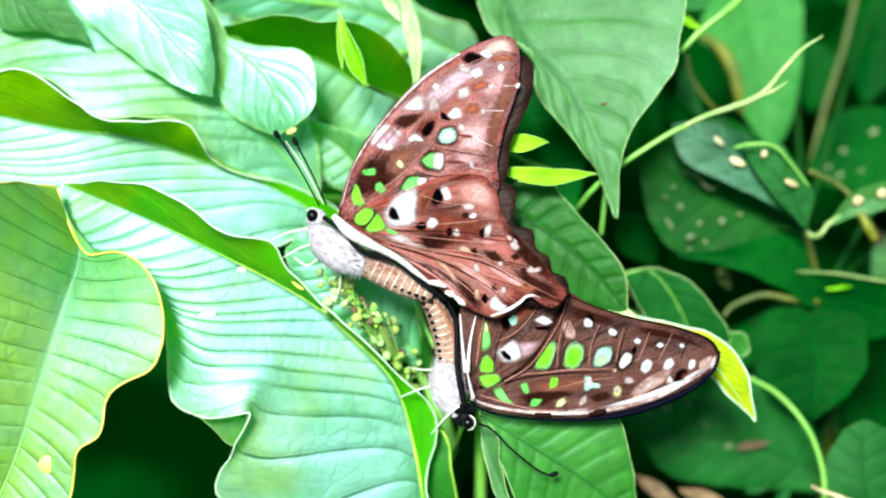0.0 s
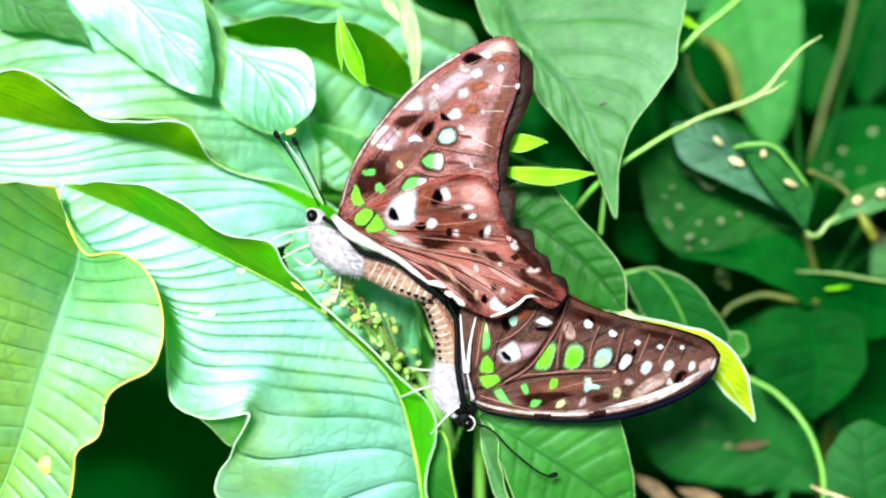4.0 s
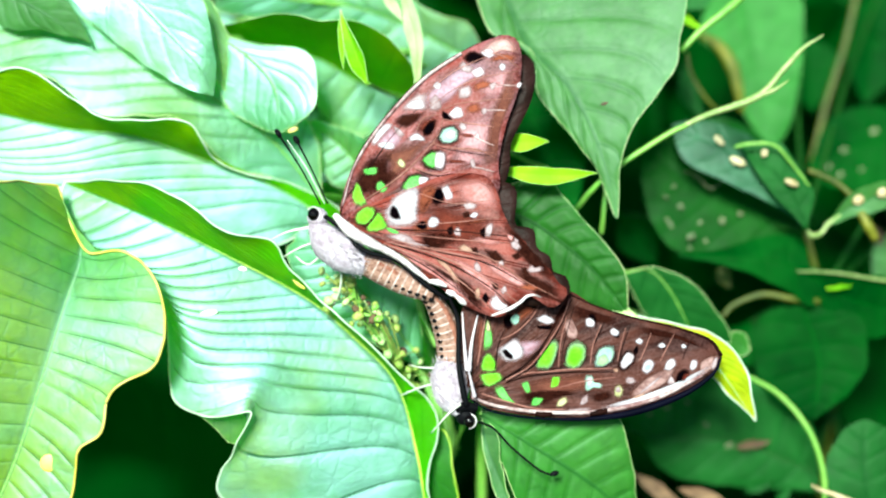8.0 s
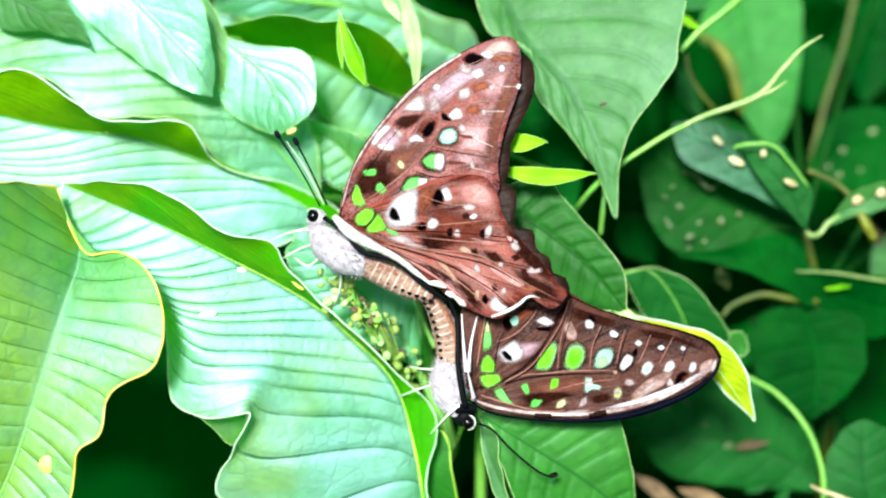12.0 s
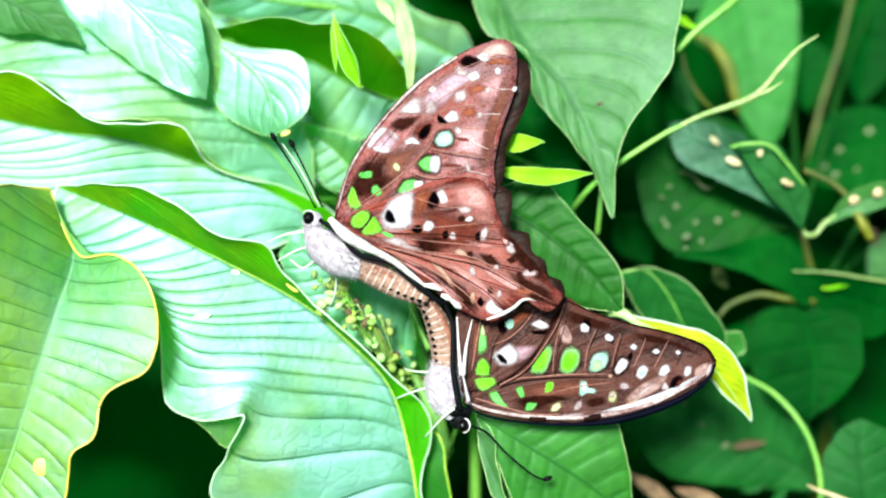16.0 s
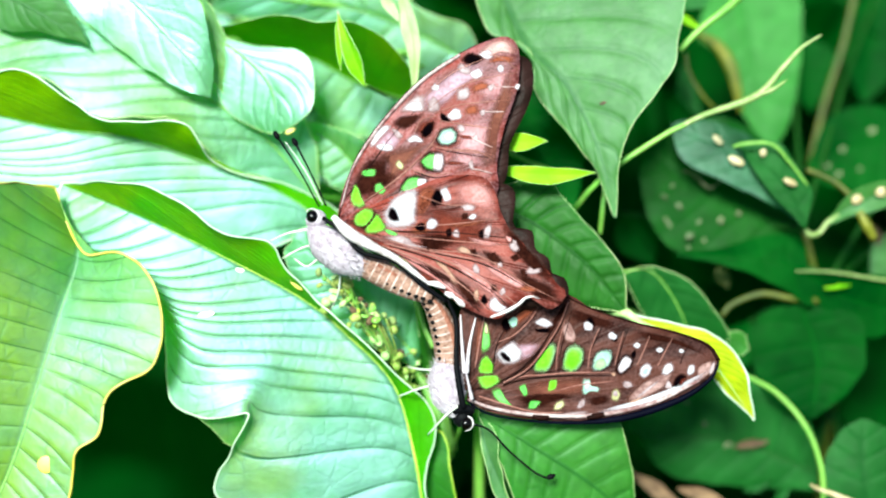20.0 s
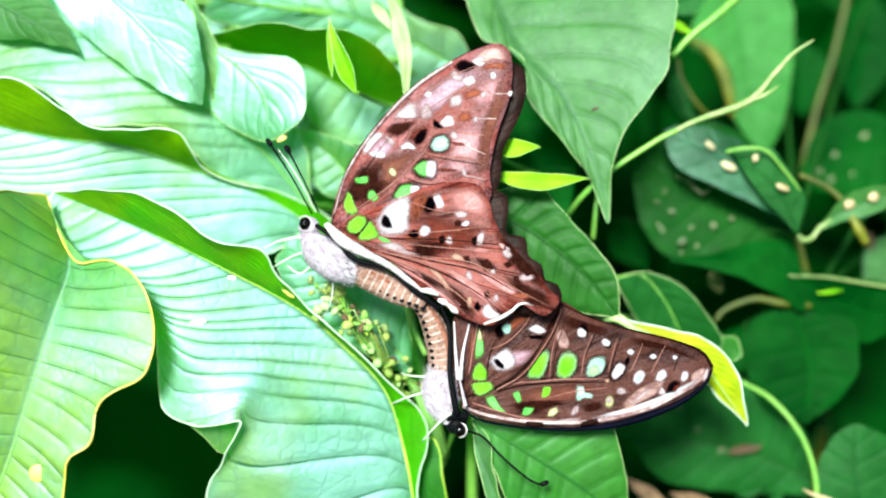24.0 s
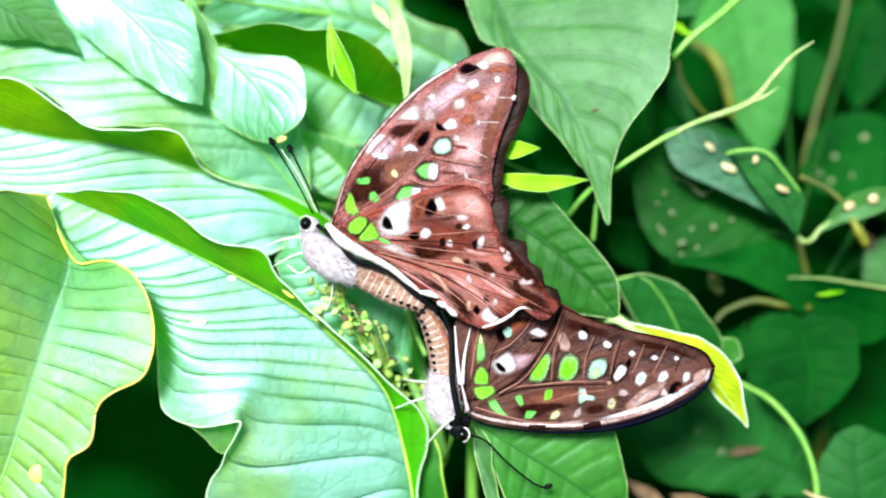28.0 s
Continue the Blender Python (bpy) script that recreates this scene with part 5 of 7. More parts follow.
patch(fore, U, 0.165, S_TIP, (5.8, 35.0), (8.4, 37.1), (11.4, 37.6), (13.0, 36.0), (13.2, 34.4), (10.1, 34.8), (8.2, 33.8))
patch(fore, U, 0.17, S_DARK, (-17.5, 8.8), (-16.1, 12.2), (-14.3, 15.5), (-13.0, 17.2), (-8.6, 17.3), (-9.5, 14.2), (-7.1, 12.8), (-9.3, 10.5), (-11.8, 9.0), (-14.7, 8.4))
patch(fore, U, 0.17, S_DARK, (-9.4, 22.1), (-8.0, 23.8), (-3.0, 24.1), (-4.4, 22.3), (-6.8, 20.9), (-8.4, 21.4))
patch(fore, U, 0.17, S_RED, (-5.8, 20.6), (-4.2, 22.8), (-0.7, 23.7), (-0.9, 21.8), (-1.9, 19.8), (-3.6, 18.8), (-4.2, 20.0))
patch(fore, U, 0.18, S_BLACK, (-4.1, 20.6), (-2.8, 22.5), (-1.3, 22.8), (-1.8, 20.6), (-3.2, 19.4))
patch(fore, U, 0.18, S_BLACK, (2.9, 33.6), (4.4, 35.0), (5.8, 34.9), (7.6, 33.8), (6.3, 32.9), (4.8, 32.4))
patch(fore, U, 0.17, S_RUST, (7.4, 33.5), (9.6, 34.7), (13.1, 34.3), (13.2, 32.8), (9.6, 33.2), (7.8, 32.7))
patch(fore, U, 0.17, S_RUST, (4.6, 29.0), (7.1, 29.9), (9.0, 29.4), (8.6, 28.4), (6.1, 27.9), (4.9, 27.3))
patch(fore, U, 0.17, S_RUST, (3.2, 25.0), (6.2, 26.1), (6.8, 24.5), (6.4, 23.8), (3.9, 23.4))
patch(fore, U, 0.18, S_RED, (2.2, 20.3), (5.2, 20.2), (5.6, 19.3), (3.4, 19.5))
patch(fore, U, 0.18, S_RED, (0.2, 15.7), (4.2, 15.5), (4.2, 14.9), (0.4, 14.9))
patch(fore, U, 0.18, S_BLACK, (-0.4, 24.4), (0.6, 23.8), (1.6, 22.6), (0.0, 22.4), (-0.6, 23.4))
# white sheen behind the leading edge, painted as a patch
patch(fore, U, 0.18, S_WHITE, (-8.2, 24.3), (-6.8, 25.9), (-4.2, 27.8), (-2.8, 27.4), (-3.0, 25.8), (-2.7, 24.3), (-4.9, 24.2))
patch(fore, U, 0.19, S_PURE, (-7.4, 24.8), (-5.8, 26.2), (-3.6, 26.4), (-3.2, 24.6), (-5.2, 24.4))
patch(fore, U, 0.19, S_PURE, (-2.3, 28.4), (-1.4, 29.5), (-0.5, 29.1), (-0.7, 27.9))
patch(fore, U, 0.18, S_WHITE, (-2.7, 24.0), (-2.8, 26.4), (-1.4, 27.5), (-0.5, 26.0), (-0.3, 24.4))
patch(fore, U, 0.19, S_WHITE, (2.3, 28.3), (4.6, 29.1), (5.1, 27.5), (4.4, 26.4), (2.4, 26.1))
patch(fore, U, 0.19, S_PURE, (0.4, 23.5), (1.9, 25.1), (3.2, 24.9), (3.5, 23.1), (1.6, 22.7))
patch(fore, U, 0.19, S_PURE, (4.4, 31.2), (6.6, 32.3), (7.3, 30.8), (5.6, 29.9))
patch(fore, U, 0.19, S_PURE, (9.5, 32.2), (10.1, 32.9), (10.9, 32.2), (10.6, 31.3), (9.8, 31.3))
patch(fore, U, 0.19, S_WHITE, (7.7, 29.0), (9.3, 29.5), (9.1, 28.4), (8.2, 27.5))
patch(fore, U, 0.19, S_WHITE, (6.3, 24.4), (7.4, 25.0), (7.6, 23.9), (6.8, 23.3))
patch(fore, U, 0.18, S_PURE, (6.0, 34.7), (8.2, 35.6), (9.1, 34.2), (7.8, 33.4))
patch(fore, U, 0.19, S_PURE, (12.9, 29.3), (13.7, 29.2), (13.3, 28.1), (12.6, 28.4))
patch(fore, U, 0.18, S_WHITE, (2.3, 32.1), (3.1, 33.4), (4.2, 32.4), (5.4, 31.9), (4.7, 30.7), (3.1, 31.1))
patch(fore, U, 0.19, S_WHITE, (5.1, 19.8), (6.0, 20.8), (6.4, 19.3), (5.8, 18.8))
patch(fore, U, 0.19, S_WHITE, (4.3, 15.7), (5.3, 16.1), (5.6, 13.9), (4.8, 13.9))
patch(fore, U, 0.18, S_WHITE, (2.8, 22.5), (3.8, 21.9), (4.2, 20.8), (3.2, 20.4), (2.4, 21.4))
patch(fore, U, 0.18, S_LILAC, (-12.9, 17.8), (-11.2, 20.2), (-9.4, 22.1), (-6.8, 20.0), (-7.1, 18.4), (-8.4, 17.3), (-9.6, 17.8))
patch(fore, U, 0.19, S_PURE, (-13.2, 18.2), (-11.8, 20.8), (-10.0, 22.4), (-8.8, 21.9), (-11.0, 19.8), (-12.3, 18.0))
patch(fore, U, 0.19, S_PURE, (-12.2, 18.5), (-10.4, 18.9), (-8.5, 18.5), (-8.8, 17.3), (-11.2, 17.5))
patch(fore, U, 0.19, S_WHITE, (-9.4, 21.8), (-7.8, 21.2), (-6.7, 19.8), (-8.0, 19.4))
patch(fore, U, 0.19, S_PURE, (-6.4, 19.5), (-4.9, 20.5), (-3.5, 19.5), (-3.3, 18.8), (-4.9, 19.1), (-6.1, 18.8))
patch(fore, U, 0.19, S_CREAM, (-8.5, 15.0), (-7.8, 16.1), (-6.7, 15.0), (-6.9, 14.0), (-7.7, 14.1))
patch(fore, U, 0.19, S_LEAF, (-14.4, 14.0), (-11.7, 14.4), (-11.8, 12.9), (-14.2, 12.9))
patch(fore, U, 0.19, S_LEAF, (-12.0, 11.5), (-11.1, 12.0), (-9.7, 10.5), (-10.7, 9.6), (-12.0, 10.1))
patch(fore, U, 0.18, S_BLACK, (-1.6, 19.2), (-0.8, 21.2), (1.2, 22.1), (2.8, 21.2), (2.8, 18.8), (1.2, 17.9), (-0.8, 18.1))
patch(fore, U, 0.2, S_MINT, (-1.0, 19.5), (-0.4, 20.9), (1.2, 21.6), (2.4, 20.9), (2.4, 19.2), (1.1, 18.4), (-0.4, 18.5))
patch(fore, U, 0.21, S_PURE, (-0.2, 20.0), (1.1, 21.1), (2.2, 20.6), (2.0, 19.3), (0.6, 19.0))
patch(fore, U, 0.18, S_BLACK, (-4.7, 15.1), (-3.0, 17.5), (0.0, 17.6), (0.6, 15.5), (0.0, 13.2), (-3.2, 13.7))
patch(fore, U, 0.2, S_LEAF, (-4.1, 15.5), (-2.6, 16.9), (-1.2, 17.1), (-1.4, 13.9), (-3.0, 14.3))
patch(fore, U, 0.205, S_PURE, (-1.7, 17.0), (0.1, 17.1), (0.3, 15.5), (-0.3, 13.6), (-1.9, 14.1))
patch(fore, U, 0.18, S_BLACK, (-8.1, 10.5), (-6.6, 13.2), (-3.9, 13.5), (-2.0, 12.6), (-2.8, 11.0), (-5.4, 9.5), (-7.5, 9.6))
patch(fore, U, 0.2, S_LEAF, (-7.5, 10.9), (-6.0, 12.8), (-3.9, 13.0), (-3.8, 11.2), (-5.6, 9.9), (-7.2, 10.1))
patch(fore, U, 0.205, S_PURE, (-4.6, 12.7), (-2.5, 12.5), (-3.1, 11.3), (-4.6, 10.9))
vein_line(fore, U, ((-15.5, 7.4), (-9.3, 11.5), (-5.4, 14.8), (-1.9, 18.6), (-0.5, 21.5), (-0.3, 23.0)), 0.2, PINKRIB, 0.12)
vein_line(fore, U, ((-4.9, 20.8), (-3.6, 22.9), (-0.8, 23.6)), 0.14, PINKRIB, 0.12)
vein_line(fore, U, ((-1.9, 18.4), (1.6, 17.6), (8.7, 16.7)), 0.14, PINKRIB, 0.12)
vein_line(fore, U, ((-1.4, 17.9), (1.6, 17.2), (8.7, 16.1)), 0.12, DARKRIB, 0.12)
vein_line(fore, U, ((-5.6, 14.2), (-1.9, 13.1), (1.6, 13.6)), 0.14, PINKRIB, 0.12)
vein_line(fore, U, ((-4.9, 13.7), (-1.6, 12.7), (1.6, 13.1)), 0.12, DARKRIB, 0.12)
vein_line(fore, U, ((-0.3, 22.8), (1.6, 22.4), (8.7, 21.3)), 0.15, PINKRIB, 0.12)
vein_line(fore, U, ((6.6, 34.8), (10.1, 34.0), (13.3, 31.7)), 0.14, PINKRIB, 0.12)
vein_line(fore, U, ((1.6, 17.6), (5.6, 17.4), (8.9, 15.9)), 0.15, PINKRIB, 0.12)
vein_line(fore, U, ((-1.4, 24.0), (3.1, 25.6), (12.0, 26.4)), 0.12, PINKRIB, 0.12)
vein_line(fore, U, ((-2.4, 25.0), (1.6, 28.0), (6.1, 30.0), (13.3, 31.3)), 0.12, PINKRIB, 0.12)
vein_line(fore, U, ((-2.2, 25.2), (-2.8, 27.2), (1.6, 31.2), (9.6, 34.8)), 0.12, PINKRIB, 0.12)
vein_line(fore, U, ((5.2, 19.7), (6.5, 19.0), (8.7, 18.0)), 0.17, WHITEBAND, 0.12)
vein_line(fore, U, ((5.3, 14.2), (6.5, 14.0), (8.7, 13.4)), 0.17, WHITEBAND, 0.12)
vein_line(fore, U, ((7.4, 24.3), (9.5, 24.3), (10.7, 24.3)), 0.17, WHITEBAND, 0.12)
vein_line(fore, U, ((8.8, 28.8), (11.0, 28.7), (12.9, 28.7)), 0.17, WHITEBAND, 0.12)
vein_line(fore, U, ((-17.1, 9.0), (-13.3, 14.0), (-9.4, 19.5), (-4.9, 24.5)), 0.12, DARKRIB, 0.12)
# hindwing marks
patch(hind, U, 1.16, S_RED, (-3.9, 9.5), (1.6, 7.0), (7.5, 6.2), (10.9, 2.1), (7.5, 0.1), (1.6, -0.4), (-3.8, 0.1))
patch(hind, U, 1.16, S_PINK, (1.1, 11.7), (6.5, 12.7), (9.3, 10.4), (10.0, 6.4), (7.0, 6.6), (2.1, 8.2))
patch(hind, U, 1.16, S_DARK, (9.6, 5.5), (11.9, 4.2), (14.1, 1.1), (17.4, -1.7), (20.1, -5.7), (18.3, -6.2), (15.2, -3.6), (11.8, -0.4), (10.2, 2.8))
patch(hind, U, 1.16, S_PINK, (-0.1, -0.3), (4.5, -2.6), (9.4, -6.1), (12.1, -9.8), (10.3, -9.3), (6.5, -6.5), (2.4, -3.4))
patch(hind, U, 1.16, S_PINK, (5.3, -1.2), (9.4, -2.7), (13.5, -5.2), (17.5, -7.9), (16.2, -8.3), (11.3, -6.0), (7.2, -3.4))
patch(hind, U, 1.16, S_PINK, (-10.2, 0.8), (-4.3, -1.4), (1.6, -5.1), (6.9, -10.2), (3.7, -9.1), (-1.4, -5.0), (-6.5, -2.1))
patch(hind, U, 1.16, S_DARK, (1.6, -3.8), (4.7, -6.0), (7.6, -10.4), (5.7, -10.4), (2.7, -7.9))
patch(hind, U, 1.16, S_DARK, (-4.8, 2.1), (-0.9, 3.2), (3.3, 2.4), (1.8, 0.5), (-2.4, -0.9), (-4.5, -0.5))
patch(hind, U, 1.16, S_DARK, (11.3, -2.8), (15.2, -4.3), (20.1, -6.7), (21.0, -9.1), (17.1, -9.2), (14.2, -7.2))
patch(hind, U, 1.16, S_DARK, (6.5, 0.1), (9.4, -0.4), (11.3, -2.8), (8.4, -2.8))
patch(hind, U, 1.16, S_DARK, (5.5, -9.7), (1.6, -6.3), (-2.4, -3.8), (-6.3, -1.4), (-3.3, -2.1), (1.6, -4.8))
patch(hind, U, 1.16, S_RUST, (-0.6, 4.1), (4.5, 5.1), (8.8, 5.4), (6.5, 4.3), (1.6, 3.6))
patch(hind, U, 1.16, S_PINK, (3.1, 2.7), (7.5, 1.7), (11.2, 1.0), (8.4, 0.4), (4.8, 1.2))
patch(hind, U, 1.17, S_RED, (-5.0, -3.2), (-2.8, -4.2), (-0.4, -5.3), (-1.9, -6.0), (-4.0, -4.9))
patch(hind, U, 1.17, S_PURE, (-10.7, 6.0), (-9.3, 8.6), (-7.7, 10.0), (-4.5, 11.4), (-4.1, 8.8), (-4.7, 6.0), (-4.3, 4.7), (-6.1, 3.6), (-8.3, 3.4), (-9.9, 3.8))
patch(hind, U, 1.18, S_RUST, (-4.9, 8.0), (-4.1, 11.0), (-2.2, 11.9), (-0.6, 11.3), (-1.2, 9.5), (-2.1, 7.4), (-3.4, 5.6), (-4.6, 5.2))
patch(hind, U, 1.18, S_RED, (-4.5, 7.4), (-3.6, 10.0), (-2.0, 11.0), (-1.6, 9.4), (-2.6, 7.4), (-3.7, 5.8))
patch(hind, U, 1.19, S_BLACK, (-2.4, 7.8), (-1.5, 10.6), (-0.5, 11.1), (0.2, 9.2), (-0.1, 7.7), (-1.4, 7.4))
patch(hind, U, 1.2, S_PURE, (-0.7, 10.6), (0.7, 11.2), (1.5, 9.6), (1.7, 8.7), (0.3, 8.1), (0.0, 9.2))
patch(hind, U, 1.19, S_BLACK, (-9.6, 6.8), (-8.9, 7.7), (-8.0, 6.8), (-7.4, 5.1), (-8.5, 4.9), (-9.6, 5.5))
patch(hind, U, 1.18, S_RUST, (-6.1, 3.4), (-4.8, 4.6), (-2.2, 5.7), (-0.5, 4.5), (-1.2, 3.3), (-3.8, 2.5), (-5.6, 2.4))
patch(hind, U, 1.19, S_BLACK, (-5.2, 3.9), (-3.8, 4.9), (-2.7, 4.5), (-3.0, 3.2), (-4.2, 3.2))
patch(hind, U, 1.2, S_PURE, (-3.0, 4.5), (-2.2, 5.7), (-1.1, 5.3), (-0.6, 4.4), (-1.7, 3.5), (-2.8, 3.6))
patch(hind, U, 1.18, S_WHITE, (-11.0, 2.3), (-7.8, 3.0), (-5.7, 2.2), (-4.7, 0.9), (-2.0, 0.3), (-4.8, 0.0), (-7.8, 1.2))
patch(hind, U, 1.17, S_DARK, (-16.5, 4.8), (-15.6, 6.6), (-13.8, 7.8), (-11.5, 7.2), (-9.9, 4.8), (-9.3, 3.5), (-11.4, 2.5), (-13.7, 2.7), (-15.4, 3.5))
patch(hind, U, 1.18, S_GREEN, (-15.7, 5.0), (-15.4, 6.0), (-14.5, 6.8), (-13.6, 7.3), (-12.7, 7.3), (-11.9, 6.6), (-12.2, 5.6), (-12.9, 4.7), (-13.7, 4.0), (-14.6, 4.0), (-15.3, 4.3))
patch(hind, U, 1.18, S_GREEN, (-13.8, 3.3), (-13.4, 4.0), (-12.6, 4.8), (-12.1, 5.6), (-11.6, 6.4), (-10.9, 5.9), (-10.3, 4.8), (-9.9, 3.8), (-10.6, 3.2), (-11.8, 2.9), (-13.0, 2.8))
patch(hind, U, 1.18, S_LEAF, (-10.5, 3.7), (-9.3, 3.6), (-7.7, 2.8), (-7.7, 2.3), (-9.5, 2.7))
patch(hind, U, 1.18, S_GREEN, (-16.2, 9.2), (-15.9, 10.5), (-15.3, 11.8), (-14.6, 10.4), (-14.1, 9.0), (-13.5, 7.8), (-14.6, 7.3), (-15.8, 7.8))
patch(hind, U, 1.18, S_WHITE, (2.9, 7.8), (4.5, 8.3), (6.0, 7.6), (5.4, 6.7), (3.6, 6.7))
patch(hind, U, 1.18, S_DARK, (3.0, 6.2), (4.3, 6.7), (4.7, 5.4), (3.4, 5.0))
patch(hind, U, 1.19, S_PURE, (4.2, 5.5), (5.3, 6.5), (6.1, 6.0), (5.4, 5.2))
patch(hind, U, 1.18, S_BLACK, (0.4, 3.6), (1.5, 4.0), (1.7, 2.3), (0.7, 2.1))
patch(hind, U, 1.19, S_WHITE, (1.5, 3.0), (2.4, 3.9), (3.0, 3.2), (3.0, 2.0), (1.8, 2.2))
patch(hind, U, 1.18, S_BLACK, (6.1, 3.2), (7.2, 3.8), (7.2, 1.8), (6.3, 2.1))
patch(hind, U, 1.19, S_WHITE, (7.1, 3.8), (8.2, 4.8), (8.7, 4.0), (8.1, 1.8), (7.0, 1.8))
patch(hind, U, 1.18, S_DUSK, (2.0, 0.1), (3.3, 1.0), (4.9, 0.1), (5.5, -0.9), (3.5, -0.7))
patch(hind, U, 1.18, S_DARK, (4.5, 0.2), (5.8, 0.5), (6.2, -1.3), (5.2, -1.3))
patch(hind, U, 1.19, S_WHITE, (5.0, -2.8), (5.7, -2.0), (6.4, -3.0), (6.6, -4.2), (5.4, -4.1))
patch(hind, U, 1.19, S_WHITE, (11.3, 1.1), (12.5, 1.7), (13.5, 0.3), (12.8, -0.5), (11.7, 0.0))
patch(hind, U, 1.18, S_PINK, (10.7, 2.7), (12.2, 2.2), (11.9, 1.0), (11.0, 1.7))
patch(hind, U, 1.18, S_DARK, (11.4, -1.1), (12.9, -0.5), (13.7, -1.5), (12.3, -2.2))
patch(hind, U, 1.18, S_DARK, (8.1, -0.7), (9.2, 0.1), (9.6, -2.0), (8.7, -2.5))
patch(hind, U, 1.19, S_WHITE, (9.2, -2.4), (10.2, -1.9), (10.6, -2.9), (9.5, -3.2))
patch(hind, U, 1.18, S_DARK, (13.1, -3.2), (14.4, -3.1), (15.0, -4.8), (13.7, -4.8))
patch(hind, U, 1.19, S_WHITE, (14.1, -3.7), (15.0, -2.7), (15.8, -3.4), (16.9, -2.9), (17.2, -3.9), (15.8, -4.2), (14.6, -4.2))
patch(hind, U, 1.18, S_DARK, (8.0, -5.8), (9.3, -5.9), (9.6, -7.4), (8.5, -7.1))
patch(hind, U, 1.19, S_WHITE, (9.6, -7.3), (10.6, -6.1), (11.1, -7.3), (10.2, -8.1))
patch(hind, U, 1.18, S_DUSK, (-2.4, -1.0), (0.1, -2.0), (1.6, -3.7), (3.2, -6.0), (2.4, -6.6), (0.6, -3.9), (-1.0, -2.5))
patch(hind, U, 1.18, S_BLACK, (6.4, -8.7), (7.2, -7.3), (8.0, -8.9), (7.2, -9.7))
patch(hind, U, 1.18, S_DUSK, (5.3, -6.9), (6.1, -6.3), (6.5, -7.7), (6.1, -9.3), (5.3, -8.5))
patch(hind, U, 1.19, S_PURE, (7.7, -9.3), (8.9, -7.7), (10.0, -9.2), (11.5, -10.1), (9.9, -11.0), (8.5, -10.6))
patch(hind, U, 1.19, S_WHITE, (11.9, 2.1), (13.1, 1.3), (12.5, 0.7))
patch(hind, U, 1.18, S_RUST, (11.8, -6.7), (14.3, -5.8), (17.6, -6.9), (15.2, -7.5))
vein_line(hind, U, ((-9.3, 1.6), (-2.4, -0.1), (4.5, -1.4), (11.8, -2.6)), 0.15, PINKRIB, 1.0999999999999999)
vein_line(hind, U, ((-10.3, 1.1), (-1.4, -1.1), (6.5, -4.8), (13.3, -9.7)), 0.17, PINKRIB, 1.0999999999999999)
vein_line(hind, U, ((-10.6, 0.8), (-3.3, -2.1), (3.0, -5.8), (8.2, -10.4)), 0.17, PINKRIB, 1.0999999999999999)
vein_line(hind, U, ((-2.4, 0.1), (6.5, -1.1), (14.3, -5.8), (19.6, -8.5)), 0.15, PINKRIB, 1.0999999999999999)
vein_line(hind, U, ((-8.3, 2.6), (1.6, 1.6), (11.4, 0.9)), 0.13, PINKRIB, 1.0999999999999999)
vein_line(hind, U, ((-7.8, 4.0), (1.6, 4.5), (9.9, 5.5)), 0.13, PINKRIB, 1.0999999999999999)
vein_line(hind, U, ((-4.1, 9.5), (1.6, 7.8), (9.0, 8.5)), 0.13, PINKRIB, 1.0999999999999999)
vein_line(hind, U, ((-10.6, 0.5), (-3.8, -2.8), (2.1, -7.0), (6.4, -10.6)), 0.15, DARKRIB, 1.0999999999999999)
vein_line(hind, U, ((-9.3, 0.8), (-0.4, -2.1), (7.4, -6.3), (11.8, -10.1)), 0.18, DARKRIB, 1.0999999999999999)
vein_line(hind, U, ((-1.4, -0.6), (7.4, -2.6), (15.2, -6.9)), 0.18, DARKRIB, 1.0999999999999999)
vein_line(hind, U, ((-8.3, 3.2), (1.6, 3.0), (11.4, 2.1)), 0.16, DARKRIB, 1.0999999999999999)

tube("fringe", [on_plane(U, *p, 1.0) for p in ((8.3, -11.6), (10.0, -11.0), (11.6, -10.3), (13.2, -9.3), (14.3, -8.3), (15.5, -8.0), (16.8, -8.4))], (0.2, 0.34, 0.26, 0.12), SNOW, hind, "white wavy hind edge", n=30)
tube("costa", [on_plane(U, *p) for p in ((-18.3, 5.6), (-15.8, 15.1), (-10.9, 22.7), (-3.9, 30.2), (4.1, 35.4), (10.1, 37.8))], (0.14, 0.1, 0.08, 0.06), DARKRIB, fore, n=30)
tube("costal_band", [on_plane(U, *p, 0.25) for p in ((-17.9, 7.4), (-15.6, 14.9), (-10.7, 22.4), (-3.7, 29.9), (3.0, 34.5))], (0.12, 0.26, 0.32, 0.3), WHITEBAND, fore, "pale pink leading edge", n=30)
hd = body(upper, (-22.0, 5.2, 5.0), (-22.6, 5.8, 6.6), [(-22.8, 4.5, 5.0), (-20.1, 1.1, 5.0), (-16.6, -1.4, 5.0), (-13.2, -2.9, 5.0)], [(-14.2, -2.1, 5.0), (-10.2, -4.3, 5.0), (-6.8, -6.1, 5.0), (-3.8, -7.4, 5.0), (-1.9, -8.3, 5.0)], (3.4, 2.25), (0.35, -0.9))
tube("dorsal_stripe", [(-20.6, 5.5, 8.0), (-16.9, 2.9, 9.0), (-14.0, -0.3, 9.0), (-8.2, -2.1, 8.5), (-3.5, -6.0, 8.0), (0.6, -8.9, 6.0)], (0.4, 0.45, 0.4, 0.4, 0.4), BLACK, upper, "black stripe along the back", n=30)
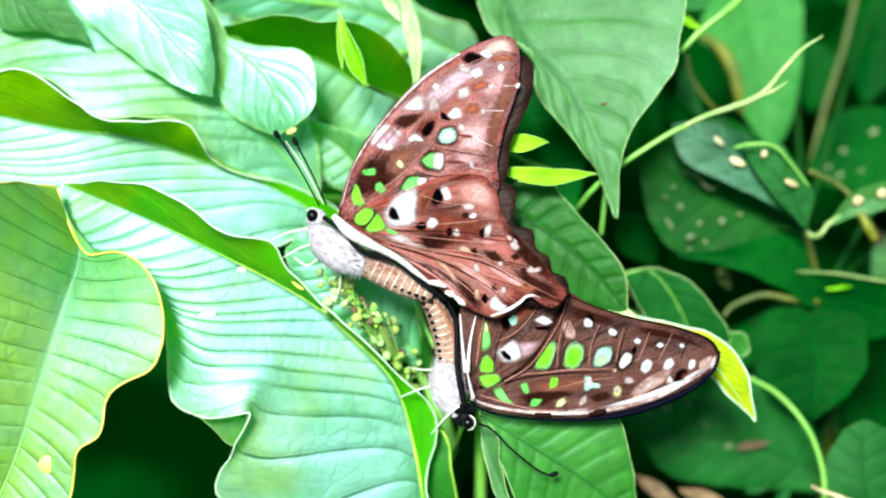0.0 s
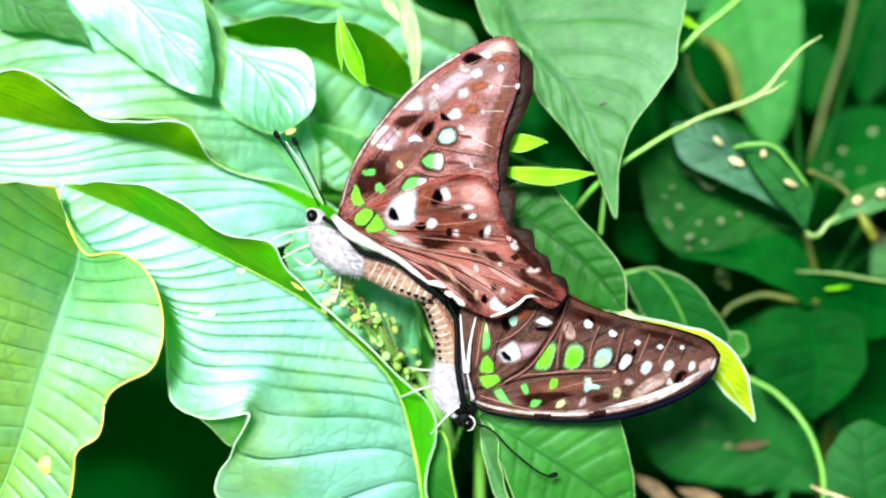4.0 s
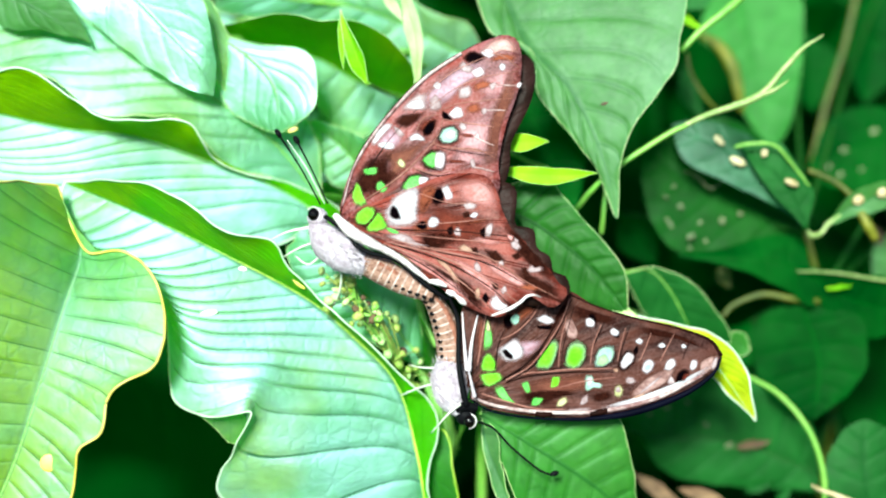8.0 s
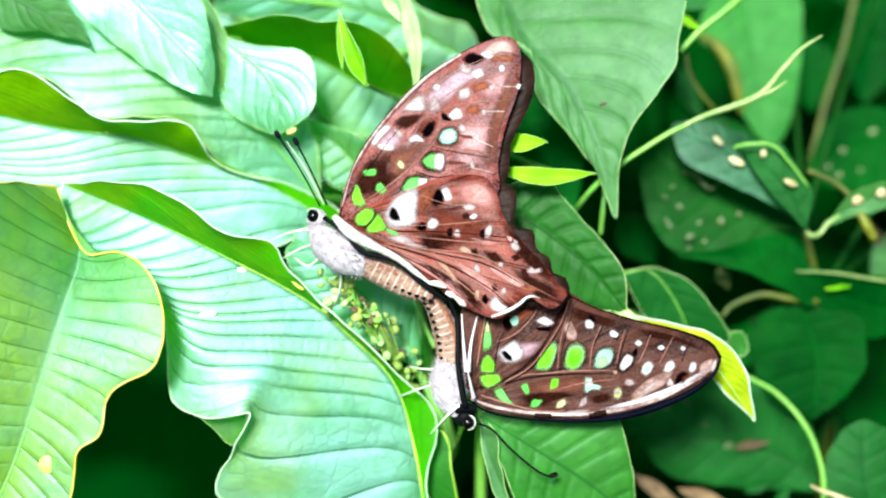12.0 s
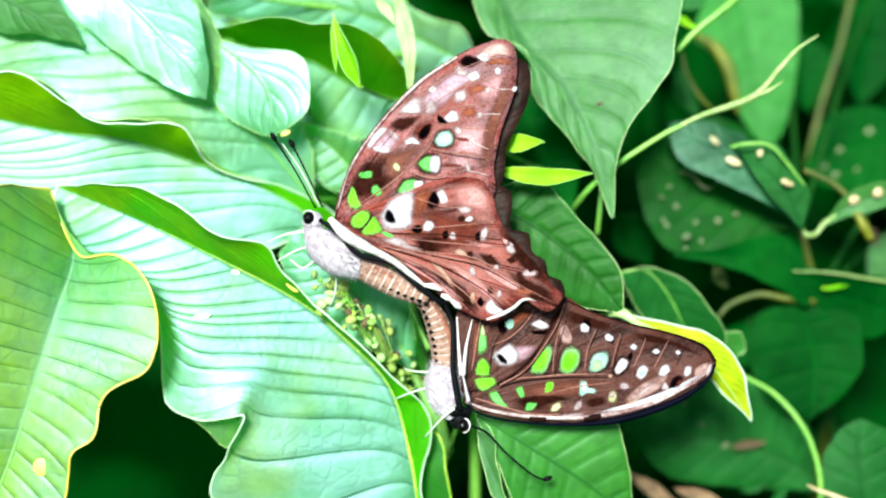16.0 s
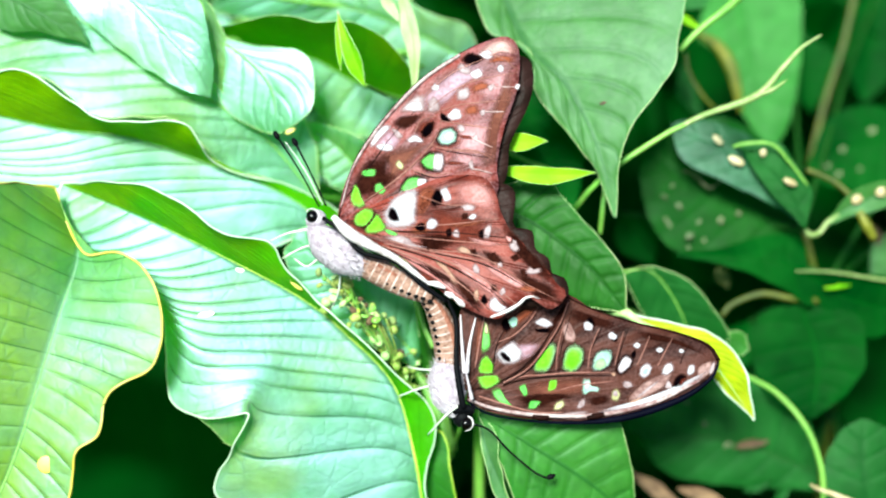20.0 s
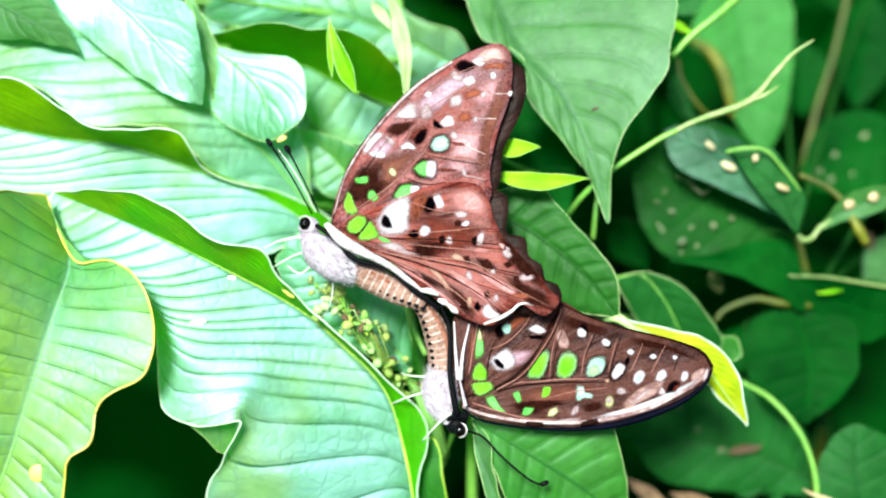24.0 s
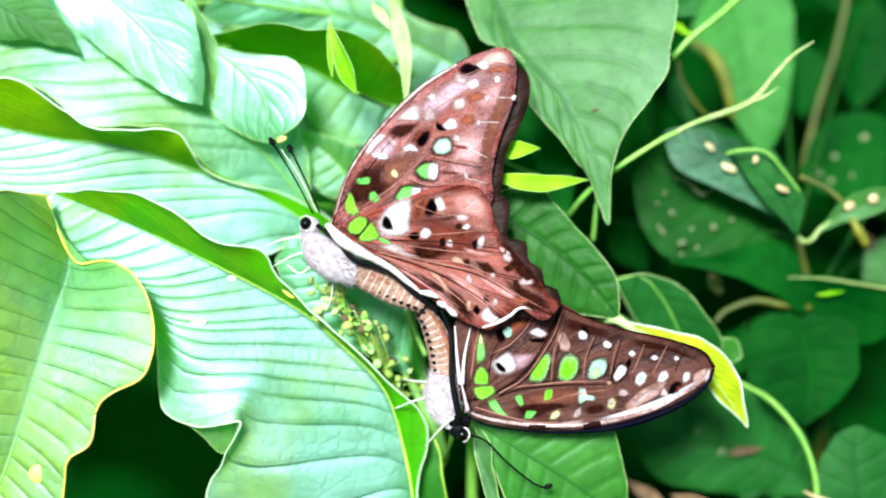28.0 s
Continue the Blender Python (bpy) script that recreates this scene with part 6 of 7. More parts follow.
tube("dorsal_stripe", [(-18.8, 5.7, 9.0), (-16.4, 3.2, 9.6), (-13.9, 1.6, 10.0), (-8.1, -1.4, 9.5), (-4.4, -4.2, 8.4), (-2.4, -5.8, 7.6)], (0.5, 1.05, 1.0, 0.65, 0.55, 0.5, 0.25), SNOW, upper, "white fringe beside the wing base", n=30)
for pts in ([(-2.6, -5.7, 7.8), (-1.0, -5.9, 7.6), (0.5, -6.6, 7.2)], [(0.4, -7.4, 7.0), (1.4, -7.8, 6.8), (2.3, -8.4, 6.6)], [(2.2, -8.3, 6.6), (3.2, -9.2, 6.4), (4.2, -9.9, 6.0)]):
    tube("fringe_tuft", pts, (0.3, 0.6, 0.2), SNOW, upper, "white tuft of the wing base", n=10)
for pts in ([(-21.4, 7.5, 6.0), (-24.8, 13.8, 7.0), (-28.6, 19.7, 8.0)], [(-20.2, 7.7, 6.0), (-23.2, 13.9, 5.0), (-25.8, 18.8, 4.0)]):
    an = tube("antenna", pts, (0.15, 0.14, 0.2), BLACK, hd, "thin black clubbed antenna", n=20)
    ball("club", pts[-1], (0.9, 0.5, 0.5), BLACK, an, 120)
# glint along the black antenna, made as a thin white tube
tube("antenna_sheen", [(-20.7, 7.7, 6.4), (-23.8, 13.8, 7.2), (-27.1, 18.6, 8.0)], (0.06, 0.1, 0.06), LIMB, hd, "white line put in for the antenna's sheen", n=20)
for pts in ([(-23.3, 3.6, 4.0), (-27.2, 2.9, 2.0), (-30.8, 1.5, -2.0)], [(-21.9, 1.1, 4.0), (-25.4, 0.1, 0.0), (-29.6, -2.1, -4.0)], [(-17.8, -2.9, 4.0), (-18.4, -7.4, 0.0), (-20.4, -11.3, -6.0)], [(-20.7, -0.4, 3.0), (-23.9, -2.9, 0.0), (-26.8, -1.4, -4.0)]):
    tube("leg", pts, (0.24, 0.17, 0.12), LIMB, upper, "thin white leg", n=14)

LOW_FEET = SHRUB @ Matrix.Translation(Vector((-0.4, -24.9, 0.0)) / 1000)
lower = thing("butterfly", LOW_FEET, "brown tailed butterfly with green spots, coloured darker for its dimmer light, hanging head down", "butterfly", "mated butterflies")
L = LOW_PLANE
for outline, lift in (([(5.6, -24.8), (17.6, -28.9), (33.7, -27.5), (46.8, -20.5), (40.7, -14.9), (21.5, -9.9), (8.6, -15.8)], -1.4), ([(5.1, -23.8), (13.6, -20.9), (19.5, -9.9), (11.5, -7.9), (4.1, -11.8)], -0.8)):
    wing(lower, "far_wing", L, outline, WING_SHADE, lift, 0.2, "far wing with its shade in the dark colour")
fore = wing(lower, "forewing", L, [(4.4, -26.4), (8.6, -28.6), (17.6, -29.9), (26.7, -29.8), (34.7, -28.2), (42.8, -25.2), (47.6, -21.8), (49.2, -18.8), (47.0, -16.0), (41.2, -13.9), (33.6, -12.2),
            (26.6, -10.1), (20.5, -7.4), (11.6, -11.9), (6.1, -17.8)], WING_B, 0.0, 0.15, "brown forewing, coloured darker for its dimmer light, with a row of green spots")
hind = wing(lower, "hindwing", L, [(4.0, -24.8), (9.6, -23.4), (15.6, -20.1), (19.4, -14.9), (21.5, -7.9), (14.5, -5.9), (6.6, -6.9), (3.1, -10.3), (2.8, -17.8)], WING_B, 1.0, 0.15, "brown hindwing, coloured darker for its dimmer light, with white and black marks")
patch(fore, L, 0.16, S_HAZE, (32.2, -26.2), (35.7, -22.7), (38.9, -21.2), (41.7, -20.6), (39.9, -23.6), (36.7, -25.4), (33.7, -26.8))
patch(fore, L, 0.16, S_HAZE, (45.0, -20.0), (48.2, -18.2), (48.0, -21.0), (45.4, -22.8))
patch(fore, L, 0.16, S_HAZE, (20.7, -13.1), (22.3, -11.9), (23.8, -14.9), (23.4, -16.3), (21.6, -16.1))
patch(fore, L, 0.162, S_BROWN, (10.9, -24.8), (17.6, -22.7), (25.6, -22.1), (30.1, -22.1), (27.6, -24.9), (21.6, -25.9), (14.6, -27.1))
patch(fore, L, 0.162, S_DARK, (21.5, -9.4), (25.5, -10.7), (31.6, -12.5), (30.6, -13.9), (25.6, -12.9), (22.0, -11.9))
patch(fore, L, 0.162, S_DARK, (32.6, -13.1), (39.7, -14.4), (45.7, -16.5), (47.3, -18.2), (41.7, -15.9), (34.6, -15.1))
patch(fore, L, 0.165, S_DARK, (12.1, -25.8), (17.6, -24.9), (22.6, -24.9), (24.6, -25.9), (21.6, -25.9), (17.6, -28.1), (13.6, -27.5))
patch(fore, L, 0.165, S_DARK, (25.6, -25.9), (29.6, -24.9), (30.1, -26.5), (26.6, -27.5))
patch(fore, L, 0.17, S_WHITE, (33.5, -26.4), (36.7, -23.6), (38.9, -22.0), (38.3, -23.0), (35.7, -25.2))
patch(fore, L, 0.17, S_BLACK, (15.6, -21.3), (15.8, -19.0), (16.8, -16.9), (18.2, -15.6), (20.0, -15.6), (20.6, -17.4), (19.9, -20.1), (18.6, -21.9), (16.4, -21.9))
patch(fore, L, 0.17, S_BLACK, (20.7, -20.7), (21.1, -17.7), (22.1, -16.2), (23.7, -15.8), (25.4, -17.1), (25.5, -19.1), (24.3, -21.4), (22.4, -21.9))
patch(fore, L, 0.17, S_BLACK, (26.2, -20.2), (26.7, -17.9), (27.9, -16.9), (29.8, -16.7), (30.6, -18.3), (30.1, -20.3), (28.2, -21.4), (26.5, -21.4))
patch(fore, L, 0.18, S_PALEGREEN, (16.0, -21.0), (16.3, -19.3), (17.0, -17.3), (18.4, -16.0), (19.7, -16.0), (20.2, -17.4), (19.5, -20.0), (18.5, -21.5), (16.5, -21.4))
patch(fore, L, 0.19, S_GREEN, (16.2, -20.9), (16.5, -19.4), (17.3, -17.6), (18.4, -16.5), (19.5, -16.5), (19.8, -17.5), (19.2, -19.8), (18.3, -21.2), (16.7, -21.2))
patch(fore, L, 0.18, S_PALEGREEN, (21.1, -20.5), (21.5, -17.8), (22.3, -16.6), (23.6, -16.2), (25.0, -17.3), (25.1, -19.0), (24.1, -21.0), (22.5, -21.5))
patch(fore, L, 0.19, S_GREEN, (21.3, -20.4), (21.8, -18.1), (22.6, -17.0), (23.6, -16.9), (24.6, -17.7), (24.7, -19.0), (23.8, -20.7), (22.5, -21.2))
patch(fore, L, 0.18, S_MINT, (26.5, -20.0), (27.0, -18.0), (28.0, -17.2), (29.7, -17.1), (30.2, -18.4), (29.7, -20.0), (28.1, -21.0), (26.7, -21.0))
patch(fore, L, 0.19, S_PALEGREEN, (26.8, -20.5), (27.2, -18.9), (28.6, -18.5), (29.3, -19.9), (28.0, -20.9))
patch(fore, L, 0.17, S_BLACK, (30.4, -20.9), (31.6, -18.3), (32.6, -17.5), (34.2, -18.5), (33.8, -20.3), (31.6, -22.1))
patch(fore, L, 0.18, S_PURE, (30.9, -20.5), (31.8, -18.6), (32.6, -18.0), (33.8, -18.8), (33.3, -20.2), (31.6, -21.6))
patch(fore, L, 0.18, S_PURE, (34.8, -21.5), (35.3, -19.8), (36.5, -19.3), (37.4, -20.1), (36.8, -21.6), (35.7, -22.3))
patch(fore, L, 0.19, S_MINT, (35.3, -21.4), (35.8, -20.5), (36.6, -20.4), (36.4, -21.4))
patch(fore, L, 0.18, S_PURE, (38.8, -21.3), (39.4, -19.6), (40.7, -19.1), (41.3, -20.5), (39.9, -21.7))
patch(fore, L, 0.18, S_PURE, (43.4, -21.1), (43.8, -19.5), (44.9, -19.5), (44.9, -20.9), (44.0, -21.7))
patch(fore, L, 0.18, S_WHITE, (47.2, -21.1), (48.0, -18.9), (48.7, -18.7), (48.4, -20.6), (47.6, -21.7))
patch(fore, L, 0.175, S_BLACK, (25.1, -11.5), (26.2, -11.2), (27.0, -12.7), (26.2, -14.1), (25.6, -12.9))
patch(fore, L, 0.18, S_PURE, (24.7, -12.4), (25.6, -12.0), (26.7, -12.9), (26.3, -14.0), (24.9, -13.8))
patch(fore, L, 0.175, S_BLACK, (29.8, -14.9), (31.2, -14.5), (30.8, -15.9), (29.8, -15.7))
patch(fore, L, 0.18, S_PURE, (29.1, -14.4), (29.8, -13.8), (31.1, -14.7), (30.5, -15.6), (29.3, -15.2))
patch(fore, L, 0.175, S_BLACK, (33.2, -18.1), (34.2, -16.7), (34.4, -18.5), (33.6, -18.9))
patch(fore, L, 0.18, S_PURE, (33.5, -16.4), (34.4, -15.6), (35.3, -16.3), (34.6, -17.0))
patch(fore, L, 0.175, S_DARK, (37.7, -17.3), (39.3, -17.1), (38.7, -18.1))
patch(fore, L, 0.18, S_PURE, (37.6, -17.1), (38.5, -16.4), (39.4, -17.1), (38.5, -17.7))
patch(fore, L, 0.18, S_PURE, (41.8, -17.1), (42.3, -16.6), (43.1, -17.2), (42.3, -17.7))
patch(fore, L, 0.18, S_MINT, (24.8, -25.0), (24.9, -22.3), (26.3, -22.4), (26.4, -23.7), (28.1, -23.8), (27.9, -24.8), (26.4, -24.6), (25.4, -25.3))
patch(fore, L, 0.19, S_PURE, (25.1, -22.7), (26.2, -22.6), (26.2, -23.9), (25.4, -24.7))
patch(fore, L, 0.18, S_WHITE, (31.9, -23.7), (32.1, -22.6), (33.5, -22.6), (34.2, -23.6), (32.9, -24.1))
patch(fore, L, 0.18, S_CREAM, (30.0, -26.2), (30.1, -24.4), (31.1, -23.8), (31.9, -24.9), (31.3, -26.5))
patch(fore, L, 0.185, S_WHITE, (30.2, -25.5), (30.4, -24.4), (31.2, -24.3), (31.4, -25.5))
patch(fore, L, 0.18, S_LEAF, (13.4, -24.0), (14.8, -23.3), (15.4, -25.4), (14.6, -25.9))
patch(fore, L, 0.18, S_GREEN, (18.7, -24.8), (19.0, -22.6), (20.4, -22.6), (20.3, -24.2), (19.4, -24.7))
patch(fore, L, 0.18, S_LEAF, (15.2, -28.0), (15.7, -26.3), (17.8, -26.5), (16.7, -27.9))
patch(fore, L, 0.18, S_CREAM, (19.6, -28.2), (20.1, -26.7), (21.6, -26.0), (22.1, -27.1), (21.0, -28.1))
patch(fore, L, 0.18, S_WHITE, (23.8, -27.8), (24.3, -26.4), (25.5, -25.6), (25.6, -27.1), (24.6, -27.9))
patch(fore, L, 0.18, S_WHITE, (39.3, -23.9), (40.1, -22.0), (41.0, -23.2), (41.2, -24.2))
patch(fore, L, 0.18, S_BLACK, (40.8, -23.7), (41.2, -21.9), (42.5, -21.0), (43.7, -21.6), (42.7, -23.3), (41.5, -24.0))
patch(fore, L, 0.19, S_RED, (42.4, -22.0), (43.7, -21.7), (42.9, -23.3), (41.9, -23.7))
patch(fore, L, 0.18, S_LEAF, (8.6, -24.8), (10.1, -23.9), (11.7, -26.6), (13.0, -27.7), (11.1, -27.4), (9.5, -26.4))
patch(fore, L, 0.18, S_PURE, (27.4, -28.1), (31.7, -27.1), (36.7, -25.4), (41.7, -23.4), (45.4, -21.6), (48.0, -20.0), (45.8, -22.4), (41.8, -24.8), (36.7, -26.8), (31.7, -28.2), (28.6, -28.6))
patch(fore, L, 0.18, S_WHITE, (20.6, -28.7), (24.6, -28.1), (26.4, -28.1), (25.6, -29.2), (21.6, -29.5))
patch(fore, L, 0.185, S_DUSK, (32.5, -26.8), (33.7, -26.0), (36.7, -25.2), (34.7, -26.4))
patch(fore, L, 0.18, S_DUSK, (29.8, -21.1), (30.9, -21.1), (30.8, -22.0), (30.0, -21.9))
vein_line(fore, L, ((10.9, -23.4), (14.1, -22.2), (17.6, -21.9), (22.6, -21.4), (30.1, -21.2)), 0.2, PINKRIB, 0.12)
vein_line(fore, L, ((10.9, -23.8), (14.1, -22.8), (17.6, -22.3), (22.6, -21.9), (30.1, -21.8)), 0.2, DARKRIB, 0.12)
vein_line(fore, L, ((20.1, -24.7), (24.6, -23.5), (30.6, -22.7)), 0.14, PINKRIB, 0.12)
vein_line(fore, L, ((20.1, -21.1), (20.4, -16.9), (21.5, -11.9)), 0.13, PINKRIB, 0.12)
vein_line(fore, L, ((25.8, -20.4), (26.2, -17.1), (27.6, -13.4)), 0.13, PINKRIB, 0.12)
vein_line(fore, L, ((30.6, -19.9), (31.2, -16.9), (32.0, -13.9)), 0.13, PINKRIB, 0.12)
vein_line(fore, L, ((34.5, -19.9), (35.6, -17.4), (36.6, -14.7)), 0.12, PINKRIB, 0.12)
vein_line(fore, L, ((38.2, -19.9), (39.7, -16.9), (40.7, -14.9)), 0.12, PINKRIB, 0.12)
vein_line(fore, L, ((42.2, -19.5), (43.2, -16.9), (44.2, -15.4)), 0.12, DARKRIB, 0.12)
vein_line(fore, L, ((20.6, -21.4), (21.0, -17.1), (22.7, -10.4)), 0.12, DARKRIB, 0.12)
vein_line(fore, L, ((26.4, -17.1), (28.2, -12.9)), 0.12, DARKRIB, 0.12)
vein_line(fore, L, ((30.8, -20.9), (31.6, -17.1), (32.8, -13.4)), 0.12, DARKRIB, 0.12)
vein_line(fore, L, ((6.6, -25.8), (11.6, -27.3), (16.6, -28.5), (21.6, -28.5)), 0.2, PINKRIB, 0.12)
patch(hind, L, 1.16, S_DARK, (19.0, -14.8), (20.5, -11.8), (22.0, -9.3), (21.5, -8.6), (19.5, -11.8), (17.5, -14.6))
patch(hind, L, 1.16, S_RUST, (11.5, -14.3), (15.0, -11.8), (17.5, -9.3), (14.5, -9.3), (11.0, -11.8))
patch(hind, L, 1.16, S_BROWN, (5.4, -19.7), (6.0, -11.8), (6.5, -10.3), (7.3, -15.8), (6.5, -19.7))
patch(hind, L, 1.17, S_LEAF, (6.7, -17.9), (6.9, -14.8), (7.3, -12.0), (8.2, -14.3), (8.5, -17.1), (7.5, -18.2))
patch(hind, L, 1.18, S_CREAM, (7.1, -14.8), (7.4, -12.0), (8.0, -13.8), (8.0, -15.0))
patch(hind, L, 1.17, S_GREEN, (6.3, -21.0), (6.9, -18.8), (8.0, -18.5), (9.2, -20.3), (9.0, -21.8), (6.7, -21.8))
patch(hind, L, 1.17, S_GREEN, (6.1, -22.5), (6.7, -22.1), (9.6, -21.8), (10.5, -23.0), (8.5, -24.3), (7.2, -24.5))
patch(hind, L, 1.17, S_LILAC, (12.3, -16.2), (17.9, -15.9), (16.2, -18.5), (13.7, -19.9))
patch(hind, L, 1.17, S_PURE, (9.0, -18.1), (10.5, -16.9), (12.3, -15.7), (13.6, -16.7), (14.7, -17.4), (14.0, -19.2), (12.7, -20.0), (10.4, -20.0))
patch(hind, L, 1.19, S_BLACK, (9.9, -18.0), (10.7, -17.7), (12.2, -19.0), (12.0, -19.7), (10.7, -19.3))
patch(hind, L, 1.18, S_BLACK, (10.1, -12.4), (11.3, -11.4), (12.1, -13.8), (11.1, -14.6), (10.3, -13.8))
patch(hind, L, 1.19, S_MINT, (11.2, -12.4), (12.3, -11.3), (13.2, -11.8), (13.0, -13.3), (12.0, -13.6))
patch(hind, L, 1.18, S_BLACK, (15.7, -13.6), (19.3, -13.5), (18.7, -14.4), (16.5, -14.3))
patch(hind, L, 1.19, S_PURE, (15.7, -12.6), (17.3, -11.5), (19.1, -12.3), (19.4, -13.1), (18.0, -13.5))
vein_line(hind, L, ((10.8, -23.3), (15.0, -20.8), (18.0, -17.0), (20.5, -12.8), (21.9, -8.8)), 0.2, PINKRIB, 1.0999999999999999)
vein_line(hind, L, ((10.5, -23.0), (14.5, -20.3), (17.5, -16.6), (19.9, -12.6)), 0.18, DARKRIB, 1.0999999999999999)
vein_line(hind, L, ((5.8, -20.7), (6.5, -15.8), (7.3, -11.0)), 0.18, PINKRIB, 1.0999999999999999)
vein_line(hind, L, ((8.9, -21.3), (9.5, -16.8), (11.0, -13.3)), 0.16, DARKRIB, 1.0999999999999999)
vein_line(hind, L, ((9.3, -16.3), (12.5, -14.8), (15.5, -11.8), (17.0, -8.8)), 0.16, PINKRIB, 1.0999999999999999)
tube("costal_band", [on_plane(L, *p, 0.3) for p in ((4.8, -26.4), (9.6, -28.0), (17.6, -29.0), (27.7, -28.8), (37.7, -26.4), (45.8, -22.3))], (0.25, 0.35, 0.35, 0.4, 0.4, 0.25), WHITEBAND, fore, "pinkish white leading edge", n=40)
for pts in (((16.1, -29.2), (17.6, -29.4), (19.1, -29.3)), ((25.8, -29.3), (27.3, -29.0), (28.9, -28.6))):
    tube("dark_bar", [on_plane(L, *p, 0.5) for p in pts], (0.4, 0.55, 0.4), DARKRIB, fore, n=8)
tube("costa", [on_plane(L, *p) for p in ((4.4, -26.6), (8.6, -29.0), (17.6, -30.2), (26.7, -30.1), (34.7, -28.7), (42.8, -25.6), (47.8, -22.0), (49.2, -19.0))], (0.15, 0.18, 0.2, 0.35, 0.65, 0.65, 0.5, 0.2), NAVY, fore, "blue-black front edge", n=40)
tube("outer_edge", [on_plane(L, *p) for p in ((49.2, -18.8), (47.0, -16.0), (41.2, -13.9), (33.6, -12.2), (26.6, -10.1), (20.5, -7.4))], (0.35, 0.22, 0.16, 0.14, 0.14), DARKRIB, fore, "dark outer edge", n=40)
hd = body(lower, (3.8, -29.6, 1.0), (4.4, -30.5, 2.4), [(3.4, -29.3, 1.0), (1.8, -27.0, 1.0), (0.8, -23.3, 1.0), (1.1, -19.3, 1.0)], [(1.1, -20.8, 1.0), (0.8, -17.0, 1.0), (-0.2, -13.3, 2.0), (-1.6, -10.3, 3.0), (-2.9, -8.8, 4.0)], (3.3, 2.3), (-0.95, -0.3), BLACK)
tube("collar", [(2.2, -28.4, 2.6), (3.8, -27.8, 3.2), (5.7, -28.2, 2.6)], (0.7, 0.9, 0.7), BLACK, lower, "black collar behind the head", n=14)
tube("dorsal_stripe", [(0.6, -8.6, 5.0), (2.2, -12.7, 4.0), (2.4, -19.6, 4.5), (3.2, -24.5, 4.5), (3.9, -27.7, 4.0)], (0.3, 0.4, 0.4, 0.55, 0.6), BLACK, lower, "black stripe along the back", n=30)
for pts in ([(3.0, -11.4, 3.5), (3.4, -16.7, 3.5), (3.9, -21.6, 4.0)], [(5.7, -11.8, 3.0), (4.7, -16.7, 3.5), (4.3, -21.6, 4.0)], [(4.1, -21.1, 4.2), (4.7, -23.6, 4.2), (5.3, -26.1, 3.5)]):
    tube("dorsal_stripe", pts, (0.12, 0.26, 0.4), FRINGE, lower, "white fringe beside the wing base", n=24)
an = tube("antenna", [(5.4, -30.5, 2.0), (8.6, -31.8, 1.0), (12.1, -35.4, 0.0), (16.7, -39.2, -1.0), (18.9, -40.2, -1.0)], (0.2, 0.18, 0.2), BLACK, hd, "thin black clubbed antenna", n=20)
ball("club", (19.7, -40.0, -1.0), (0.9, 0.5, 0.5), BLACK, an, 20)
for pts in ([(-0.4, -21.3, 2.0), (-3.9, -21.5, -2.0), (-6.4, -21.5, -8.0)], [(-0.8, -23.7, 2.0), (-4.4, -25.1, -2.0), (-7.8, -27.0, -8.0)], [(2.8, -27.3, 4.0), (0.6, -29.5, 2.0), (-2.2, -33.3, -4.0)], [(-1.4, -24.6, 3.0), (0.6, -26.5, 4.0), (2.8, -27.7, 4.0)]):
    tube("leg", pts, (0.24, 0.17, 0.12), LIMB, lower, "thin white leg", n=14)


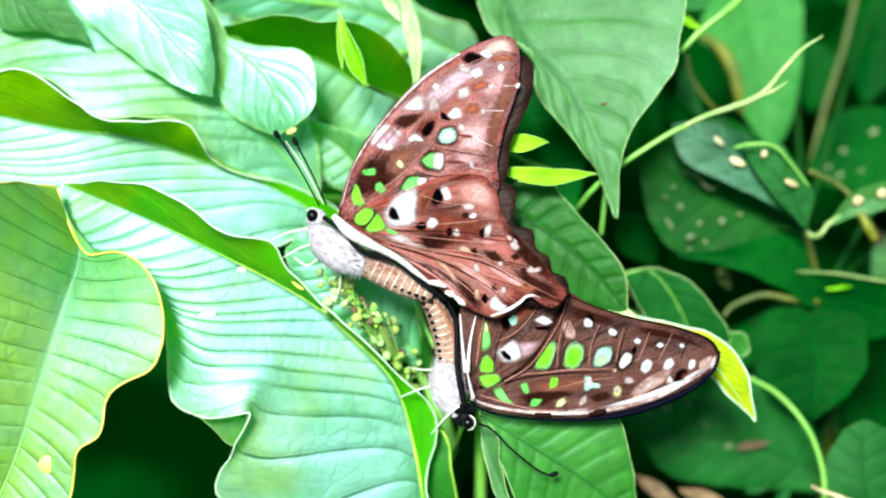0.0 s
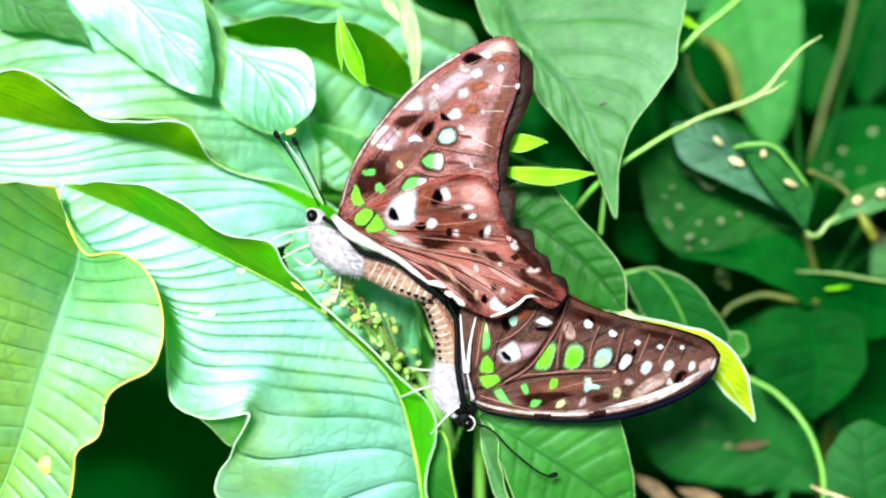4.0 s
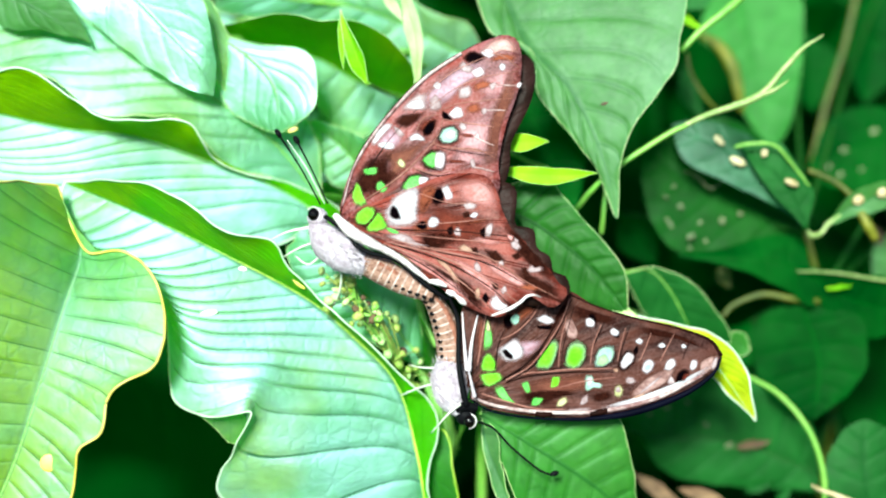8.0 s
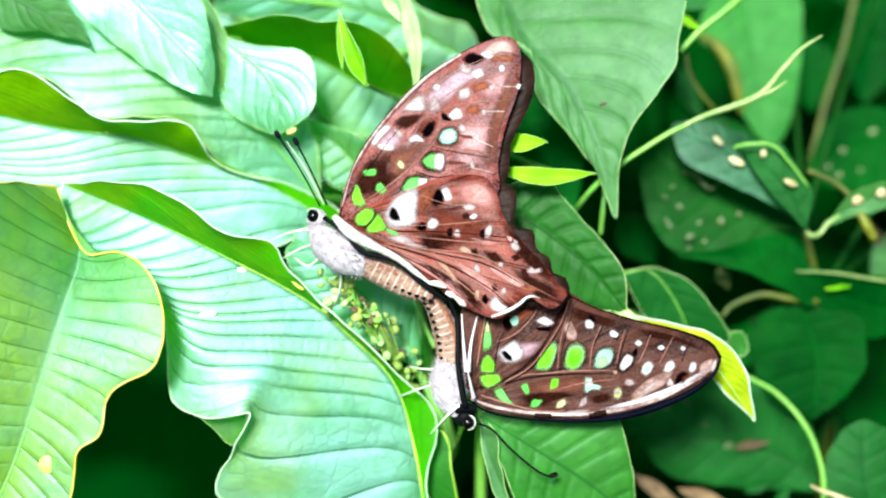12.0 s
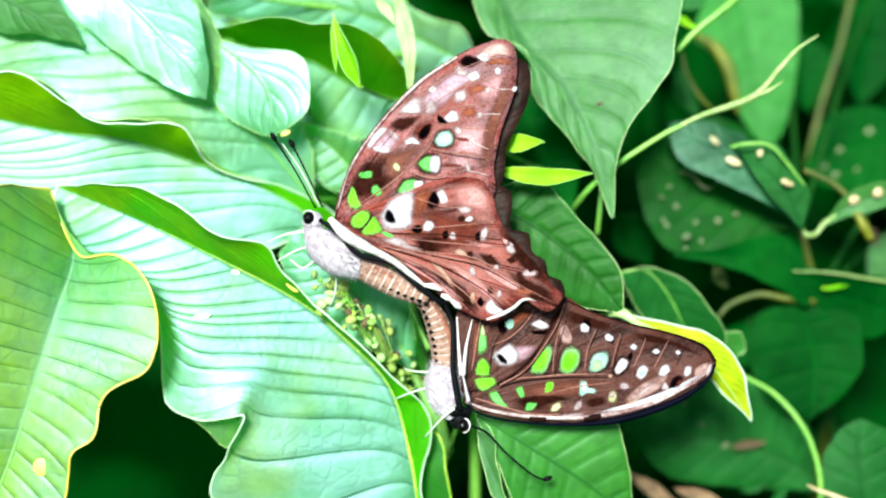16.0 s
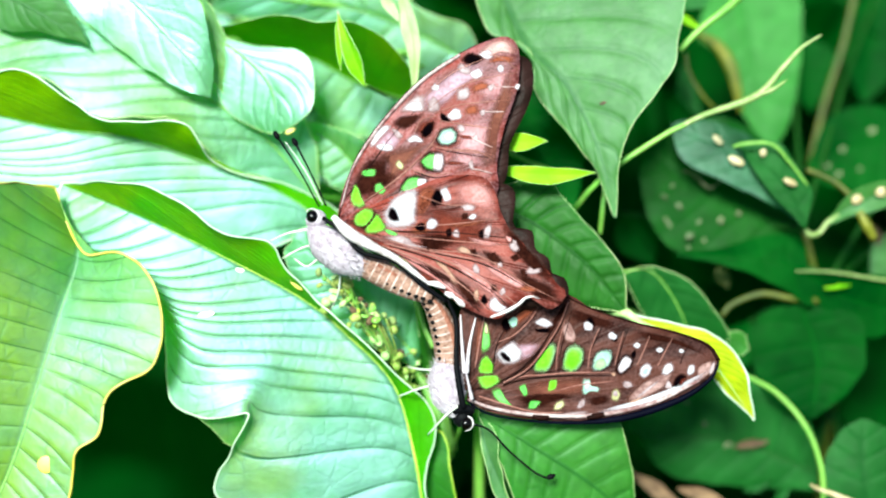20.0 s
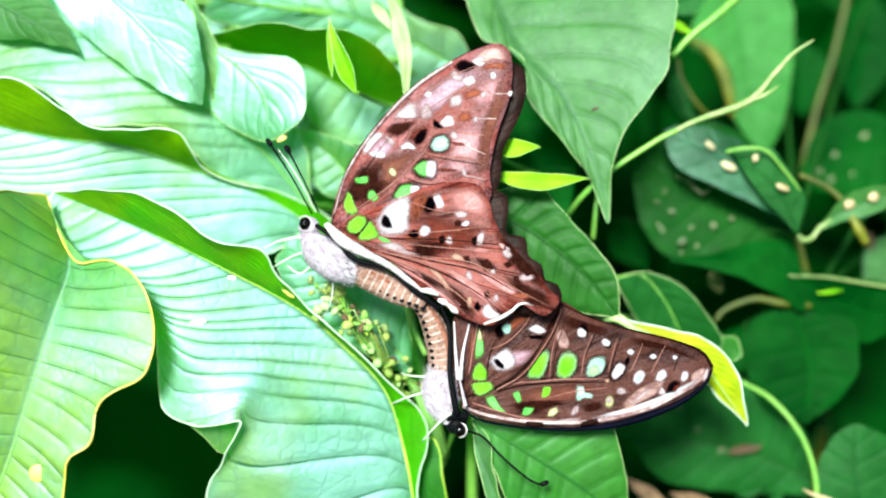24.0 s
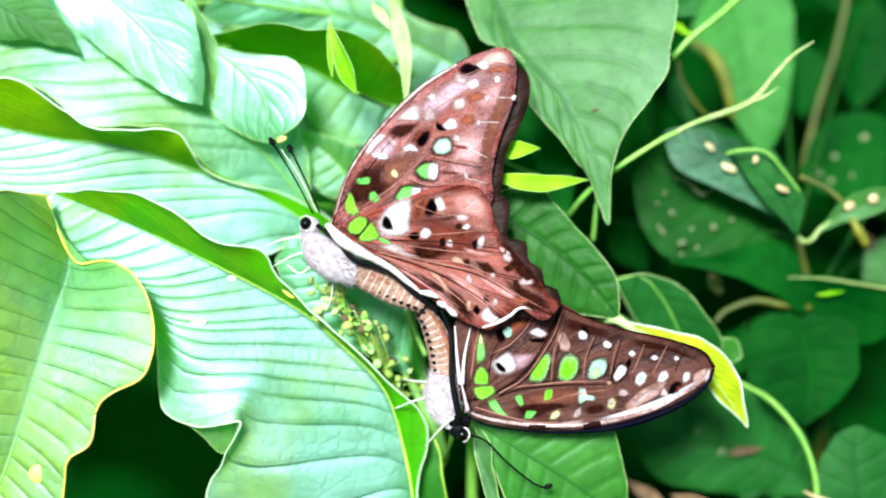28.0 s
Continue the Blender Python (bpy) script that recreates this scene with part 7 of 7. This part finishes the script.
# ---- what moves ----
def motions():
    plant_rows = [(0, 0, -0), (0.5, 0.04, 0.01), (1, 0.08, 0.01), (1.5, 0.07, -0.01), (2, 0.04, -0.06), (2.5, 0.02, -0.18),
    (3, -0.02, -0.25), (3.5, 0, -0.15), (5.5, 0.15, -0), (6, 0.14, 0.15), (6.5, 0.17, 0.22), (7, 0.17, 0.2),
    (7.5, 0.16, 0.15), (8, 0.18, 0.12), (8.5, 0.19, 0.09), (9, 0.18, 0.09), (9.5, 0.18, 0.08), (10, 0.17, 0.05),
    (10.5, 0.17, -0.02), (11, 0.18, -0.04), (11.5, 0.19, 0.02), (12, 0.15, -0.03), (12.5, 0.06, -0.14), (14.5, -0.2, -0.53),
    (15, -0.25, -0.57), (15.5, -0.33, -0.5), (16, -0.34, -0.37), (16.5, -0.28, -0.26), (17, -0.25, -0.18), (17.5, -0.22, -0.14),
    (18, -0.14, -0.16), (18.5, -0.1, -0.2), (19, -0.11, -0.19), (19.5, -0.09, -0.18), (20, -0.05, -0.19), (20.5, -0.06, -0.24),
    (21, -0.06, -0.31), (21.5, 0, -0.33), (23.5, -0.07, -0.21), (24, -0.25, -0.41), (24.5, -0.23, -0.33), (25, -0.23, -0.33),
    (25.5, -0.23, -0.36), (26, -0.26, -0.36), (26.5, -0.3, -0.31), (27, -0.3, -0.25), (27.5, -0.26, -0.21), (28, -0.25, -0.21)]
    upper_rows = [(0, 0, -0, -0), (0.5, 0.02, -0.04, -0.02), (1, 0.05, -0.04, -0.01), (1.5, 0.09, -0.02, 0.02), (2, 0.09, -0.05, -0.03), (2.5, 0.07, -0.16, -0.09),
    (3, 0.07, -0.23, -0.09), (3.5, 0.08, -0.13, -0.09), (5.5, 0.08, 0.02, -0.09), (6, 0.15, 0.08, -0.07), (6.5, 0.18, 0.09, -0.03), (7, 0.16, 0.07, -0.05),
    (7.5, 0.14, 0.07, -0.14), (8, 0.12, 0.08, -0.16), (8.5, 0.13, 0.05, -0.07), (9, 0.18, -0.01, 0.03), (9.5, 0.18, -0.05, -0.02), (10, 0.16, -0.04, -0.09),
    (10.5, 0.18, -0.07, -0.07), (11, 0.2, -0.07, -0.11), (11.5, 0.2, -0.03, -0.16), (12, 0.21, -0.1, -0.15), (12.5, 0.21, -0.18, -0.18), (14.5, 0.1, -0.56, -0.28),
    (15, 0.03, -0.6, -0.27), (15.5, 0, -0.54, -0.29), (16, -0.02, -0.44, -0.36), (16.5, -0.04, -0.37, -0.4), (17, 0, -0.32, -0.37), (17.5, 0.02, -0.29, -0.34),
    (18, 0.02, -0.3, -0.34), (18.5, 0.05, -0.32, -0.31), (19, 0.08, -0.32, -0.24), (19.5, 0.11, -0.32, -0.14), (20, 0.12, -0.31, -0.09), (20.5, 0.11, -0.33, -0.11),
    (21, 0.13, -0.41, -0.17), (21.5, 0.15, -0.45, -0.19), (23.5, 0.13, -0.22, -0.22), (24, 0.13, -0.47, -0.1), (24.5, 0.13, -0.31, -0.18), (25, 0.11, -0.26, -0.37),
    (25.5, 0.08, -0.27, -0.64), (26, 0.06, -0.28, -0.92), (26.5, 0.06, -0.29, -1.16), (27, 0.07, -0.28, -1.31), (27.5, 0.1, -0.24, -1.34), (28, 0.12, -0.23, -1.3)]
    lower_rows = [(0, 0, -0, -0), (0.5, 0.04, 0.02, -0.07), (1, 0.08, -0.03, -0.06), (1.5, 0.09, -0.02, -0.12), (2, 0.08, 0.02, -0.29), (2.5, 0.07, -0.09, -0.33),
    (3, 0.06, -0.22, -0.25), (3.5, 0.11, -0.1, -0.32), (5.5, 0.11, -0.01, -0.41), (6, 0.12, 0.02, -0.32), (6.5, 0.15, 0.16, -0.47), (7, 0.16, 0.22, -0.6),
    (7.5, 0.18, 0.23, -0.61), (8, 0.19, 0.23, -0.57), (8.5, 0.15, 0.19, -0.56), (9, 0.14, 0.14, -0.54), (9.5, 0.14, 0.09, -0.58), (10, 0.13, 0.05, -0.68),
    (10.5, 0.13, 0.04, -0.78), (11, 0.18, 0.05, -0.81), (11.5, 0.22, 0.1, -0.77), (12, 0.21, 0.06, -0.79), (12.5, 0.14, -0.09, -0.8), (14.5, -0.09, -0.55, -0.98),
    (15, -0.1, -0.51, -1.17), (15.5, -0.15, -0.48, -1.19), (16, -0.16, -0.41, -1.14), (16.5, -0.12, -0.28, -1.19), (17, -0.1, -0.2, -1.21), (17.5, -0.11, -0.18, -1.18),
    (18, -0.09, -0.12, -1.32), (18.5, -0.05, -0.08, -1.45), (19, -0.05, -0.1, -1.41), (19.5, -0.05, -0.18, -1.28), (20, -0.05, -0.18, -1.26), (20.5, -0.05, -0.13, -1.38),
    (21, -0.03, -0.19, -1.4), (21.5, 0.05, -0.28, -1.31), (23.5, 0.09, -0.02, -1.39), (24, 0, -0.32, -1.33), (24.5, 0.03, -0.19, -1.32), (25, 0.07, -0.24, -1.17),
    (25.5, 0.13, -0.46, -0.87), (26, 0.24, -0.69, -0.6), (26.5, 0.35, -0.82, -0.46), (27, 0.38, -0.88, -0.41), (27.5, 0.38, -0.89, -0.4), (28, 0.38, -0.89, -0.4)]
    turn = SHRUB.to_3x3()
    walk(shrub, [(t, Matrix.Translation(turn @ Vector((x / 1000, y / 1000, 0))) @ BASE_1) for t, x, y in plant_rows])
    walk(upper, [(t, UP_FEET @ pose(x / 1000, y / 1000, 0, 0, 0, r)) for t, x, y, r in upper_rows])
    walk(lower, [(t, LOW_FEET @ pose(x / 1000, y / 1000, 0, 0, 0, r)) for t, x, y, r in lower_rows])


motions()
